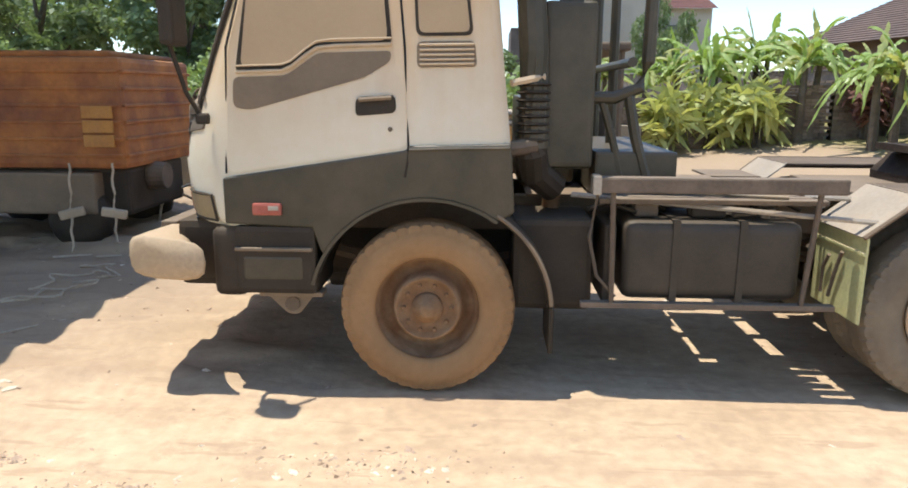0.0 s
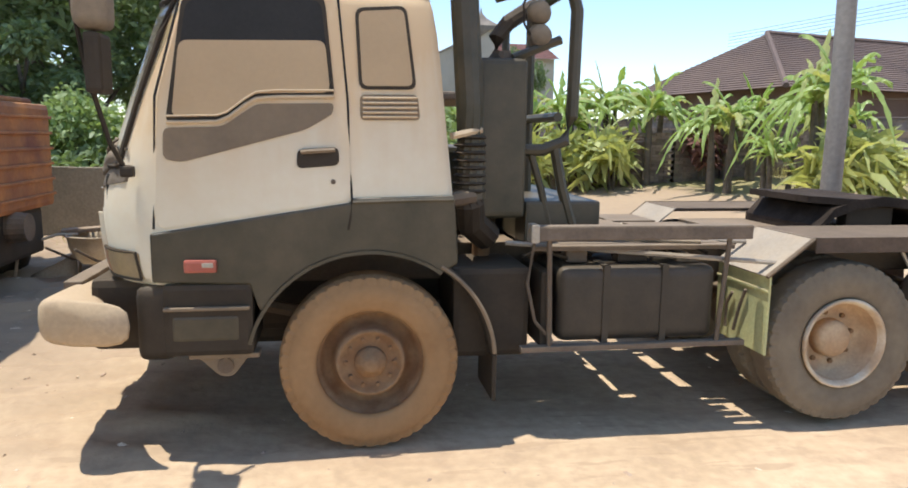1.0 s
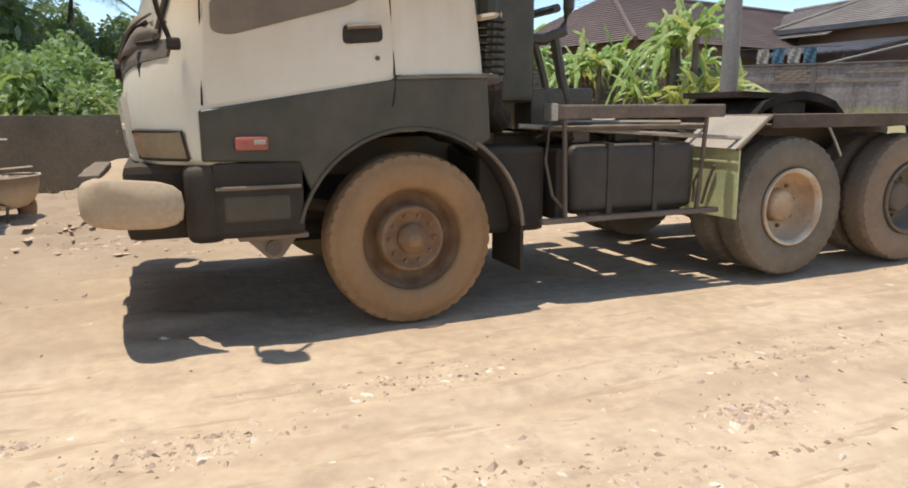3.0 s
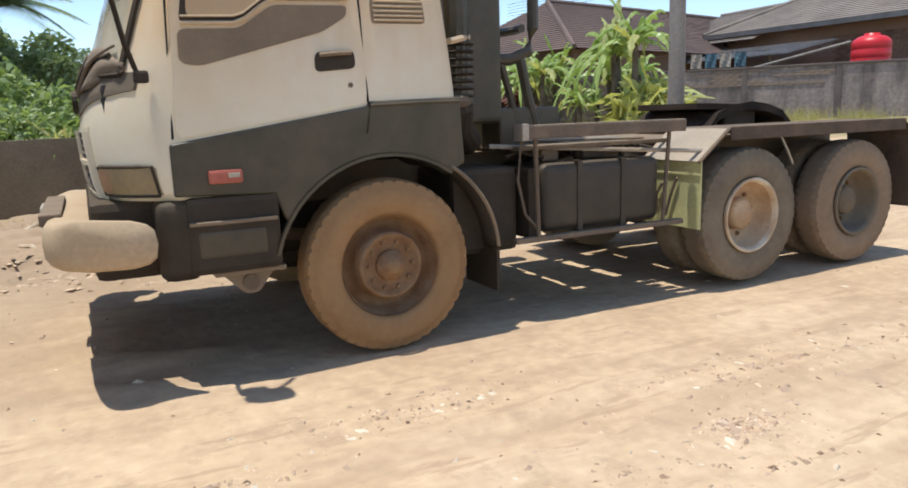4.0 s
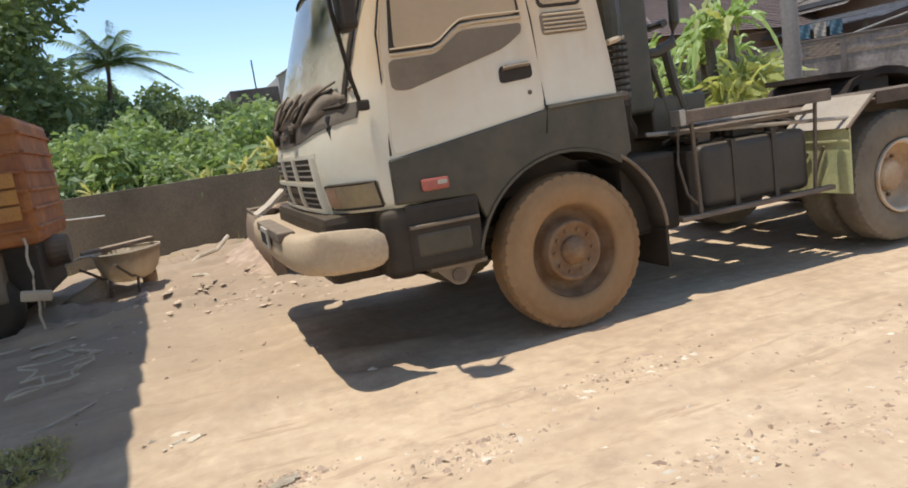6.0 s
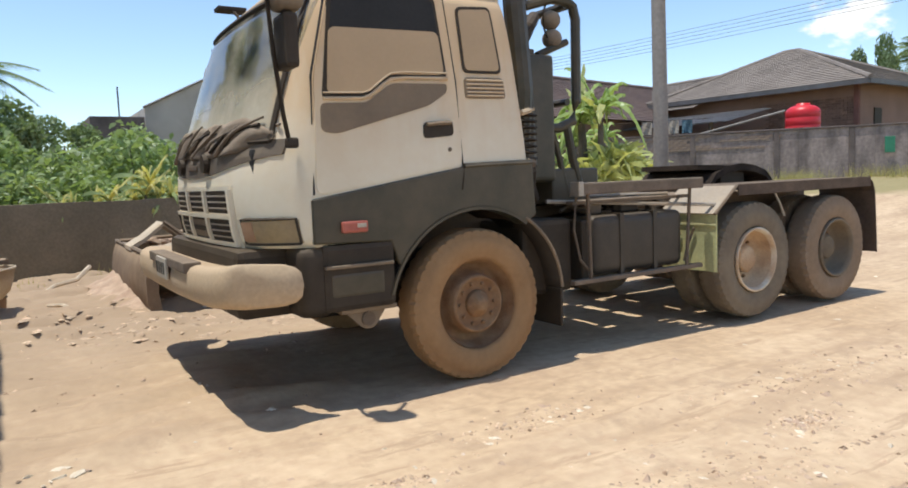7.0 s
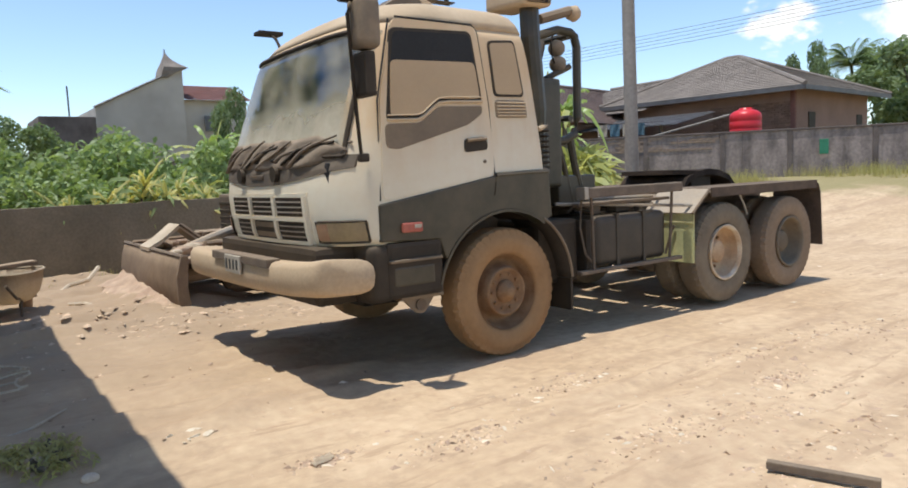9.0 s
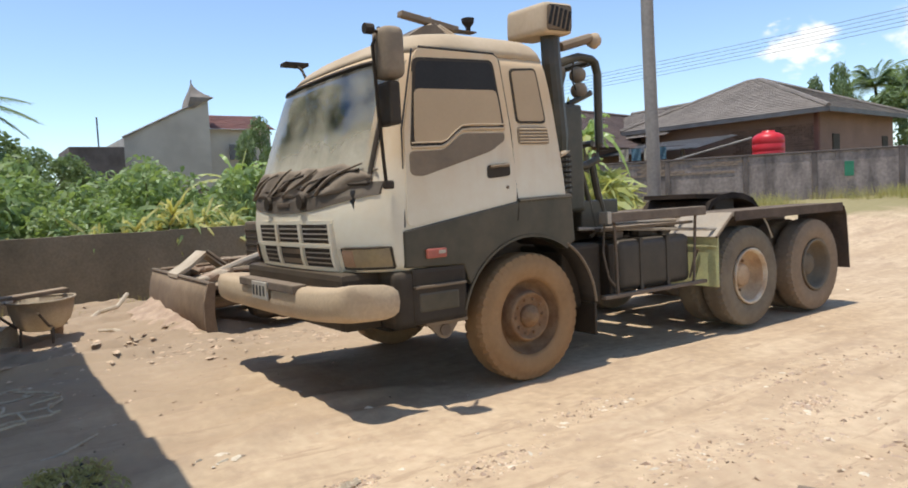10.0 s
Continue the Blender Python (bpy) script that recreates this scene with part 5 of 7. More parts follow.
gf = [(j * nx + i, j * nx + i + 1, (j + 1) * nx + i + 1, (j + 1) * nx + i) for j in range(len(ys) - 1) for i in range(nx - 1)]
ground = raw("ground", gv, gf, M_SAND, None, True)
tagged(ground, "dry sandy yard ground, sun-bleached and rutted", "ground", kind="structure")

# ---- foliage helpers ----
rng = np.random.default_rng(7)


def leaf_quads(centres, size, up=0.3, length=1.8, droop=0.25):
    """Bent leaves, each of two quads, at the given places."""
    n = len(centres)
    c = np.asarray(centres)
    d = rng.normal(size=(n, 3))
    d[:, 2] = d[:, 2] * 0.6 + up * rng.normal(0.2, 0.6, n)
    d /= np.linalg.norm(d, axis=1)[:, None]
    a = rng.normal(size=(n, 3))
    w = np.cross(d, a)
    w /= np.linalg.norm(w, axis=1)[:, None] + 1e-9
    s = size * rng.uniform(0.55, 1.35, n)[:, None]
    mid = c + d * s * length * 0.5
    tip = c + d * s * length
    tip[:, 2] -= droop * s[:, 0] * length
    v = np.stack([c - w * s * 0.12, c + w * s * 0.12, mid + w * s * 0.45, mid - w * s * 0.45, tip + w * s * 0.1, tip - w * s * 0.1], 1).reshape(-1, 3)
    k = np.arange(n)[:, None] * 6
    f = np.concatenate([k + np.array([[0, 1, 2, 3]]), k + np.array([[3, 2, 4, 5]])])
    return v, f


def blob_points(n, c, r, hollow=0.55):
    p = rng.normal(size=(n, 3))
    p /= np.linalg.norm(p, axis=1)[:, None]
    p *= rng.uniform(hollow, 1.0, n)[:, None] ** 0.7
    return p * np.array(r) + np.array(c)


def shrub(name, r, h, count, size, material, label, stems=6, length=1.8):
    ob = empty(name, label, "shrub")
    bm = bmesh.new()
    pts = []
    for k in range(stems):
        a = rng.uniform(0, 6.28)
        q = rng.uniform(0.3, 0.95)
        top = (r * q * math.cos(a), r * q * math.sin(a), h * rng.uniform(0.6, 1.0))
        add_tube(bm, [(0.1 * math.cos(a), 0.1 * math.sin(a), -0.1), (top[0] * 0.4, top[1] * 0.4, top[2] * 0.5), top], 0.035, 5, 0.01)
        pts.append(blob_points(count // stems, (top[0], top[1], top[2] * 0.85), (r * 0.5, r * 0.5, h * 0.38)))
    part("stem", bm, M_BARK, ob)
    v, f = leaf_quads(np.concatenate(pts), size, 0.3 if length < 2 else 0.9, length)
    v[:, 2] = np.maximum(v[:, 2], 0.02)
    raw("leaves", v, f, material, ob)
    return ob


def tree(name, h, r, count, size, material, label, lean=(0, 0), clumps=11, bare=0.4):
    ob = empty(name, label, "tree")
    bm = bmesh.new()
    top = Vector((lean[0], lean[1], h * 0.8))
    add_tube(bm, [(0, 0, -0.3), (lean[0] * 0.2, lean[1] * 0.2, h * 0.25), (lean[0] * 0.6, lean[1] * 0.6, h * 0.55), top], 0.05 * h ** 0.8, 9, 0.05)
    pts = []
    for k in range(clumps):
        a = 2.4 * k + rng.uniform(0, 0.8)
        q = rng.uniform(0.3, 1.0)
        z = h * (bare + (1 - bare) * (k + 0.7) / clumps)
        c = (lean[0] * z / h + r * q * math.cos(a), lean[1] * z / h + r * q * math.sin(a), z)
        st = (lean[0] * (z - 1) / h, lean[1] * (z - 1) / h, max(0.3, z - r * 0.7))
        add_tube(bm, [st, ((st[0] + c[0]) / 2, (st[1] + c[1]) / 2, (st[2] + c[2]) / 2 + 0.1), c], 0.02 * h ** 0.7, 5, 0.012)
        rr = r * rng.uniform(0.28, 0.5)
        pts.append(blob_points(count // clumps, c, (rr, rr, rr * 0.72), 0.35))
    part("trunk", bm, M_BARK, ob)
    v, f = leaf_quads(np.concatenate(pts), size, 0.1)
    raw("crown", v, f, material, ob)
    return ob


def frond(length, width, lift, droop, az, base, ragged, n=10):
    """A long arching leaf as verts and faces: two halves along a midrib, torn into lobes."""
    v, f = [], []
    ca, sa = math.cos(az), math.sin(az)
    for i in range(n + 1):
        t = i / n
        rad = length * t * (math.cos(lift) * (1 - 0.15 * t))
        z = base[2] + length * (math.sin(lift) * t - droop * t * t)
        w = width * math.sin(math.pi * min(1, 0.12 + 0.9 * t)) ** 0.6 * (1 if i < n else 0.1)
        for s in (-1, 0, 1):
            ww = w * s * (1 - ragged * (rng.random() if s else 0))
            v.append((base[0] + ca * rad - sa * ww, base[1] + sa * rad + ca * ww, z - abs(s) * 0.25 * w - (0.06 * rng.random() * abs(s))))
    for i in range(n):
        o = i * 3
        f += [(o, o + 1, o + 4, o + 3), (o + 1, o + 2, o + 5, o + 4)]
    return v, f


def banana(label, h):
    ob = empty("banana_plant", label, "banana plant", "banana plants by the wall")
    for k in range(3):
        bx, by = rng.uniform(-0.5, 0.5), rng.uniform(-0.5, 0.5)
        hh = h * rng.uniform(0.5, 0.8)
        part("stem", tube([(bx, by, -0.2), (bx * 1.1, by * 1.1, hh * 0.5), (bx * 1.25, by * 1.25, hh)], 0.11, 8, 0.05), M_BARK, ob)
        for q in range(17):
            v, f = frond(rng.uniform(0.9, 1.9) * h / 2.4, rng.uniform(0.07, 0.13), rng.uniform(0.2, 1.5), rng.uniform(0.35, 1.1), 2.4 * q + rng.uniform(0, 1), (bx * 1.25, by * 1.25, hh), 0.7, 16)
            raw("leaf", v, f, M_BANANA if q % 4 else M_LEAF_C, ob)
    return ob


def palm(label, h, lean):
    ob = empty("coconut_palm", label, "palm")
    part("trunk", tube([(0, 0, -0.3), (lean * 0.2, 0, h * 0.4), (lean * 0.6, 0, h * 0.75), (lean, 0, h)], 0.17, 9, 0.1), M_BARK, ob)
    for q in range(28):
        az, lift, dr, ln = 2.4 * q, rng.uniform(-0.1, 1.35), rng.uniform(0.35, 0.75), rng.uniform(2.2, 3.0)
        v, f = [], []
        ca, sa = math.cos(az), math.sin(az)
        for i in range(40):
            t = i / 39
            rad, z = ln * t * math.cos(lift), h + ln * (math.sin(lift) * t - dr * t * t)
            p = np.array((lean + ca * rad, sa * rad, z))
            for s in (-1, 1):
                L = 0.55 * math.sin(math.pi * min(1, 0.1 + 0.88 * t)) + 0.05
                tip = p + np.array((-sa * s * L + ca * 0.25, ca * s * L + sa * 0.25, -0.35 * L - 0.1 * rng.random()))
                o = len(v)
                v += [p, p + np.array((ca * 0.06, sa * 0.06, 0)), tip]
                f.append((o, o + 1, o + 2))
        raw("frond", v, f, M_LEAF_B, ob)
    return ob


# ---- low wall and greenery past the front of the truck ----
bm = bmesh.new()
for k in range(28):
    x0 = -18 + 0.75 * k
    z1 = 1.22 + 0.05 * noise.noise((x0, 1, 1))
    add_box(bm, x0, x0 + 0.75, 8.55, 8.85, -0.2, z1, 0)
tagged(part("low_wall", bm, M_WALLDK), "low dark mossy boundary wall", "wall", kind="structure")

S = [shrub("shrub", 1.0, 1.9, 3600, 0.095, M_LEAF_A, "dense green leafy shrub behind the low wall"),
     shrub("shrub", 1.1, 1.6, 3200, 0.09, M_LEAF_B, "dark green shrub behind the low wall"),
     shrub("shrub", 0.75, 1.25, 620, 0.11, M_LEAF_C, "pale yellow-green spear-leaved shrub over the wall", 6, 4.5),
     shrub("shrub", 1.2, 2.3, 4200, 0.09, M_LEAF_A, "tall cassava-like green shrub behind the low wall", 9)]
S[0].location, S[1].location, S[2].location, S[3].location = (-2.6, 10.6, 0), (-4.6, 10.6, 0), (1.2, 10.3, 0.1), (-3.4, 12.0, 0)
for s in S:
    s["group"] = "shrubs behind the low wall"
random.seed(4)
for k in range(46):
    row = k % 4
    x = -15 + 17.0 * ((k * 0.618) % 1.0)
    y = 10.35 + 1.35 * row + random.uniform(-0.4, 0.4)
    src = S[(0, 1, 3, 0, 3, 1, 0)[k % 7]]
    sc = random.uniform(0.7, 1.0) * (1 + 0.05 * row)
    c = copy_thing(src, pose(x, y, ground_z(x, y), 0, 0, random.uniform(0, 360)))
    c.scale = (sc, sc, sc * random.uniform(0.8, 1.1))


def spear_plant(label, n):
    ob = empty("spear_leaved_plant", label, "plant", "spear-leaved plants by the low wall")
    for k in range(4):
        a = 1.6 * k
        top = (0.16 * math.cos(a), 0.16 * math.sin(a), 0.95 + 0.1 * k)
        part("stem", tube([(0.3 * top[0], 0.3 * top[1], -0.1), (top[0] * 0.8, top[1] * 0.8, 0.5), top], 0.03, 6, 0.018), M_BARK, ob)
        for q in range(n):
            v, f = frond(rng.uniform(0.45, 0.85), rng.uniform(0.025, 0.04), rng.uniform(0.15, 1.4), rng.uniform(0.3, 0.8), 2.4 * q + rng.uniform(0, 1), top, 0.15, 6)
            raw("blade", v, f, M_SPEAR if q % 3 else M_LEAF_A, ob)
    return ob


SP = spear_plant("pale yellow-green spear-leaved plant overhanging the low wall", 11)
SP.location = (-0.7, 8.98, 0.05)
for k, (x, y, sc) in enumerate(((-1.25, 8.98, 0.95), (-0.2, 9.0, 1.05), (0.35, 9.0, 0.95), (-1.9, 9.05, 0.9), (-3.4, 9.0, 0.85), (-0.45, 9.15, 1.15))):
    c = copy_thing(SP, pose(x, y, 0.05, 0, 0, 63 * k))
    c.scale = (sc, sc, sc)

T = tree("tree", 5.2, 2.4, 9000, 0.13, M_LEAF_B, "round dark green tree in the distance", (0.3, 0.2), 13, 0.3)
T.location = (-4.4, 31, 0)
for x, y, sc in ((-0.6, 31, 0.8), (-2.6, 24, 0.7), (-7, 29, 0.95), (-11, 25, 1.2), (-15, 21, 1.15), (-5.5, 23, 0.8), (39.5, 11.6, 1.2), (54, 17, 1.6), (47, 11.5, 1.3), (60, 15, 1.7), (56, 10, 1.3), (-22, 30, 1.6), (-9, 19, 0.9)):
    c = copy_thing(T, pose(x, y, ground_z(x, y) - 0.1, 0, 0, 57 * x))
    c.scale = (sc, sc, sc)
    c["group"] = "far trees"
c = copy_thing(T, pose(7.0, 25, 0, 0, 0, 20))
c.scale = (0.42, 0.42, 0.93)
c["group"] = "far trees"
c = copy_thing(T, pose(36.86, 16.02, 0, 0, 0, 40))
c.scale = (0.5, 0.5, 1.38)
big = tree("tall_tree", 11.5, 4.2, 16000, 0.18, M_LEAF_B, "tall dark spreading tree beyond the wall", (0.8, 0.3), 20, 0.38)
big.location = (-8.5, 21, 0)
p1 = palm("coconut palm rising behind the shrubs", 5.7, 0.4)
p1.location = (-4.2, 26, 0)
for x, y, sc in ((40.2, 15.2, 1.05), (-6.6, 27, 0.9)):
    c = copy_thing(p1, pose(x, y, ground_z(x, y), 0, 0, 100 * x))
    c.scale = (sc, sc, sc)

# ---- banana plants, wall pole ----
B = [banana("sunlit banana plant with torn leaves by the wall", 2.6), banana("ragged banana plant before the brick wall", 2.2)]
B[0].location, B[1].location = (9.6, 8.9, ground_z(9.6, 8.9)), (10.5, 10.2, ground_z(10.5, 10.2))
for k, (x, y, sc) in enumerate(((8.7, 11.4, 1.0), (6.0, 14.2, 1.15), (7.6, 13.4, 1.15), (4.9, 15.5, 1.1), (3.4, 16.3, 1.1), (8.9, 9.6, 0.7), (7.0, 15.2, 1.2), (9.8, 12.6, 1.0))):
    c = copy_thing(B[k % 2], pose(x, y, ground_z(x, y), 0, 0, 77 * k + 20))
    c.scale = (sc, sc, sc)
B[0].scale = (1.15, 1.15, 1.35)
und = shrub("spiky_bush", 0.7, 1.2, 300, 0.15, M_LEAF_C, "pale spear-leaved bush under the banana plants", 6, 4.0)
und.location = (9.3, 8.2, ground_z(9.3, 8.2))
for x, y in ((10.0, 8.3), (5.6, 13.2), (6.6, 12.8), (4.6, 13.6)):
    copy_thing(und, pose(x, y, ground_z(x, y), 0, 0, 90 * x))
redp = shrub("red_leaved_shrub", 0.5, 1.3, 500, 0.12, M_ROOFRED, "dark red-leaved shrub against the wall")
redp.location = (9.0, 12.8, ground_z(9.0, 12.8))

pole = part("utility_pole", tube([(4.97, 2.80, -0.3), (4.965, 2.80, 0.6), (4.98, 2.80, 2.0), (4.95, 2.80, 4.0), (4.97, 2.80, 8.0)], 0.115, 14, 0.085), M_POLE, None, "", True)
tagged(pole, "tall grey weathered utility pole behind the truck", "utility pole")

# ---- old brick wall behind the banana plants ----
bkw = empty("brick_wall", "old dark brick wall with a broken top behind the banana plants", "wall")
bkw["kind"] = "structure"


def brick_run(a, b, top0, top1):
    """Courses of single bricks from a to b over a mortar core; the top edge is uneven."""
    a, b = Vector((*a, 0)), Vector((*b, 0))
    d = (b - a).normalized()
    n = Vector((-d.y, d.x, 0))
    m = Matrix(((d.x, n.x, 0, a.x), (d.y, n.y, 0, a.y), (0, 0, 1, 0), (0, 0, 0, 1)))
    L = (b - a).length
    v, f = [], []
    for r in range(32):
        for k in range(int(L / 0.235)):
            u = 0.235 * k + 0.117 * (r % 2)
            z = 0.1 + 0.078 * r
            if z + 0.07 > top0 + (top1 - top0) * u / L + 0.10 * noise.noise((u * 0.9, a.x, 4)):
                continue
            o, e = len(v), 0.012 * noise.noise((u * 3, r, 1))
            v += [m @ Vector((u + p * 0.222, -0.02 - e if q == 0 else 0.22 + e, z + w * 0.066)) for p in (0, 1) for q in (0, 1) for w in (0, 1)]
            f += [tuple(o + t for t in face) for face in ((0, 1, 5, 4), (2, 6, 7, 3), (1, 3, 7, 5), (0, 4, 6, 2), (4, 5, 7, 6), (0, 2, 3, 1))]
    raw("bricks", v, f, M_WALLBRICK, bkw)["kind"] = "stuff"
    bm = bmesh.new()
    for k in range(int(L / 0.5)):
        u = 0.5 * k
        add_box(bm, u, u + 0.5, 0, 0.2, -0.1, top0 + (top1 - top0) * u / L - 0.22, 0, m)
    part("mortar_core", bm, M_WALLDK, bkw)


brick_run((8.3, 13.0), (13.5, 13.0), 2.15, 2.45)
brick_run((2.6, 13.9), (8.4, 13.05), 1.55, 2.05)

# ---- right-hand boundary wall ----
WD, WN, W0 = Vector((0.616, -0.788, 0)), Vector((0.788, 0.616, 0)), Vector((15.0, 11.7, 0))


def wall_m(u, off=0.0, z=0.0):
    p = W0 + WD * u + WN * off
    m = Matrix(((WD.x, WN.x, 0, p.x), (WD.y, WN.y, 0, p.y), (0, 0, 1, z), (0, 0, 0, 1)))
    return m


bm = bmesh.new()
for k in range(22):
    u = -24 + 2.0 * k
    add_box(bm, 0, 1.998, 0, 0.16, 0.2, 2.40 + 0.04 * noise.noise((u, 2, 2)), 0.01, wall_m(u))
wall = tagged(part("boundary_wall", bm, M_PLASTER), "grey stained block boundary wall with brick showing", "wall", kind="structure")
bm = bmesh.new()
for k in range(22):
    u = -24 + 2.0 * k
    add_box(bm, 0, 1.998, -0.04, 0.2, 2.40, 2.46 + 0.03 * noise.noise((u, 5, 2)), 0.015, wall_m(u))
part("wall_coping", bm, M_COPING, wall)
for u in (-14, -11.5, -9, -6.5, -4, -1.5, 1.0, 3.4, 5.4, 7.8, 10.2, 12.6):
    bm = bmesh.new()
    add_box(bm, -0.08, 0.08, -0.03, 0.2, 0.3, 2.45, 0.02, wall_m(u))
    part("pillar", bm, M_COPING, wall)
sign = part("green_notice", box(-0.13, 0.13, -0.11, -0.09, 1.62, 2.08, 0.01, wall_m(6.35)), M_GREENSIGN, None)
tagged(sign, "small green notice board fixed on the wall", "sign", kind="structure")

# ---- houses ----


def roof_face(par, material, a, b, c, d, rows):
    """Stepped tile courses from the eave a-b up to the ridge d-c, each a part of its own."""
    a, b, c, d = (Vector(p) for p in (a, b, c, d))
    nrm = (b - a).cross(d - a).normalized()
    if nrm.z < 0:
        nrm = -nrm
    for k in range(rows):
        t0, t1 = k / rows, (k + 1) / rows
        p, q = a.lerp(d, t0), b.lerp(c, t0)
        r, s = b.lerp(c, t1), a.lerp(d, t1)
        up = nrm * 0.03
        raw("tile_course", (p + up, q + up, r + nrm * 0.004, s + nrm * 0.004, p, q), ((0, 1, 2, 3), (4, 5, 1, 0)), material, par)


def loc(u, w, z):
    """A place by the wall's line: u along it, w behind it."""
    p = W0 + WD * u + WN * w
    return (p.x, p.y, z)


HC, HD, HN = Vector((21.9, 8.8, 0)), Vector((0.087, -0.996, 0)), Vector((0.996, 0.087, 0))


def hloc(u, w, z):
    p = HC + HD * u + HN * w
    return (p.x, p.y, z)


def house_m(u, w):
    p = HC + HD * u + HN * w
    return Matrix(((HD.x, HN.x, 0, p.x), (HD.y, HN.y, 0, p.y), (0, 0, 1, 0), (0, 0, 0, 1)))


house = empty("tiled_house", "brown tile-roofed house behind the boundary wall", "house")
EZ, uL, dep, AZ = 4.15, -9.0, 9.0, 6.15
ap0, ap1 = hloc(-4.7, dep / 2, AZ), hloc(-5.3, dep / 2, AZ)
roof_face(house, M_TILE, hloc(uL, 0, EZ), hloc(0, 0, EZ), ap0, ap1, 24)
roof_face(house, M_TILE, hloc(0, 0, EZ), hloc(0, dep, EZ), ap0, ap0, 24)
roof_face(house, M_TILE, hloc(uL, dep, EZ), hloc(uL, 0, EZ), ap1, ap1, 24)
roof_face(house, M_TILE, hloc(0, dep, EZ), hloc(uL, dep, EZ), ap1, ap0, 24)
roof_face(house, M_TILE, hloc(-11.6, -0.3, EZ - 0.35), hloc(-6.5, -0.3, EZ - 0.35), hloc(-6.5, 4.5, 5.55), hloc(-11.6, 4.5, 5.45), 22)
roof_face(house, M_TILE, hloc(-6.5, 9.3, EZ - 0.35), hloc(-11.6, 9.3, EZ - 0.35), hloc(-11.6, 4.5, 5.45), hloc(-6.5, 4.5, 5.55), 22)
for e in ((hloc(0, 0, EZ + 0.05), ap0), (hloc(uL, 0, EZ + 0.05), ap1), (ap0, ap1), (hloc(-11.6, 4.5, 5.48), hloc(-6.5, 4.5, 5.58)), (hloc(0, dep, EZ + 0.05), ap0)):
    part("ridge_cap", tube([e[0], e[1]], 0.09, 6), M_TILE, house)
part("wall", box(uL + 0.6, -0.7, 0.7, dep - 0.7, 0.5, EZ, 0.0, house_m(0, 0)), M_RENDERTAN, house, "tan rendered house wall")
bm = bmesh.new()
for r in range(15):
    for k in range(13):
        u = -4.0 + 0.25 * k + 0.12 * (r % 2)
        add_box(bm, u, u + 0.235, 0.66, 0.72, 2.4 + 0.085 * r, 2.475 + 0.085 * r, 0, house_m(0, 0))
bf = part("brick_front", bm, M_BRICK, house, "red brick front")
bf["kind"] = "stuff"
part("corner_post", box(-0.78, -0.62, 0.6, 0.76, 0.6, EZ, 0.01, house_m(0, 0)), M_ROOFRED, house)
part("eave_board", box(uL, 0, -0.02, 0.03, EZ - 0.16, EZ, 0.0, house_m(0, 0)), M_TIN, house)
part("eave_board", box(-0.03, 0.03, 0, dep, EZ - 0.16, EZ, 0.0, house_m(0, 0)), M_TIN, house)
for w in (2.0, 7.0):
    wd = part("window", box(-0.72, -0.66, w, w + 0.6, 2.55, 3.3, 0.01, house_m(0, 0)), M_BLACK, house, "small dark shuttered window")
    part("window_sill", box(-0.74, -0.58, w - 0.05, w + 0.65, 2.47, 2.55, 0.01, house_m(0, 0)), M_PLASTER, wd)
# solid block; its black colour stands in for the shade under the wing's roof
part("wing_wall", box(-11.4, uL + 1.0, 1.6, 7.5, 0.5, 3.75, 0.0, house_m(0, 0)), M_BLACK, house, "near-black block standing for the shaded open front of the wing")
aw = bmesh.new()
for k in range(38):
    m = house_m(-14 + 0.28 * k, -3.2) @ Matrix.Translation((0, 0, 2.95)) @ Matrix.Rotation(radians(10), 4, "X")
    add_box(aw, 0, 0.15, 0, 3.1, 0.0, 0.03, 0, m)
    add_box(aw, 0.15, 0.28, 0, 3.1, -0.03, 0.0, 0, m)
part("awning", aw, M_TIN, house, "grey corrugated tin awning")["kind"] = "stuff"
for u in (-14, -9, -4):
    part("awning_post", box(-0.06, 0.06, -0.06, 0.06, 0.6, 3.0, 0.01, house_m(u, -3.0)), M_STEEL, house)

tnk = empty("water_tank", "bright red ribbed plastic water tank above the wall", "water tank")
tc = loc(4.25, 1.3, 0)
part("tank_shell", lathe([(0.0, 2.40), (0.50, 2.40), (0.51, 2.55), (0.495, 2.57), (0.51, 2.60), (0.51, 2.80), (0.495, 2.82), (0.51, 2.85), (0.51, 3.0), (0.48, 3.08), (0.36, 3.17), (0.2, 3.22), (0.2, 3.27), (0.0, 3.28)], 32, "z", (tc[0], tc[1], 0)), M_REDTANK, tnk, "", True)
part("tank_stand", box(-0.6, 0.6, 0.7, 1.9, 0.5, 2.40, 0.02, wall_m(4.25, 0)), M_BRICK, tnk)
prop = part("leaning_ladder", tube([loc(1.2, 0.6, 2.45), loc(3.7, 0.9, 3.05)], 0.04, 6), M_POLE)
tagged(prop, "pole leaning along the wall top beside the tank", "pole")
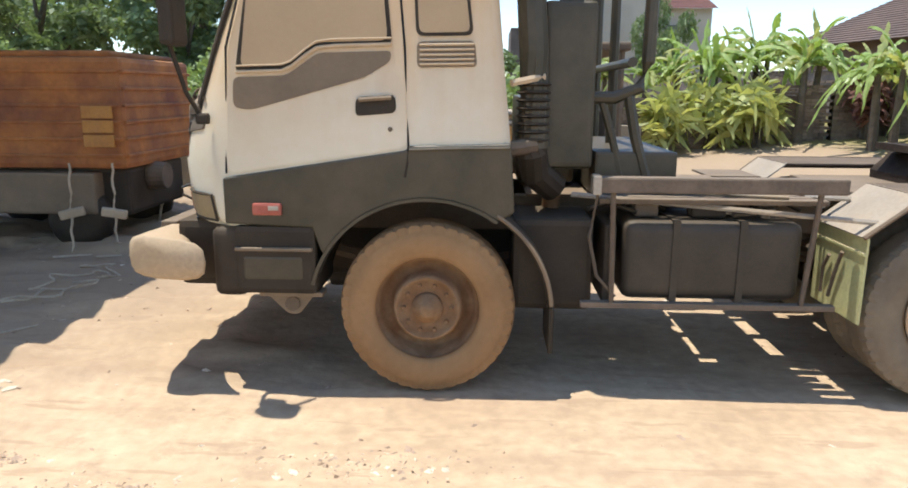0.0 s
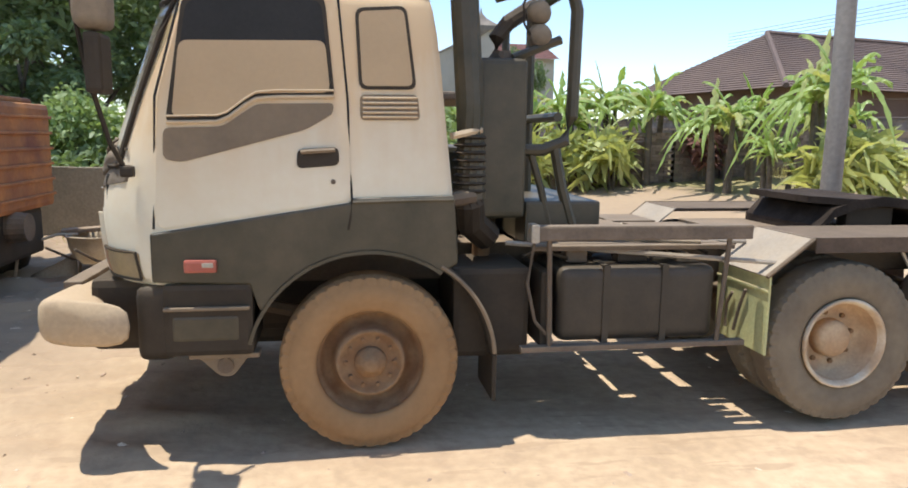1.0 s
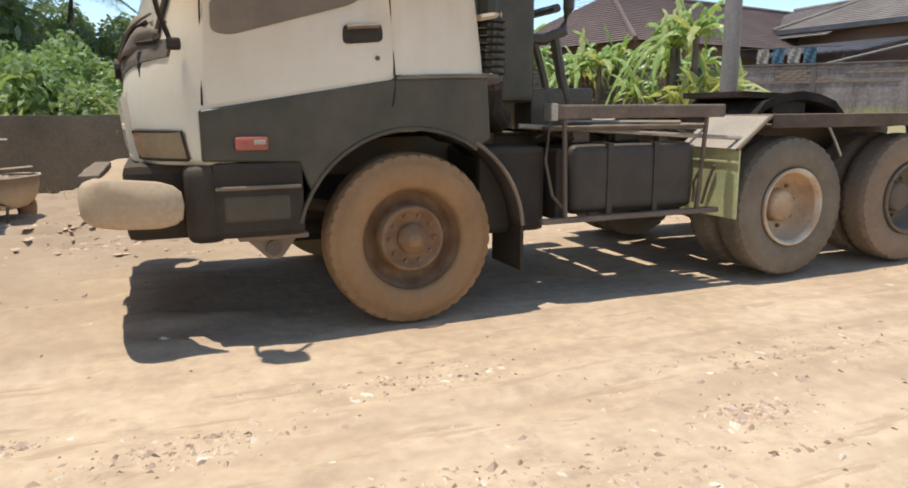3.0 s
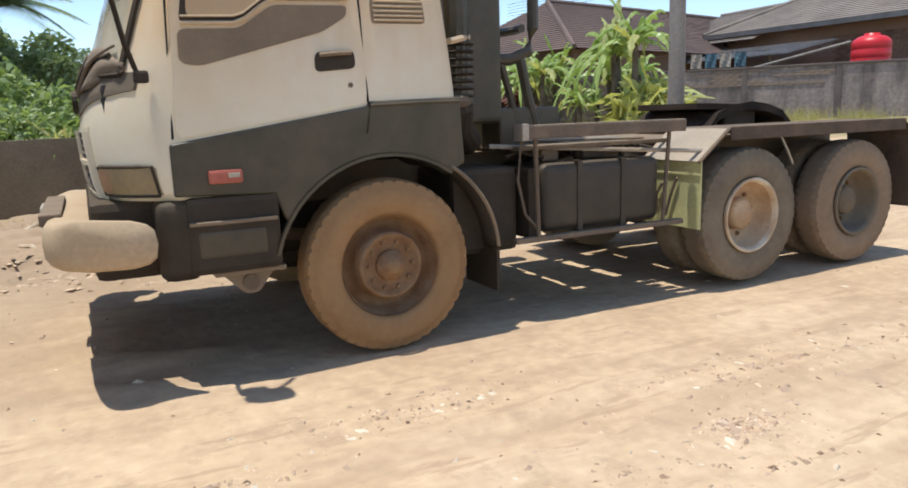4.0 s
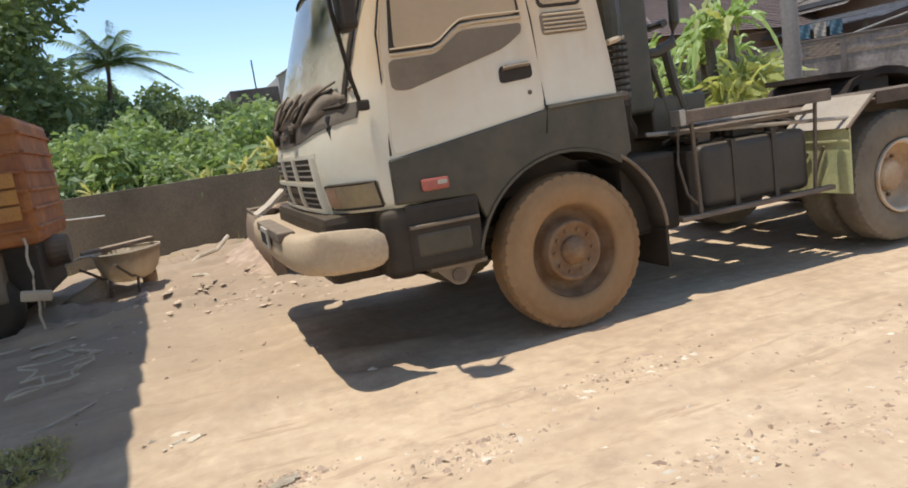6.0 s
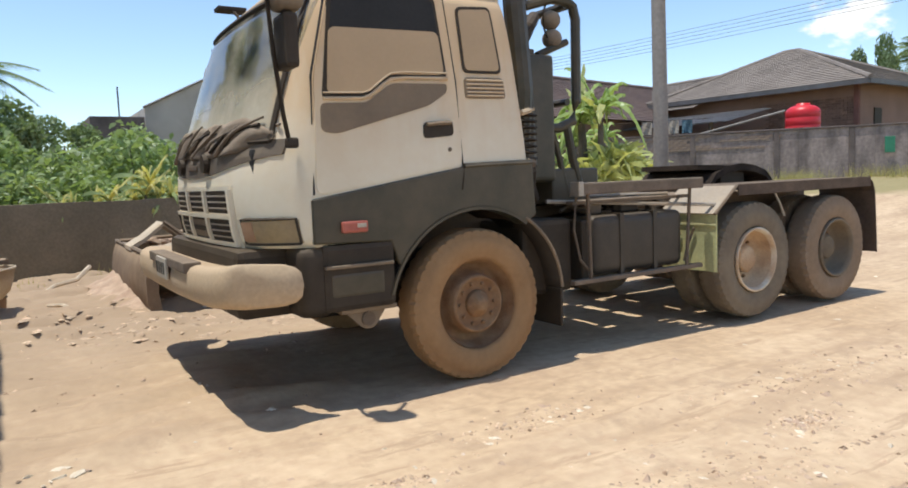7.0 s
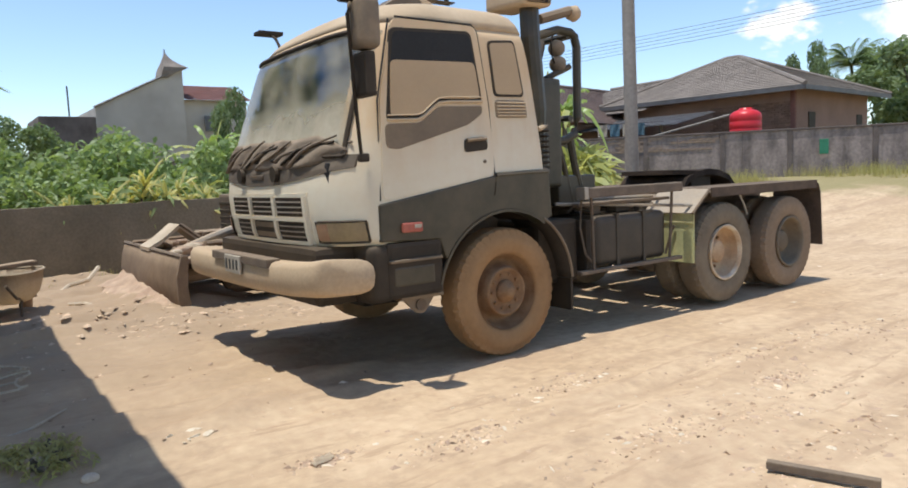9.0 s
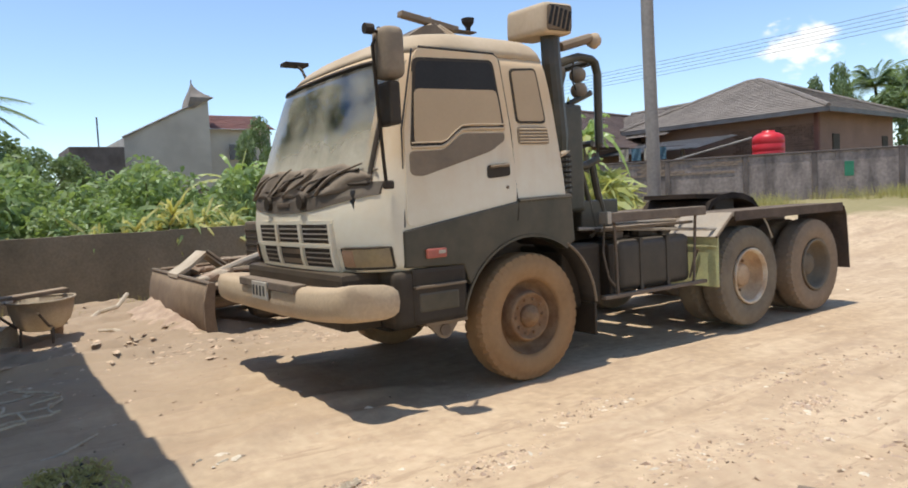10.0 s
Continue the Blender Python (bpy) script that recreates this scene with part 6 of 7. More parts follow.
for k in range(4):
    u = -0.6 + 0.42 * k
    bm = bmesh.new()
    g = [[bm.verts.new(Vector(loc(u + 0.32 * i / 4, 0.9 + 0.03 * math.sin(i * 2.1 + j), 2.95 - 0.42 * j / 4))) for i in range(5)] for j in range(5)]
    for j in range(4):
        for i in range(4):
            bm.faces.new((g[j][i], g[j][i + 1], g[j + 1][i + 1], g[j + 1][i]))
    cl = part("hanging_cloth", bm, M_CLOTHBLUE if k % 2 else M_GREYPLATE)
    sm = cl.modifiers.new("thick", "SOLIDIFY")
    sm.thickness = 0.008
    tagged(cl, "washed cloth hung on a line behind the wall", "laundry", "laundry")
ln = part("washing_line", tube([loc(-2, 0.9, 2.96), loc(1.6, 0.9, 2.96)], 0.008, 5), M_BLACK)
tagged(ln, "washing line between awning posts", "line")

h2 = empty("brown_roof_house", "low house with a long faded brown-red roof behind the bananas", "house", at=(0, 0, 0))
RA, RB = Vector((14.41, 19.03, 5.4)), Vector((26.62, 21.47, 5.4))
ax_ = (RB - RA).to_2d().to_3d().normalized()
nn = Vector((-ax_.y, ax_.x, 0))
DROP = Vector((0, 0, 2.1))
A, Bp = RA - ax_ * 3 - nn * 4 - DROP, RB + ax_ * 3 - nn * 4 - DROP
A2, B2 = A + nn * 8, Bp + nn * 8
roof_face(h2, M_ROOFBROWN, A, Bp, RB, RA, 26)
roof_face(h2, M_ROOFBROWN, Bp, B2, RB, RB, 26)
roof_face(h2, M_ROOFBROWN, A2, A, RA, RA, 26)
roof_face(h2, M_ROOFBROWN, B2, A2, RA, RB, 26)
for e0, e1 in ((RA, RB), (A, RA), (Bp, RB)):
    part("ridge_cap", tube([e0 + Vector((0, 0, 0.04)), e1 + Vector((0, 0, 0.04))], 0.09, 6), M_ROOFBROWN, h2)
bm = bmesh.new()
mm = Matrix(((ax_.x, nn.x, 0, A.x), (ax_.y, nn.y, 0, A.y), (0, 0, 1, 0), (0, 0, 0, 1)))
add_box(bm, 0.6, (Bp - A).length - 0.6, 0.6, 7.4, 0, A.z + 0.05, 0.0, mm)
part("wall", bm, M_RENDERTAN, h2)

# pale house with a spired gable, far off
ch = empty("gabled_house", "far pale house with a sloping gable and small spire", "house")
bm = bmesh.new()
pr = [(4.9, 0), (4.9, 6.3), (10.1, 8.85), (10.1, 0)]
f0 = bm.faces.new([bm.verts.new((x, 42.6, z)) for x, z in pr])
r = bmesh.ops.extrude_face_region(bm, geom=[f0])
for v in r["geom"]:
    if isinstance(v, bmesh.types.BMVert):
        v.co.y += 7
bmesh.ops.recalc_face_normals(bm, faces=bm.faces)
part("gable_wall", bm, M_GABLE, ch)
bm = bmesh.new()
rings = []
for z, xa, xb, hy in ((8.2, 8.75, 9.2, 0.7), (8.6, 8.86, 9.75, 0.8), (8.88, 8.95, 10.45, 0.8), (9.15, 9.04, 9.95, 0.5), (9.4, 9.13, 9.6, 0.3), (9.65, 9.2, 9.4, 0.14), (9.85, 9.24, 9.32, 0.05), (10.1, 9.25, 9.29, 0.03)):
    rings.append([bm.verts.new(p) for p in ((xa, 43.2 - hy, z), (xb, 43.2 - hy, z), (xb, 43.2 + hy, z), (xa, 43.2 + hy, z))])
for a, b in zip(rings, rings[1:]):
    for i in range(4):
        bm.faces.new((a[i], a[(i + 1) % 4], b[(i + 1) % 4], b[i]))
bm.faces.new(rings[0][::-1])
bm.faces.new(rings[-1])
part("spire", bm, M_TILE, ch, "dark curved canopy spire on the gable")
part("verge", tube([(4.8, 42.5, 6.3), (10.1, 42.5, 8.9)], 0.07, 6), M_TIN, ch)
roof_face(ch, M_ROOFRED, (10.12, 42.5, 6.9), (14.5, 42.5, 6.9), (14.5, 46.5, 8.3), (10.12, 46.5, 8.3), 12)
part("side_wall", box(9.95, 14.3, 43, 49, 0, 6.95, 0.02), M_GABLE, ch)
for x in (11.3,):
    part("window", box(x, x + 0.9, 42.52, 42.62, 4.9, 5.9, 0.02), M_TIN, ch)
dk = part("flat_roofed_house", box(1.7, 4.6, 41, 46, 0, 5.6, 0.05), M_COPING)
tagged(dk, "dark flat-roofed building far behind the trees", "house")
an = part("roof_antenna", tube([(3.4, 42, 5.5), (3.4, 42, 7.4)], 0.05, 5), M_TIN)
tagged(an, "thin roof mast on the far building", "mast")

for k in range(5):
    z = 5.75 + 0.13 * k
    pts = []
    for i in range(17):
        t = -0.9 + 3.6 * i / 16
        p = Vector((18.3, 16.1, 0)).lerp(Vector((20.2, 5.9, 0)), t)
        pts.append((p.x, p.y, z + 0.33 * t + 0.10 * (t - 0.9) ** 2))
    w = part("overhead_wire", tube(pts, 0.007, 4), M_BLACK)
    tagged(w, "thin black overhead power wire", "wire", "overhead wires")

# ---- clouds ----


def cloud_material(seed):
    m = bpy.data.materials.new("cloud_vapour")
    m.use_nodes = True
    n, l = m.node_tree.nodes, m.node_tree.links
    n.remove(n["Principled BSDF"])
    tc = n.new("ShaderNodeTexCoord")
    mp = n.new("ShaderNodeMapping")
    mp.inputs["Location"].default_value = (-1, -1, 0)
    mp.inputs["Scale"].default_value = (2, 2, 0)
    l.new(tc.outputs["Generated"], mp.inputs["Vector"])
    ln = n.new("ShaderNodeVectorMath")
    ln.operation = "LENGTH"
    l.new(mp.outputs[0], ln.inputs[0])
    no = n.new("ShaderNodeTexNoise")
    no.inputs["Scale"].default_value, no.inputs["Detail"].default_value, no.inputs["Roughness"].default_value = 2.6, 9, 0.55
    m2 = n.new("ShaderNodeMapping")
    m2.inputs["Location"].default_value = (seed, seed * 0.7, 0)
    l.new(mp.outputs[0], m2.inputs["Vector"])
    l.new(m2.outputs[0], no.inputs["Vector"])
    su = n.new("ShaderNodeMath")
    su.operation = "MULTIPLY_ADD"
    su.inputs[1].default_value = -0.62
    l.new(ln.outputs["Value"], su.inputs[0])
    l.new(no.outputs["Fac"], su.inputs[2])
    mr = n.new("ShaderNodeMapRange")
    mr.interpolation_type = "SMOOTHSTEP"
    mr.inputs["From Min"].default_value, mr.inputs["From Max"].default_value = 0.06, 0.34
    mr.inputs["To Max"].default_value = 0.92
    l.new(su.outputs[0], mr.inputs["Value"])
    em = n.new("ShaderNodeEmission")
    em.inputs["Color"].default_value, em.inputs["Strength"].default_value = (1, 0.99, 0.97, 1), 0.72
    tr = n.new("ShaderNodeBsdfTransparent")
    ms = n.new("ShaderNodeMixShader")
    l.new(mr.outputs[0], ms.inputs[0])
    l.new(tr.outputs[0], ms.inputs[1])
    l.new(em.outputs[0], ms.inputs[2])
    l.new(ms.outputs[0], n["Material Output"].inputs["Surface"])
    return m


def cloud(c, w, h, seed, label):
    ob = raw("cloud_backdrop", [(-w, -h, 0), (w, -h, 0), (w, h, 0), (-w, h, 0)], [(0, 1, 2, 3)], cloud_material(seed))
    ob.matrix_world = look(Vector(c), (-3, -4, 1.5))
    ob.visible_shadow = False
    tagged(ob, label, "cloud", kind="backdrop")


cloud((839, 456, 166), 70, 42, 3.1, "small white fair-weather cloud in the blue sky")
cloud((898, 325, 152), 90, 85, 7.7, "larger white cumulus cloud in the blue sky")

# ---- bulldozer behind the truck ----
dz = empty("bulldozer", "dull yellow crawler bulldozer with a dusty blade of scrap", "bulldozer")
hood = part("hood", box(0.05, 0.95, 4.95, 6.05, 0.80, 1.50, 0.05), M_YELLOW, dz, "yellow engine hood with a pale top edge")
part("hood_top", box(0.06, 0.94, 4.93, 6.07, 1.50, 1.54, 0.012), M_GREYPLATE, hood, "dusty grey top sheet")
part("maker_plate", box(0.15, 0.75, 4.935, 4.95, 1.36, 1.45, 0.004), M_STEEL, hood, "dark maker's plate with its mark as a bar")
part("plate_bar", box(0.25, 0.65, 4.93, 4.936, 1.39, 1.42, 0.002), M_BARPALE, hood)
rad = part("radiator_guard", box(-0.42, 0.04, 5.15, 5.85, 0.62, 1.33, 0.04), M_STEEL, dz, "dark radiator guard at the nose")
for k in range(6):
    part("guard_bar", box(-0.435, -0.415, 5.2, 5.8, 0.68 + 0.1 * k, 0.72 + 0.1 * k, 0.006), M_BLACK, rad)
part("side_pipe", tube([(0.1, 4.9, 0.98), (0.3, 4.88, 1.05), (0.5, 4.88, 1.14), (0.85, 4.9, 1.16)], 0.03, 6), M_BUMPER, hood, "dusty bent pipe along the hood")
part("cabin_floor", box(0.9, 1.8, 4.6, 6.4, 0.80, 1.1, 0.03), M_YELLOW, dz)
part("seat_box", box(1.25, 1.75, 5.1, 5.9, 1.1, 1.55, 0.05), M_BLACK, dz, "dark operator seat")
part("canopy", box(0.85, 1.9, 4.5, 6.5, 2.24, 2.34, 0.03), M_STEEL, dz, "flat dark canopy on posts")
for x in (0.95, 1.8):
    for y in (4.6, 6.4):
        part("canopy_post", tube([(x, y, 1.05), (x, y, 2.26)], 0.045, 6), M_STEEL, dz)
for y in (4.3, 6.25):
    tr = part("track", box(-0.9, 2.1, y, y + 0.45, 0.10, 0.74, 0.28, None, 4), M_STEEL, dz, "steel crawler track packed with soil")
    for k in range(15):
        part("track_shoe", box(-0.72 + 0.18 * k, -0.57 + 0.18 * k, y - 0.03, y + 0.48, 0.72, 0.79, 0.012), M_RUSTPLATE, tr)
    for k in range(5):
        part("track_roller", lathe([(0.0, -0.04), (0.11, -0.04), (0.13, 0.0), (0.11, 0.04), (0.0, 0.04)], 14, "y", (-0.5 + 0.52 * k, y - 0.02, 0.24)), M_RUSTPLATE, tr)
    part("push_arm", tube([(0.6, y + 0.2, 0.5), (-1.35, y + 0.2, 0.38)], 0.08, 8), M_RUSTPLATE, dz)
# the blade: a thin curved plate with end legs, scrap lying behind its top edge
bm = bmesh.new()
prof = [(-1.50, 0.0), (-1.56, 0.14), (-1.575, 0.32), (-1.55, 0.50), (-1.50, 0.66)]
va = [(bm.verts.new((x, 3.98, z)), bm.verts.new((x, 6.85, z + 0.02))) for x, z in prof]
for a, b in zip(va, va[1:]):
    bm.faces.new((a[0], b[0], b[1], a[1]))
r = bmesh.ops.extrude_face_region(bm, geom=bm.faces[:])
for v in r["geom"]:
    if isinstance(v, bmesh.types.BMVert):
        v.co.x += 0.03
bmesh.ops.recalc_face_normals(bm, faces=bm.faces)
blade = part("blade", bm, M_RUSTPLATE, dz, "worn dark steel blade resting on the soil", True)
part("top_rail", tube([(-1.49, 3.97, 0.67), (-1.49, 6.86, 0.69)], 0.026, 6), M_BEAM, blade)
bm = bmesh.new()
pr = [(-1.53, 0.0), (-1.585, 0.2), (-1.585, 0.45), (-1.52, 0.68), (-1.44, 0.68), (-1.47, 0.3), (-1.43, 0.0)]
f0 = bm.faces.new([bm.verts.new((x, 3.93, z)) for x, z in pr])
gx = bmesh.ops.extrude_face_region(bm, geom=[f0])
for v in gx["geom"]:
    if isinstance(v, bmesh.types.BMVert):
        v.co.y += 0.05
bmesh.ops.recalc_face_normals(bm, faces=bm.faces)
part("end_plate", bm, M_RUSTPLATE, blade, "worn end plate of the blade")
# soil heaped against the blade's face
bm = bmesh.new()
g = []
for j in range(25):
    row = []
    for i in range(91):
        u, w = i / 90, j / 24
        y = 4.0 + 3.1 * u
        h = (0.10 + 0.24 * u + 0.05 * noise.noise((u * 6, 1, 3))) * (1 - w) ** 1.7 * min(1.0, (1 - u) * 8)
        lump = 0.05 * noise.noise((u * 14, w * 4, 8)) + 0.03 * abs(noise.noise((u * 30, w * 9, 5))) + 0.012 * noise.noise((u * 70, w * 20, 2))
        reach = 0.45 + 0.55 * u + 0.12 * noise.noise((u * 5, 2, 1))
        row.append(bm.verts.new((-1.53 - reach * w, y, h + lump * (1 - w) * min(1.0, 0.35 + h * 5) - 0.035 * w)))
    g.append(row)
for j in range(24):
    for i in range(90):
        bm.faces.new((g[j][i], g[j][i + 1], g[j + 1][i + 1], g[j + 1][i]))
bmesh.ops.recalc_face_normals(bm, faces=bm.faces)
heap = part("soil_mound", bm, M_SOIL, None, "", True)
tagged(heap, "loose pinkish soil pushed up against the blade", "soil mound")
# scrap on the blade: a bent sheet like a low roof, rubble and bars
bm = bmesh.new()
va = [[bm.verts.new((x, y, z)) for x, z in ((-1.52, 0.70), (-1.34, 0.80), (-1.12, 0.97), (-0.94, 0.82), (-0.76, 0.66))] for y in (5.35, 5.85)]
for i in range(4):
    bm.faces.new((va[0][i], va[0][i + 1], va[1][i + 1], va[1][i]))
gx = bmesh.ops.extrude_face_region(bm, geom=bm.faces[:])
for v in gx["geom"]:
    if isinstance(v, bmesh.types.BMVert):
        v.co.z -= 0.05
bmesh.ops.recalc_face_normals(bm, faces=bm.faces)
part("bent_sheet", bm, M_PALEMETAL, blade, "pale bent metal sheet")
part("blade_strut", tube([(-1.13, 5.3, 0.98), (-0.95, 5.25, 0.82), (-0.74, 5.2, 0.64)], 0.03, 6), M_STEEL, blade)
random.seed(31)
for k in range(16):
    x, y = -1.38 + 0.09 * (k % 9) + random.uniform(-0.03, 0.03), 4.5 + 0.13 * k
    q = random.uniform(0.05, 0.11)
    bm = bmesh.new()
    bmesh.ops.create_icosphere(bm, subdivisions=2, radius=q)
    for v in bm.verts:
        v.co *= 1 + 0.45 * noise.noise(v.co * 11 + Vector((k, 2, 0)))
        v.co = Vector((v.co.x * 1.3 + x, v.co.y + y, v.co.z * 0.7 + 0.68))
    part("scrap_piece", bm, M_SOIL if k % 3 else M_PALEMETAL, blade)
part("scrap_shelf", box(-1.47, -0.55, 4.2, 6.7, 0.56, 0.62, 0.01), M_RUSTPLATE, blade)
for k, (a, b) in enumerate((((-1.3, 4.9, 0.70), (-0.3, 5.3, 0.74)), ((-1.0, 4.7, 0.74), (-0.2, 5.6, 0.66)), ((-1.5, 6.3, 0.72), (-0.9, 5.9, 0.76)))):
    part("scrap_bar", tube([a, b], 0.028, 6), M_RUSTPLATE if k else M_PLANK, blade)
part("hydraulic_ram", tube([(0.0, 5.2, 1.0), (-0.7, 5.2, 0.8), (-1.3, 5.2, 0.6)], 0.05, 8), M_CHROME, dz)

dz.location.x = heap.location.x = 0.08

# ---- rusty machine, and an unseen shelter added to cast shade ----
mc = empty("parked_machine", "rust-streaked orange machine body on a dark frame", "machine")
bm = bmesh.new()
add_box(bm, -6.3, -3.58, 3.6, 5.4, 0.92, 2.12, 0.06)
part("body_shell", bm, M_ORANGE, mc, "rusty orange panelled body")
for k in range(6):
    part("body_rib", box(-3.59, -3.555, 3.62, 5.38, 1.05 + 0.18 * k, 1.085 + 0.18 * k, 0.008), M_ORANGE, mc)
    part("body_rib", box(-6.28, -3.6, 3.575, 3.605, 1.05 + 0.18 * k, 1.085 + 0.18 * k, 0.008), M_ORANGE, mc)
part("under_frame", box(-6.2, -3.66, 3.75, 5.2, 0.38, 0.92, 0.05), M_BLACK, mc)
for x in (-5.7, -4.1):
    for y in (3.7, 5.2):
        part("wheel", lathe([(0.0, -0.12), (0.2, -0.12), (0.34, -0.1), (0.36, 0), (0.34, 0.1), (0.2, 0.12), (0.0, 0.12)], 24, "y", (x - 0.1, y, 0.36)), M_BLACK, mc, "", True)
for r in range(3):
    part("orange_panel", box(-4.02, -3.68, 3.555, 3.585, 1.16 + 0.155 * r, 1.295 + 0.155 * r, 0.01), M_PANEL, mc, "brighter orange-yellow panel")
part("top_cover", box(-6.2, -3.72, 3.7, 5.3, 2.11, 2.19, 0.05), M_ORANGE, mc)
part("rear_drum", lathe([(0.0, -0.16), (0.15, -0.16), (0.17, 0.0), (0.15, 0.16), (0.0, 0.16)], 18, "x", (-3.62, 4.3, 0.78)), M_STEEL, mc)
part("side_locker", box(-5.3, -3.95, 3.56, 3.78, 0.42, 0.88, 0.03), M_GREYP, mc, "dusty grey side locker")
for k, (x, y) in enumerate(((-3.70, 3.50), (-4.15, 3.46))):
    pts = [(x + 0.012 * math.sin(i * 1.9), y - 0.05 * i / 12 * (1 + k), 1.0 - 0.97 * i / 12) for i in range(13)] + [(x + 0.1, y - 0.2, 0.03), (x + 0.32, y - 0.15, 0.03), (x - 0.1, y - 0.3, 0.03)]
    part("hanging_chain", tube(pts, 0.013, 6), M_ROPE, mc, "pale dusty chain")
    bm = bmesh.new()
    add_box(bm, -0.13, 0.13, -0.03, 0.03, -0.05, 0.05, 0.02, pose(x, y - 0.04, 0.46, 10, 12 * (1 - 2 * k), 20))
    part("tied_rag", bm, M_PALEMETAL, mc, "pale rag tied to the chain")

# shelter stays out of view; added only to throw shade on the yard's left
sh = empty("shelter", "unseen tin-roofed shelter added to shade the yard edge", "shelter")
bm = bmesh.new()
for k in range(22):
    add_box(bm, -8.2 + 0.21 * k, -8.09 + 0.21 * k, -7.5, 4.6, 3.84, 3.87, 0)
    add_box(bm, -8.09 + 0.21 * k, -7.99 + 0.21 * k, -7.5, 4.6, 3.81, 3.84, 0)
# roof lengthened here to put the parked machine in shade
for k in range(20):
    add_box(bm, -8.2 + 0.21 * k, -8.09 + 0.21 * k, 4.6, 6.7, 3.84, 3.87, 0)
    add_box(bm, -8.09 + 0.21 * k, -7.99 + 0.21 * k, 4.6, 6.7, 3.81, 3.84, 0)
part("tin_roof", bm, M_TIN, sh)
part("post", tube([(-7.9, 6.5, -0.1), (-7.9, 6.5, 3.82)], 0.06, 8), M_POLE, sh)
for y in (-7.2, -1.0):
    for x in (-8.0, -4.6):
        part("post", tube([(x, y, -0.1), (x, y, 3.82)], 0.06, 8), M_POLE, sh)
part("post", tube([(-8.0, 4.5, -0.1), (-8.0, 4.5, 3.82)], 0.06, 8), M_POLE, sh)
part("post", tube([(-6.8, 3.3, -0.1), (-6.8, 3.3, 3.82)], 0.06, 8), M_POLE, sh)

# ---- loose things on the yard ----
wb = empty("wheelbarrow", "dust-pale tub wheelbarrow with a dark frame", "wheelbarrow", at=(-3.0, 5.2, 0.0))
bm = bmesh.new()
rows = []
for q, (z, g1) in enumerate(((0.24, 0.35), (0.27, 0.62), (0.36, 0.84), (0.50, 0.96), (0.64, 1.0))):
    rows.append([bm.verts.new((0.52 * g1 * math.copysign(abs(math.cos(a)) ** 0.7, math.cos(a)), 0.36 * g1 * math.copysign(abs(math.sin(a)) ** 0.7, math.sin(a)), z)) for a in [2 * math.pi * k / 28 for k in range(28)]])
bm.faces.new(rows[0][::-1])
for u, w in zip(rows, rows[1:]):
    for k in range(28):
        bm.faces.new((u[k], u[(k + 1) % 28], w[(k + 1) % 28], w[k]))
bmesh.ops.solidify(bm, geom=bm.faces[:], thickness=0.012)
part("tub", bm, M_PALEMETAL, wb, "pale dusty rounded tub", True)
part("rim_bar", tube([(0.53 * math.copysign(abs(math.cos(a)) ** 0.7, math.cos(a)), 0.37 * math.copysign(abs(math.sin(a)) ** 0.7, math.sin(a)), 0.645) for a in [2 * math.pi * k / 28 for k in range(29)]], 0.014, 6), M_PALEMETAL, wb)
for y in (-0.2, 0.2):
    part("leg", tube([(-0.25, y, 0.3), (-0.3, y, 0.0)], 0.018, 6), M_STEEL, wb)
    part("handle", tube([(0.3, y, 0.28), (-0.4, y, 0.34), (-0.85, y * 1.2, 0.55)], 0.018, 6), M_STEEL, wb)
part("wheel", lathe([(0.0, -0.04), (0.1, -0.04), (0.19, -0.03), (0.2, 0.0), (0.19, 0.03), (0.1, 0.04), (0.0, 0.04)], 20, "y", (0.5, 0, 0.2)), M_RUBBER, wb, "", True)
wb.rotation_euler.z = radians(65)
wb.scale = (0.78, 0.85, 0.9)
brd = part("dark_board", box(-0.40, 0.40, -0.10, 0.10, 0.0, 0.05, 0.012, pose(-3.1, 5.35, 0.60, 0, -3, 12)), M_RUSTPLATE)
tagged(brd, "dark weathered board lying across the wheelbarrow", "board")
bm = bmesh.new()
g = [[bm.verts.new((-3.75 + 0.12 * i, 4.95 + 0.03 * i + 0.02 * noise.noise((i, j, 2)), 0.02 + 0.075 * j * (0.35 + 0.2 * i) + 0.03 * noise.noise((i * 0.9, j, 5)))) for i in range(5)] for j in range(5)]
for j in range(4):
    for i in range(4):
        bm.faces.new((g[j][i], g[j][i + 1], g[j + 1][i + 1], g[j + 1][i]))
bmesh.ops.solidify(bm, geom=bm.faces[:], thickness=0.02)
tagged(part("crumpled_sack", bm, M_ROPE, None, "", True), "pale crumpled sack beside the wheelbarrow", "sack")
hz = part("bent_hose", tube([(-3.95, 5.0, 0.05), (-3.92, 5.05, 0.3), (-3.75, 5.1, 0.5), (-3.5, 5.15, 0.58), (-3.28, 5.2, 0.58)], 0.018, 7), M_ROPE)
tagged(hz, "pale bent hose arching into the wheelbarrow", "hose")
rod = part("pale_rod", tube([(-4.0, 8.535, 0.895), (-3.7, 8.53, 0.88), (-3.45, 8.535, 0.87)], 0.016, 6), M_HOUSEW)
tagged(rod, "pale rod fixed along the low wall", "rod")

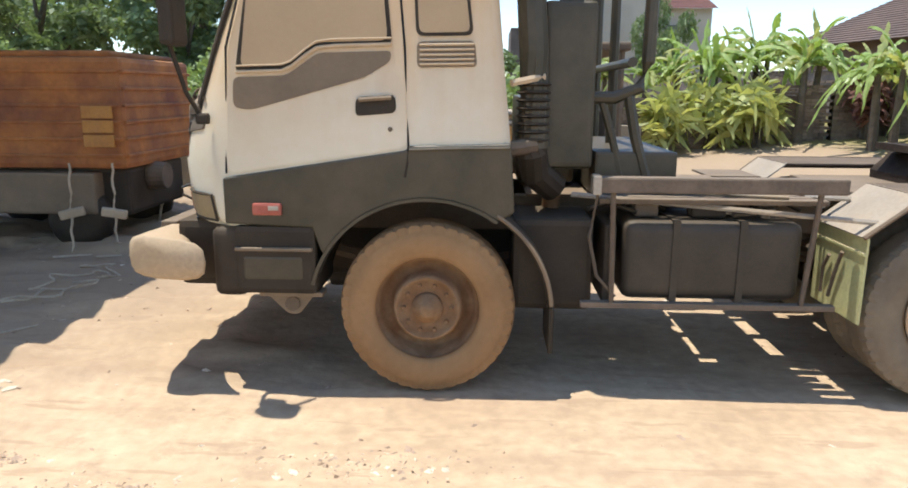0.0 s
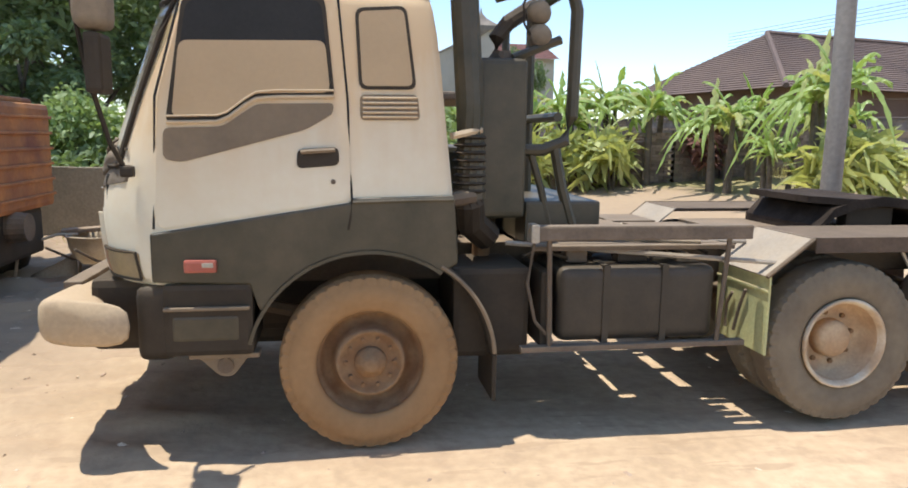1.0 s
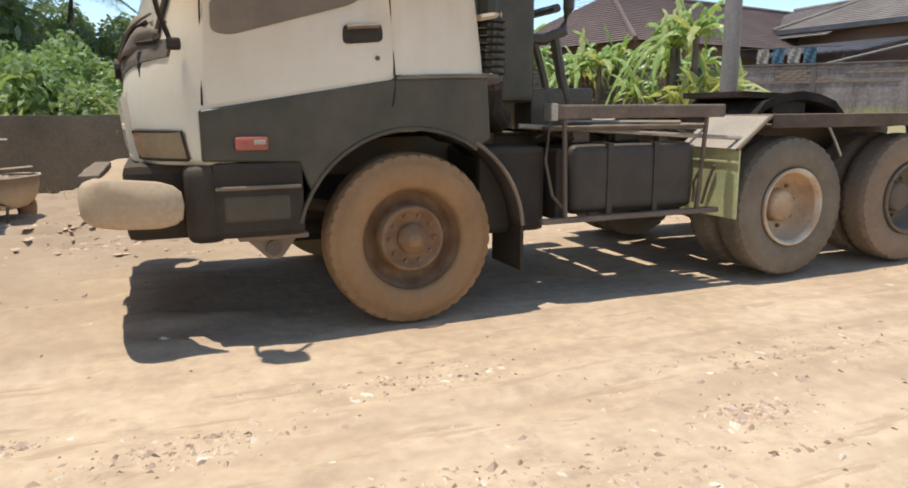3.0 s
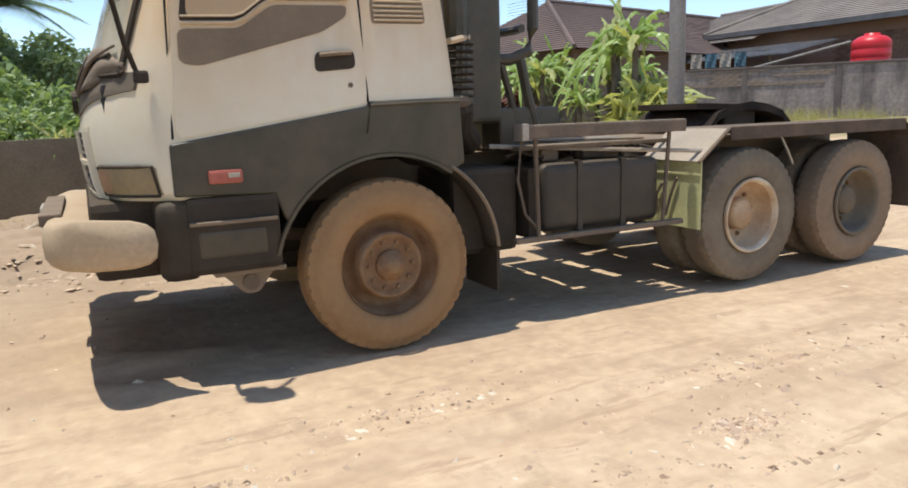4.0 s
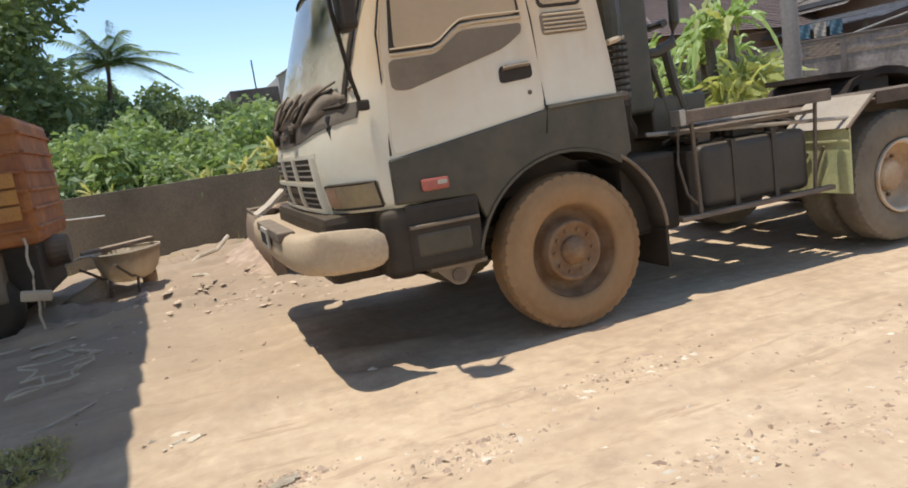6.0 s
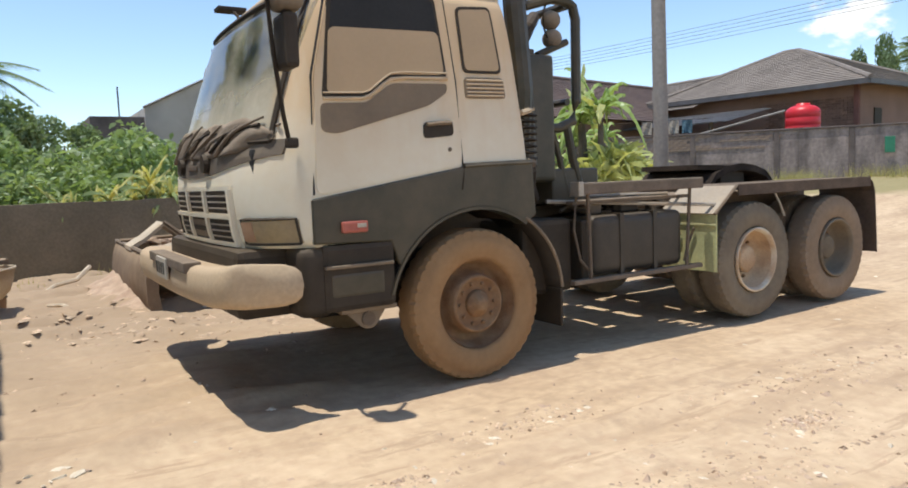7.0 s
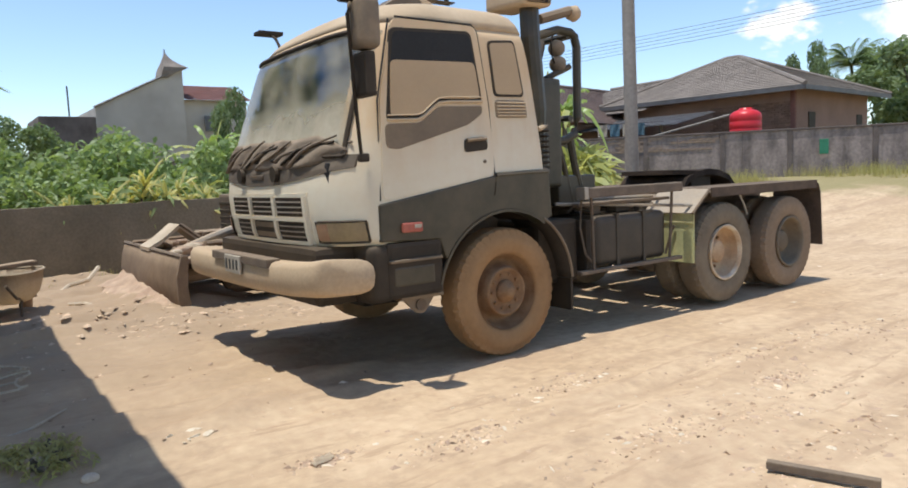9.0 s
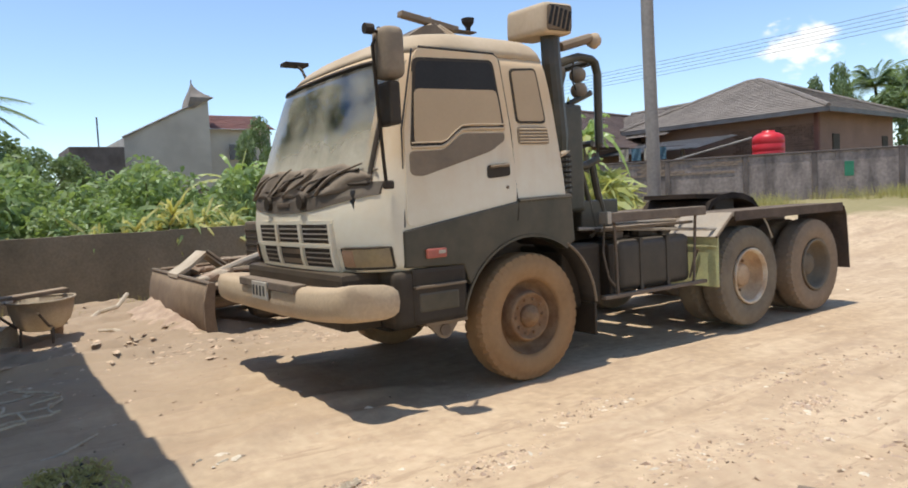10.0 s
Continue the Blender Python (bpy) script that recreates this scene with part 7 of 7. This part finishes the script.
for k, (x, y) in enumerate(((-3.38, 1.75), (-3.46, 2.1), (-3.42, 2.5))):
    pts = [(x + 0.20 * math.sin(0.31 * i + 1.9 * k) + 0.10 * math.sin(0.83 * i * (1 + 0.2 * k)), y + 0.30 * math.cos(0.23 * i + 2.6 * k) + 0.07 * math.sin(0.7 * i + k), 0.02 + ground_z(x, y) + 0.02 * math.sin(0.9 * i + k) ** 2) for i in range(22)]
    tagged(part("rope", tube(pts, 0.010, 5), M_ROPE), "sandy rope lying tangled on the ground", "rope", "ropes")
tagged(part("branch", tube([(-2.45, 6.5, 0.03), (-2.2, 6.75, 0.16), (-1.95, 6.8, 0.2), (-1.75, 7.1, 0.34)], 0.03, 6), M_ROPE), "pale bent branch lying by the blade", "branch")
tagged(part("branch", tube([(-2.35, 5.9, 0.02), (-2.2, 5.6, 0.05), (-2.1, 5.2, 0.03)], 0.025, 6), M_ROPE), "short pale stick on the soil", "branch")
tagged(part("twig", tube([(-3.5, 0.62, 0.015), (-3.3, 0.72, 0.02), (-3.1, 0.98, 0.014), (-2.92, 1.16, 0.02)], 0.012, 6, 0.006), M_ROPE), "long dry twig lying in the shade", "branch")
bm = bmesh.new()
add_box(bm, 0, 0.47, -0.022, 0.022, 0, 0.04, 0.006, pose(-0.585, -2.52, 0.02, 0, 0, -70))
tagged(part("timber_batten", bm, M_BEAM), "brown timber batten lying on the sand", "timber")
for k, (x, y, s) in enumerate(((-3.32, 0.05, 0.08), (-3.42, 0.35, 0.06), (-3.15, -0.35, 0.04))):
    bm = bmesh.new()
    t = bmesh.ops.create_icosphere(bm, subdivisions=3, radius=s)
    for v in bm.verts:
        v.co = v.co * (1 + 0.3 * noise.noise(v.co * 9 + Vector((k, 0, 0)))) * Vector((1.2, 1, 0.65)).length / 1.7
        v.co = Vector((v.co.x * 1.2 + x, v.co.y + y, v.co.z * 0.65 + s * 0.3))
    tagged(part("stone", bm, M_ROCK, None, "", True), "rounded pale stone in the shade", "stone", "stones")


def scatter(name, n, area, size, material, flat, label, clusters=()):
    v, f = [], []
    for k in range(n):
        if clusters and random.random() < 0.75:
            cx, cy, sx, sy = random.choice(clusters)
            x, y = random.gauss(cx, sx), random.gauss(cy, sy)
        else:
            x, y = random.uniform(area[0], area[1]), random.uniform(area[2], area[3])
        s = size * random.uniform(0.4, 1.5) ** 1.5
        a, z = random.uniform(0, 6.28), ground_z(x, y)
        o = len(v)
        thin, tip = random.uniform(0.22, 0.9), random.uniform(0, 1)
        ca, sa = math.cos(a), math.sin(a)
        for q in range(5):
            t = q * 1.2566 + random.uniform(-0.45, 0.45)
            rr = s * random.uniform(0.6, 1.3)
            px, py = rr * math.cos(t), rr * math.sin(t) * thin
            v.append((x + px * ca - py * sa, y + px * sa + py * ca, z - 0.004 + s * 0.5 * flat * tip * max(0.0, math.cos(t))))
        v.append((x + s * random.uniform(-0.3, 0.3), y + s * random.uniform(-0.3, 0.3), z + s * flat * random.uniform(0.3, 1.2)))
        f += [(o + q, o + (q + 1) % 5, o + 5) for q in range(5)]
    tagged(raw(name, v, f, material), label, "debris", kind="stuff")


random.seed(21)
CL = [(-0.25, -0.85, 0.30, 0.10), (-1.35, -1.2, 0.22, 0.07), (0.3, -2.0, 0.5, 0.18), (0.95, -1.75, 0.12, 0.06), (-2.1, -0.9, 0.10, 0.04), (1.6, -1.3, 0.6, 0.15), (-0.6, -1.9, 0.4, 0.12), (2.6, -1.6, 0.6, 0.2), (-0.2, -2.6, 0.5, 0.12)]
scatter("gravel", 1000, (-5, 8, -4, 8), 0.011, M_GRIT, 0.35, "scattered pale gravel and grit on the sand", CL)
scatter("coarse_stones", 40, (-4, 9, -3.5, 7.5), 0.024, M_ROCK, 0.3, "loose stones on the sand", CL)
scatter("leaf_litter", 2600, (-5, 8, -4, 8), 0.016, M_LITTER, 0.4, "dry leaf litter and wood chips", CL)
scatter("crust_clods", 300, (-4, 8, -3.6, 3), 0.026, M_SOIL, 0.4, "flat clods of dried soil broken from the crust", CL)
scatter("wood_chips", 170, (-4, 8, -3.6, 3), 0.028, M_PAPER, 0.22, "pale dry chips and straw on the ground", CL)
scatter("dark_crumbs", 420, (-4.5, 8, -3.6, 8), 0.014, M_CRUMB, 0.6, "dark crumbs of soil on the sand", CL + [(-1.2, 2.4, 0.5, 0.4), (-2.6, 1.2, 0.5, 0.8), (1.6, -2.4, 0.8, 0.3)])
scatter("paper_scraps", 34, (-3.4, 3, -3.2, 5), 0.03, M_PAPER, 0.3, "pale torn scraps on the ground", [(-2.14, -0.94, 0.05, 0.03), (-2.6, -0.15, 0.05, 0.03), (-1.1, -0.85, 0.3, 0.1), (0.9, -1.7, 0.3, 0.15)])
scatter("soil_clods", 700, (-4, 5, 2.6, 8.3), 0.04, M_LITTER, 0.3, "crumbled soil clods along the yard edge", [(-1.0, 3.3, 1.5, 0.25), (-2, 4.2, 0.8, 0.6)])


bm = bmesh.new()
g = [[bm.verts.new((-2.2 + 0.028 * i, -0.98 + 0.02 * j + 0.006 * i, ground_z(-2.13, -0.94) + 0.012 + 0.02 * abs(noise.noise((i * 0.8, j * 0.9, 3))))) for i in range(6)] for j in range(5)]
for j in range(4):
    for i in range(5):
        if (i, j) not in ((0, 3), (4, 0), (5, 0)):
            bm.faces.new((g[j][i], g[j][i + 1], g[j + 1][i + 1], g[j + 1][i]))
bmesh.ops.solidify(bm, geom=bm.faces[:], thickness=0.002)
tagged(part("torn_paper", bm, M_PAPER), "torn pale paper lying on the sand", "paper")


def grass(name, spots, per, h, material, label):
    v, f = [], []
    for x0, y0, r in spots:
        for k in range(per):
            a, q = random.uniform(0, 6.28), r * math.sqrt(random.random())
            x, y = x0 + q * math.cos(a), y0 + q * math.sin(a)
            z, hh, t = ground_z(x, y), h * random.uniform(0.4, 1.2), random.uniform(0, 6.28)
            o = len(v)
            v += [(x - 0.006 * math.sin(t), y + 0.006 * math.cos(t), z - 0.01), (x + 0.006 * math.sin(t), y - 0.006 * math.cos(t), z - 0.01), (x + 0.4 * hh * math.cos(t), y + 0.4 * hh * math.sin(t), z + hh)]
            f.append((o, o + 1, o + 2))
    tagged(raw(name, v, f, material), label, "grass", kind="stuff")


spots = []
for k in range(90):
    u, w = random.uniform(-14, 12), random.uniform(-2.9, -0.1)
    p = loc(u, w, 0)
    spots.append((p[0], p[1], 0.5))
grass("dry_grass_strip", spots, 130, 0.38, M_DRYGRASS, "dry yellowing grass along the boundary wall")
grass("grass_tufts", [(-2.8, 7.6, 0.6), (-1.2, 8.2, 0.5), (-4.2, 8.2, 0.7)], 90, 0.12, M_DRYGRASS, "thin grass tufts in the yard")

wd = shrub("weed_clump", 0.24, 0.085, 1300, 0.014, M_DRYGRASS, "low yellow-green weed clump in the shade", 13, 2.6)
wd.location = (-3.34, 0.02, ground_z(-3.34, 0.02) - 0.01)

# bricks that show at the top of the boundary wall
bme = bpy.data.meshes.new("brick")
bm = bmesh.new()
add_box(bm, -0.11, 0.11, -0.02, 0.02, -0.034, 0.034, 0)
bm.to_mesh(bme)
bm.free()
bme.materials.append(M_WALLBRICK)
cnt = 0
for r in range(6):
    for k in range(64):
        u = -11.5 + 0.235 * k + 0.117 * (r % 2)
        if noise.noise((u * 0.6, r * 0.5, 3)) > 0.02 and cnt < 280:
            o = new("brick", bme)
            o.parent = wall
            o.matrix_basis = wall_m(u, 0.0, 2.35 - 0.078 * r)
            cnt += 1
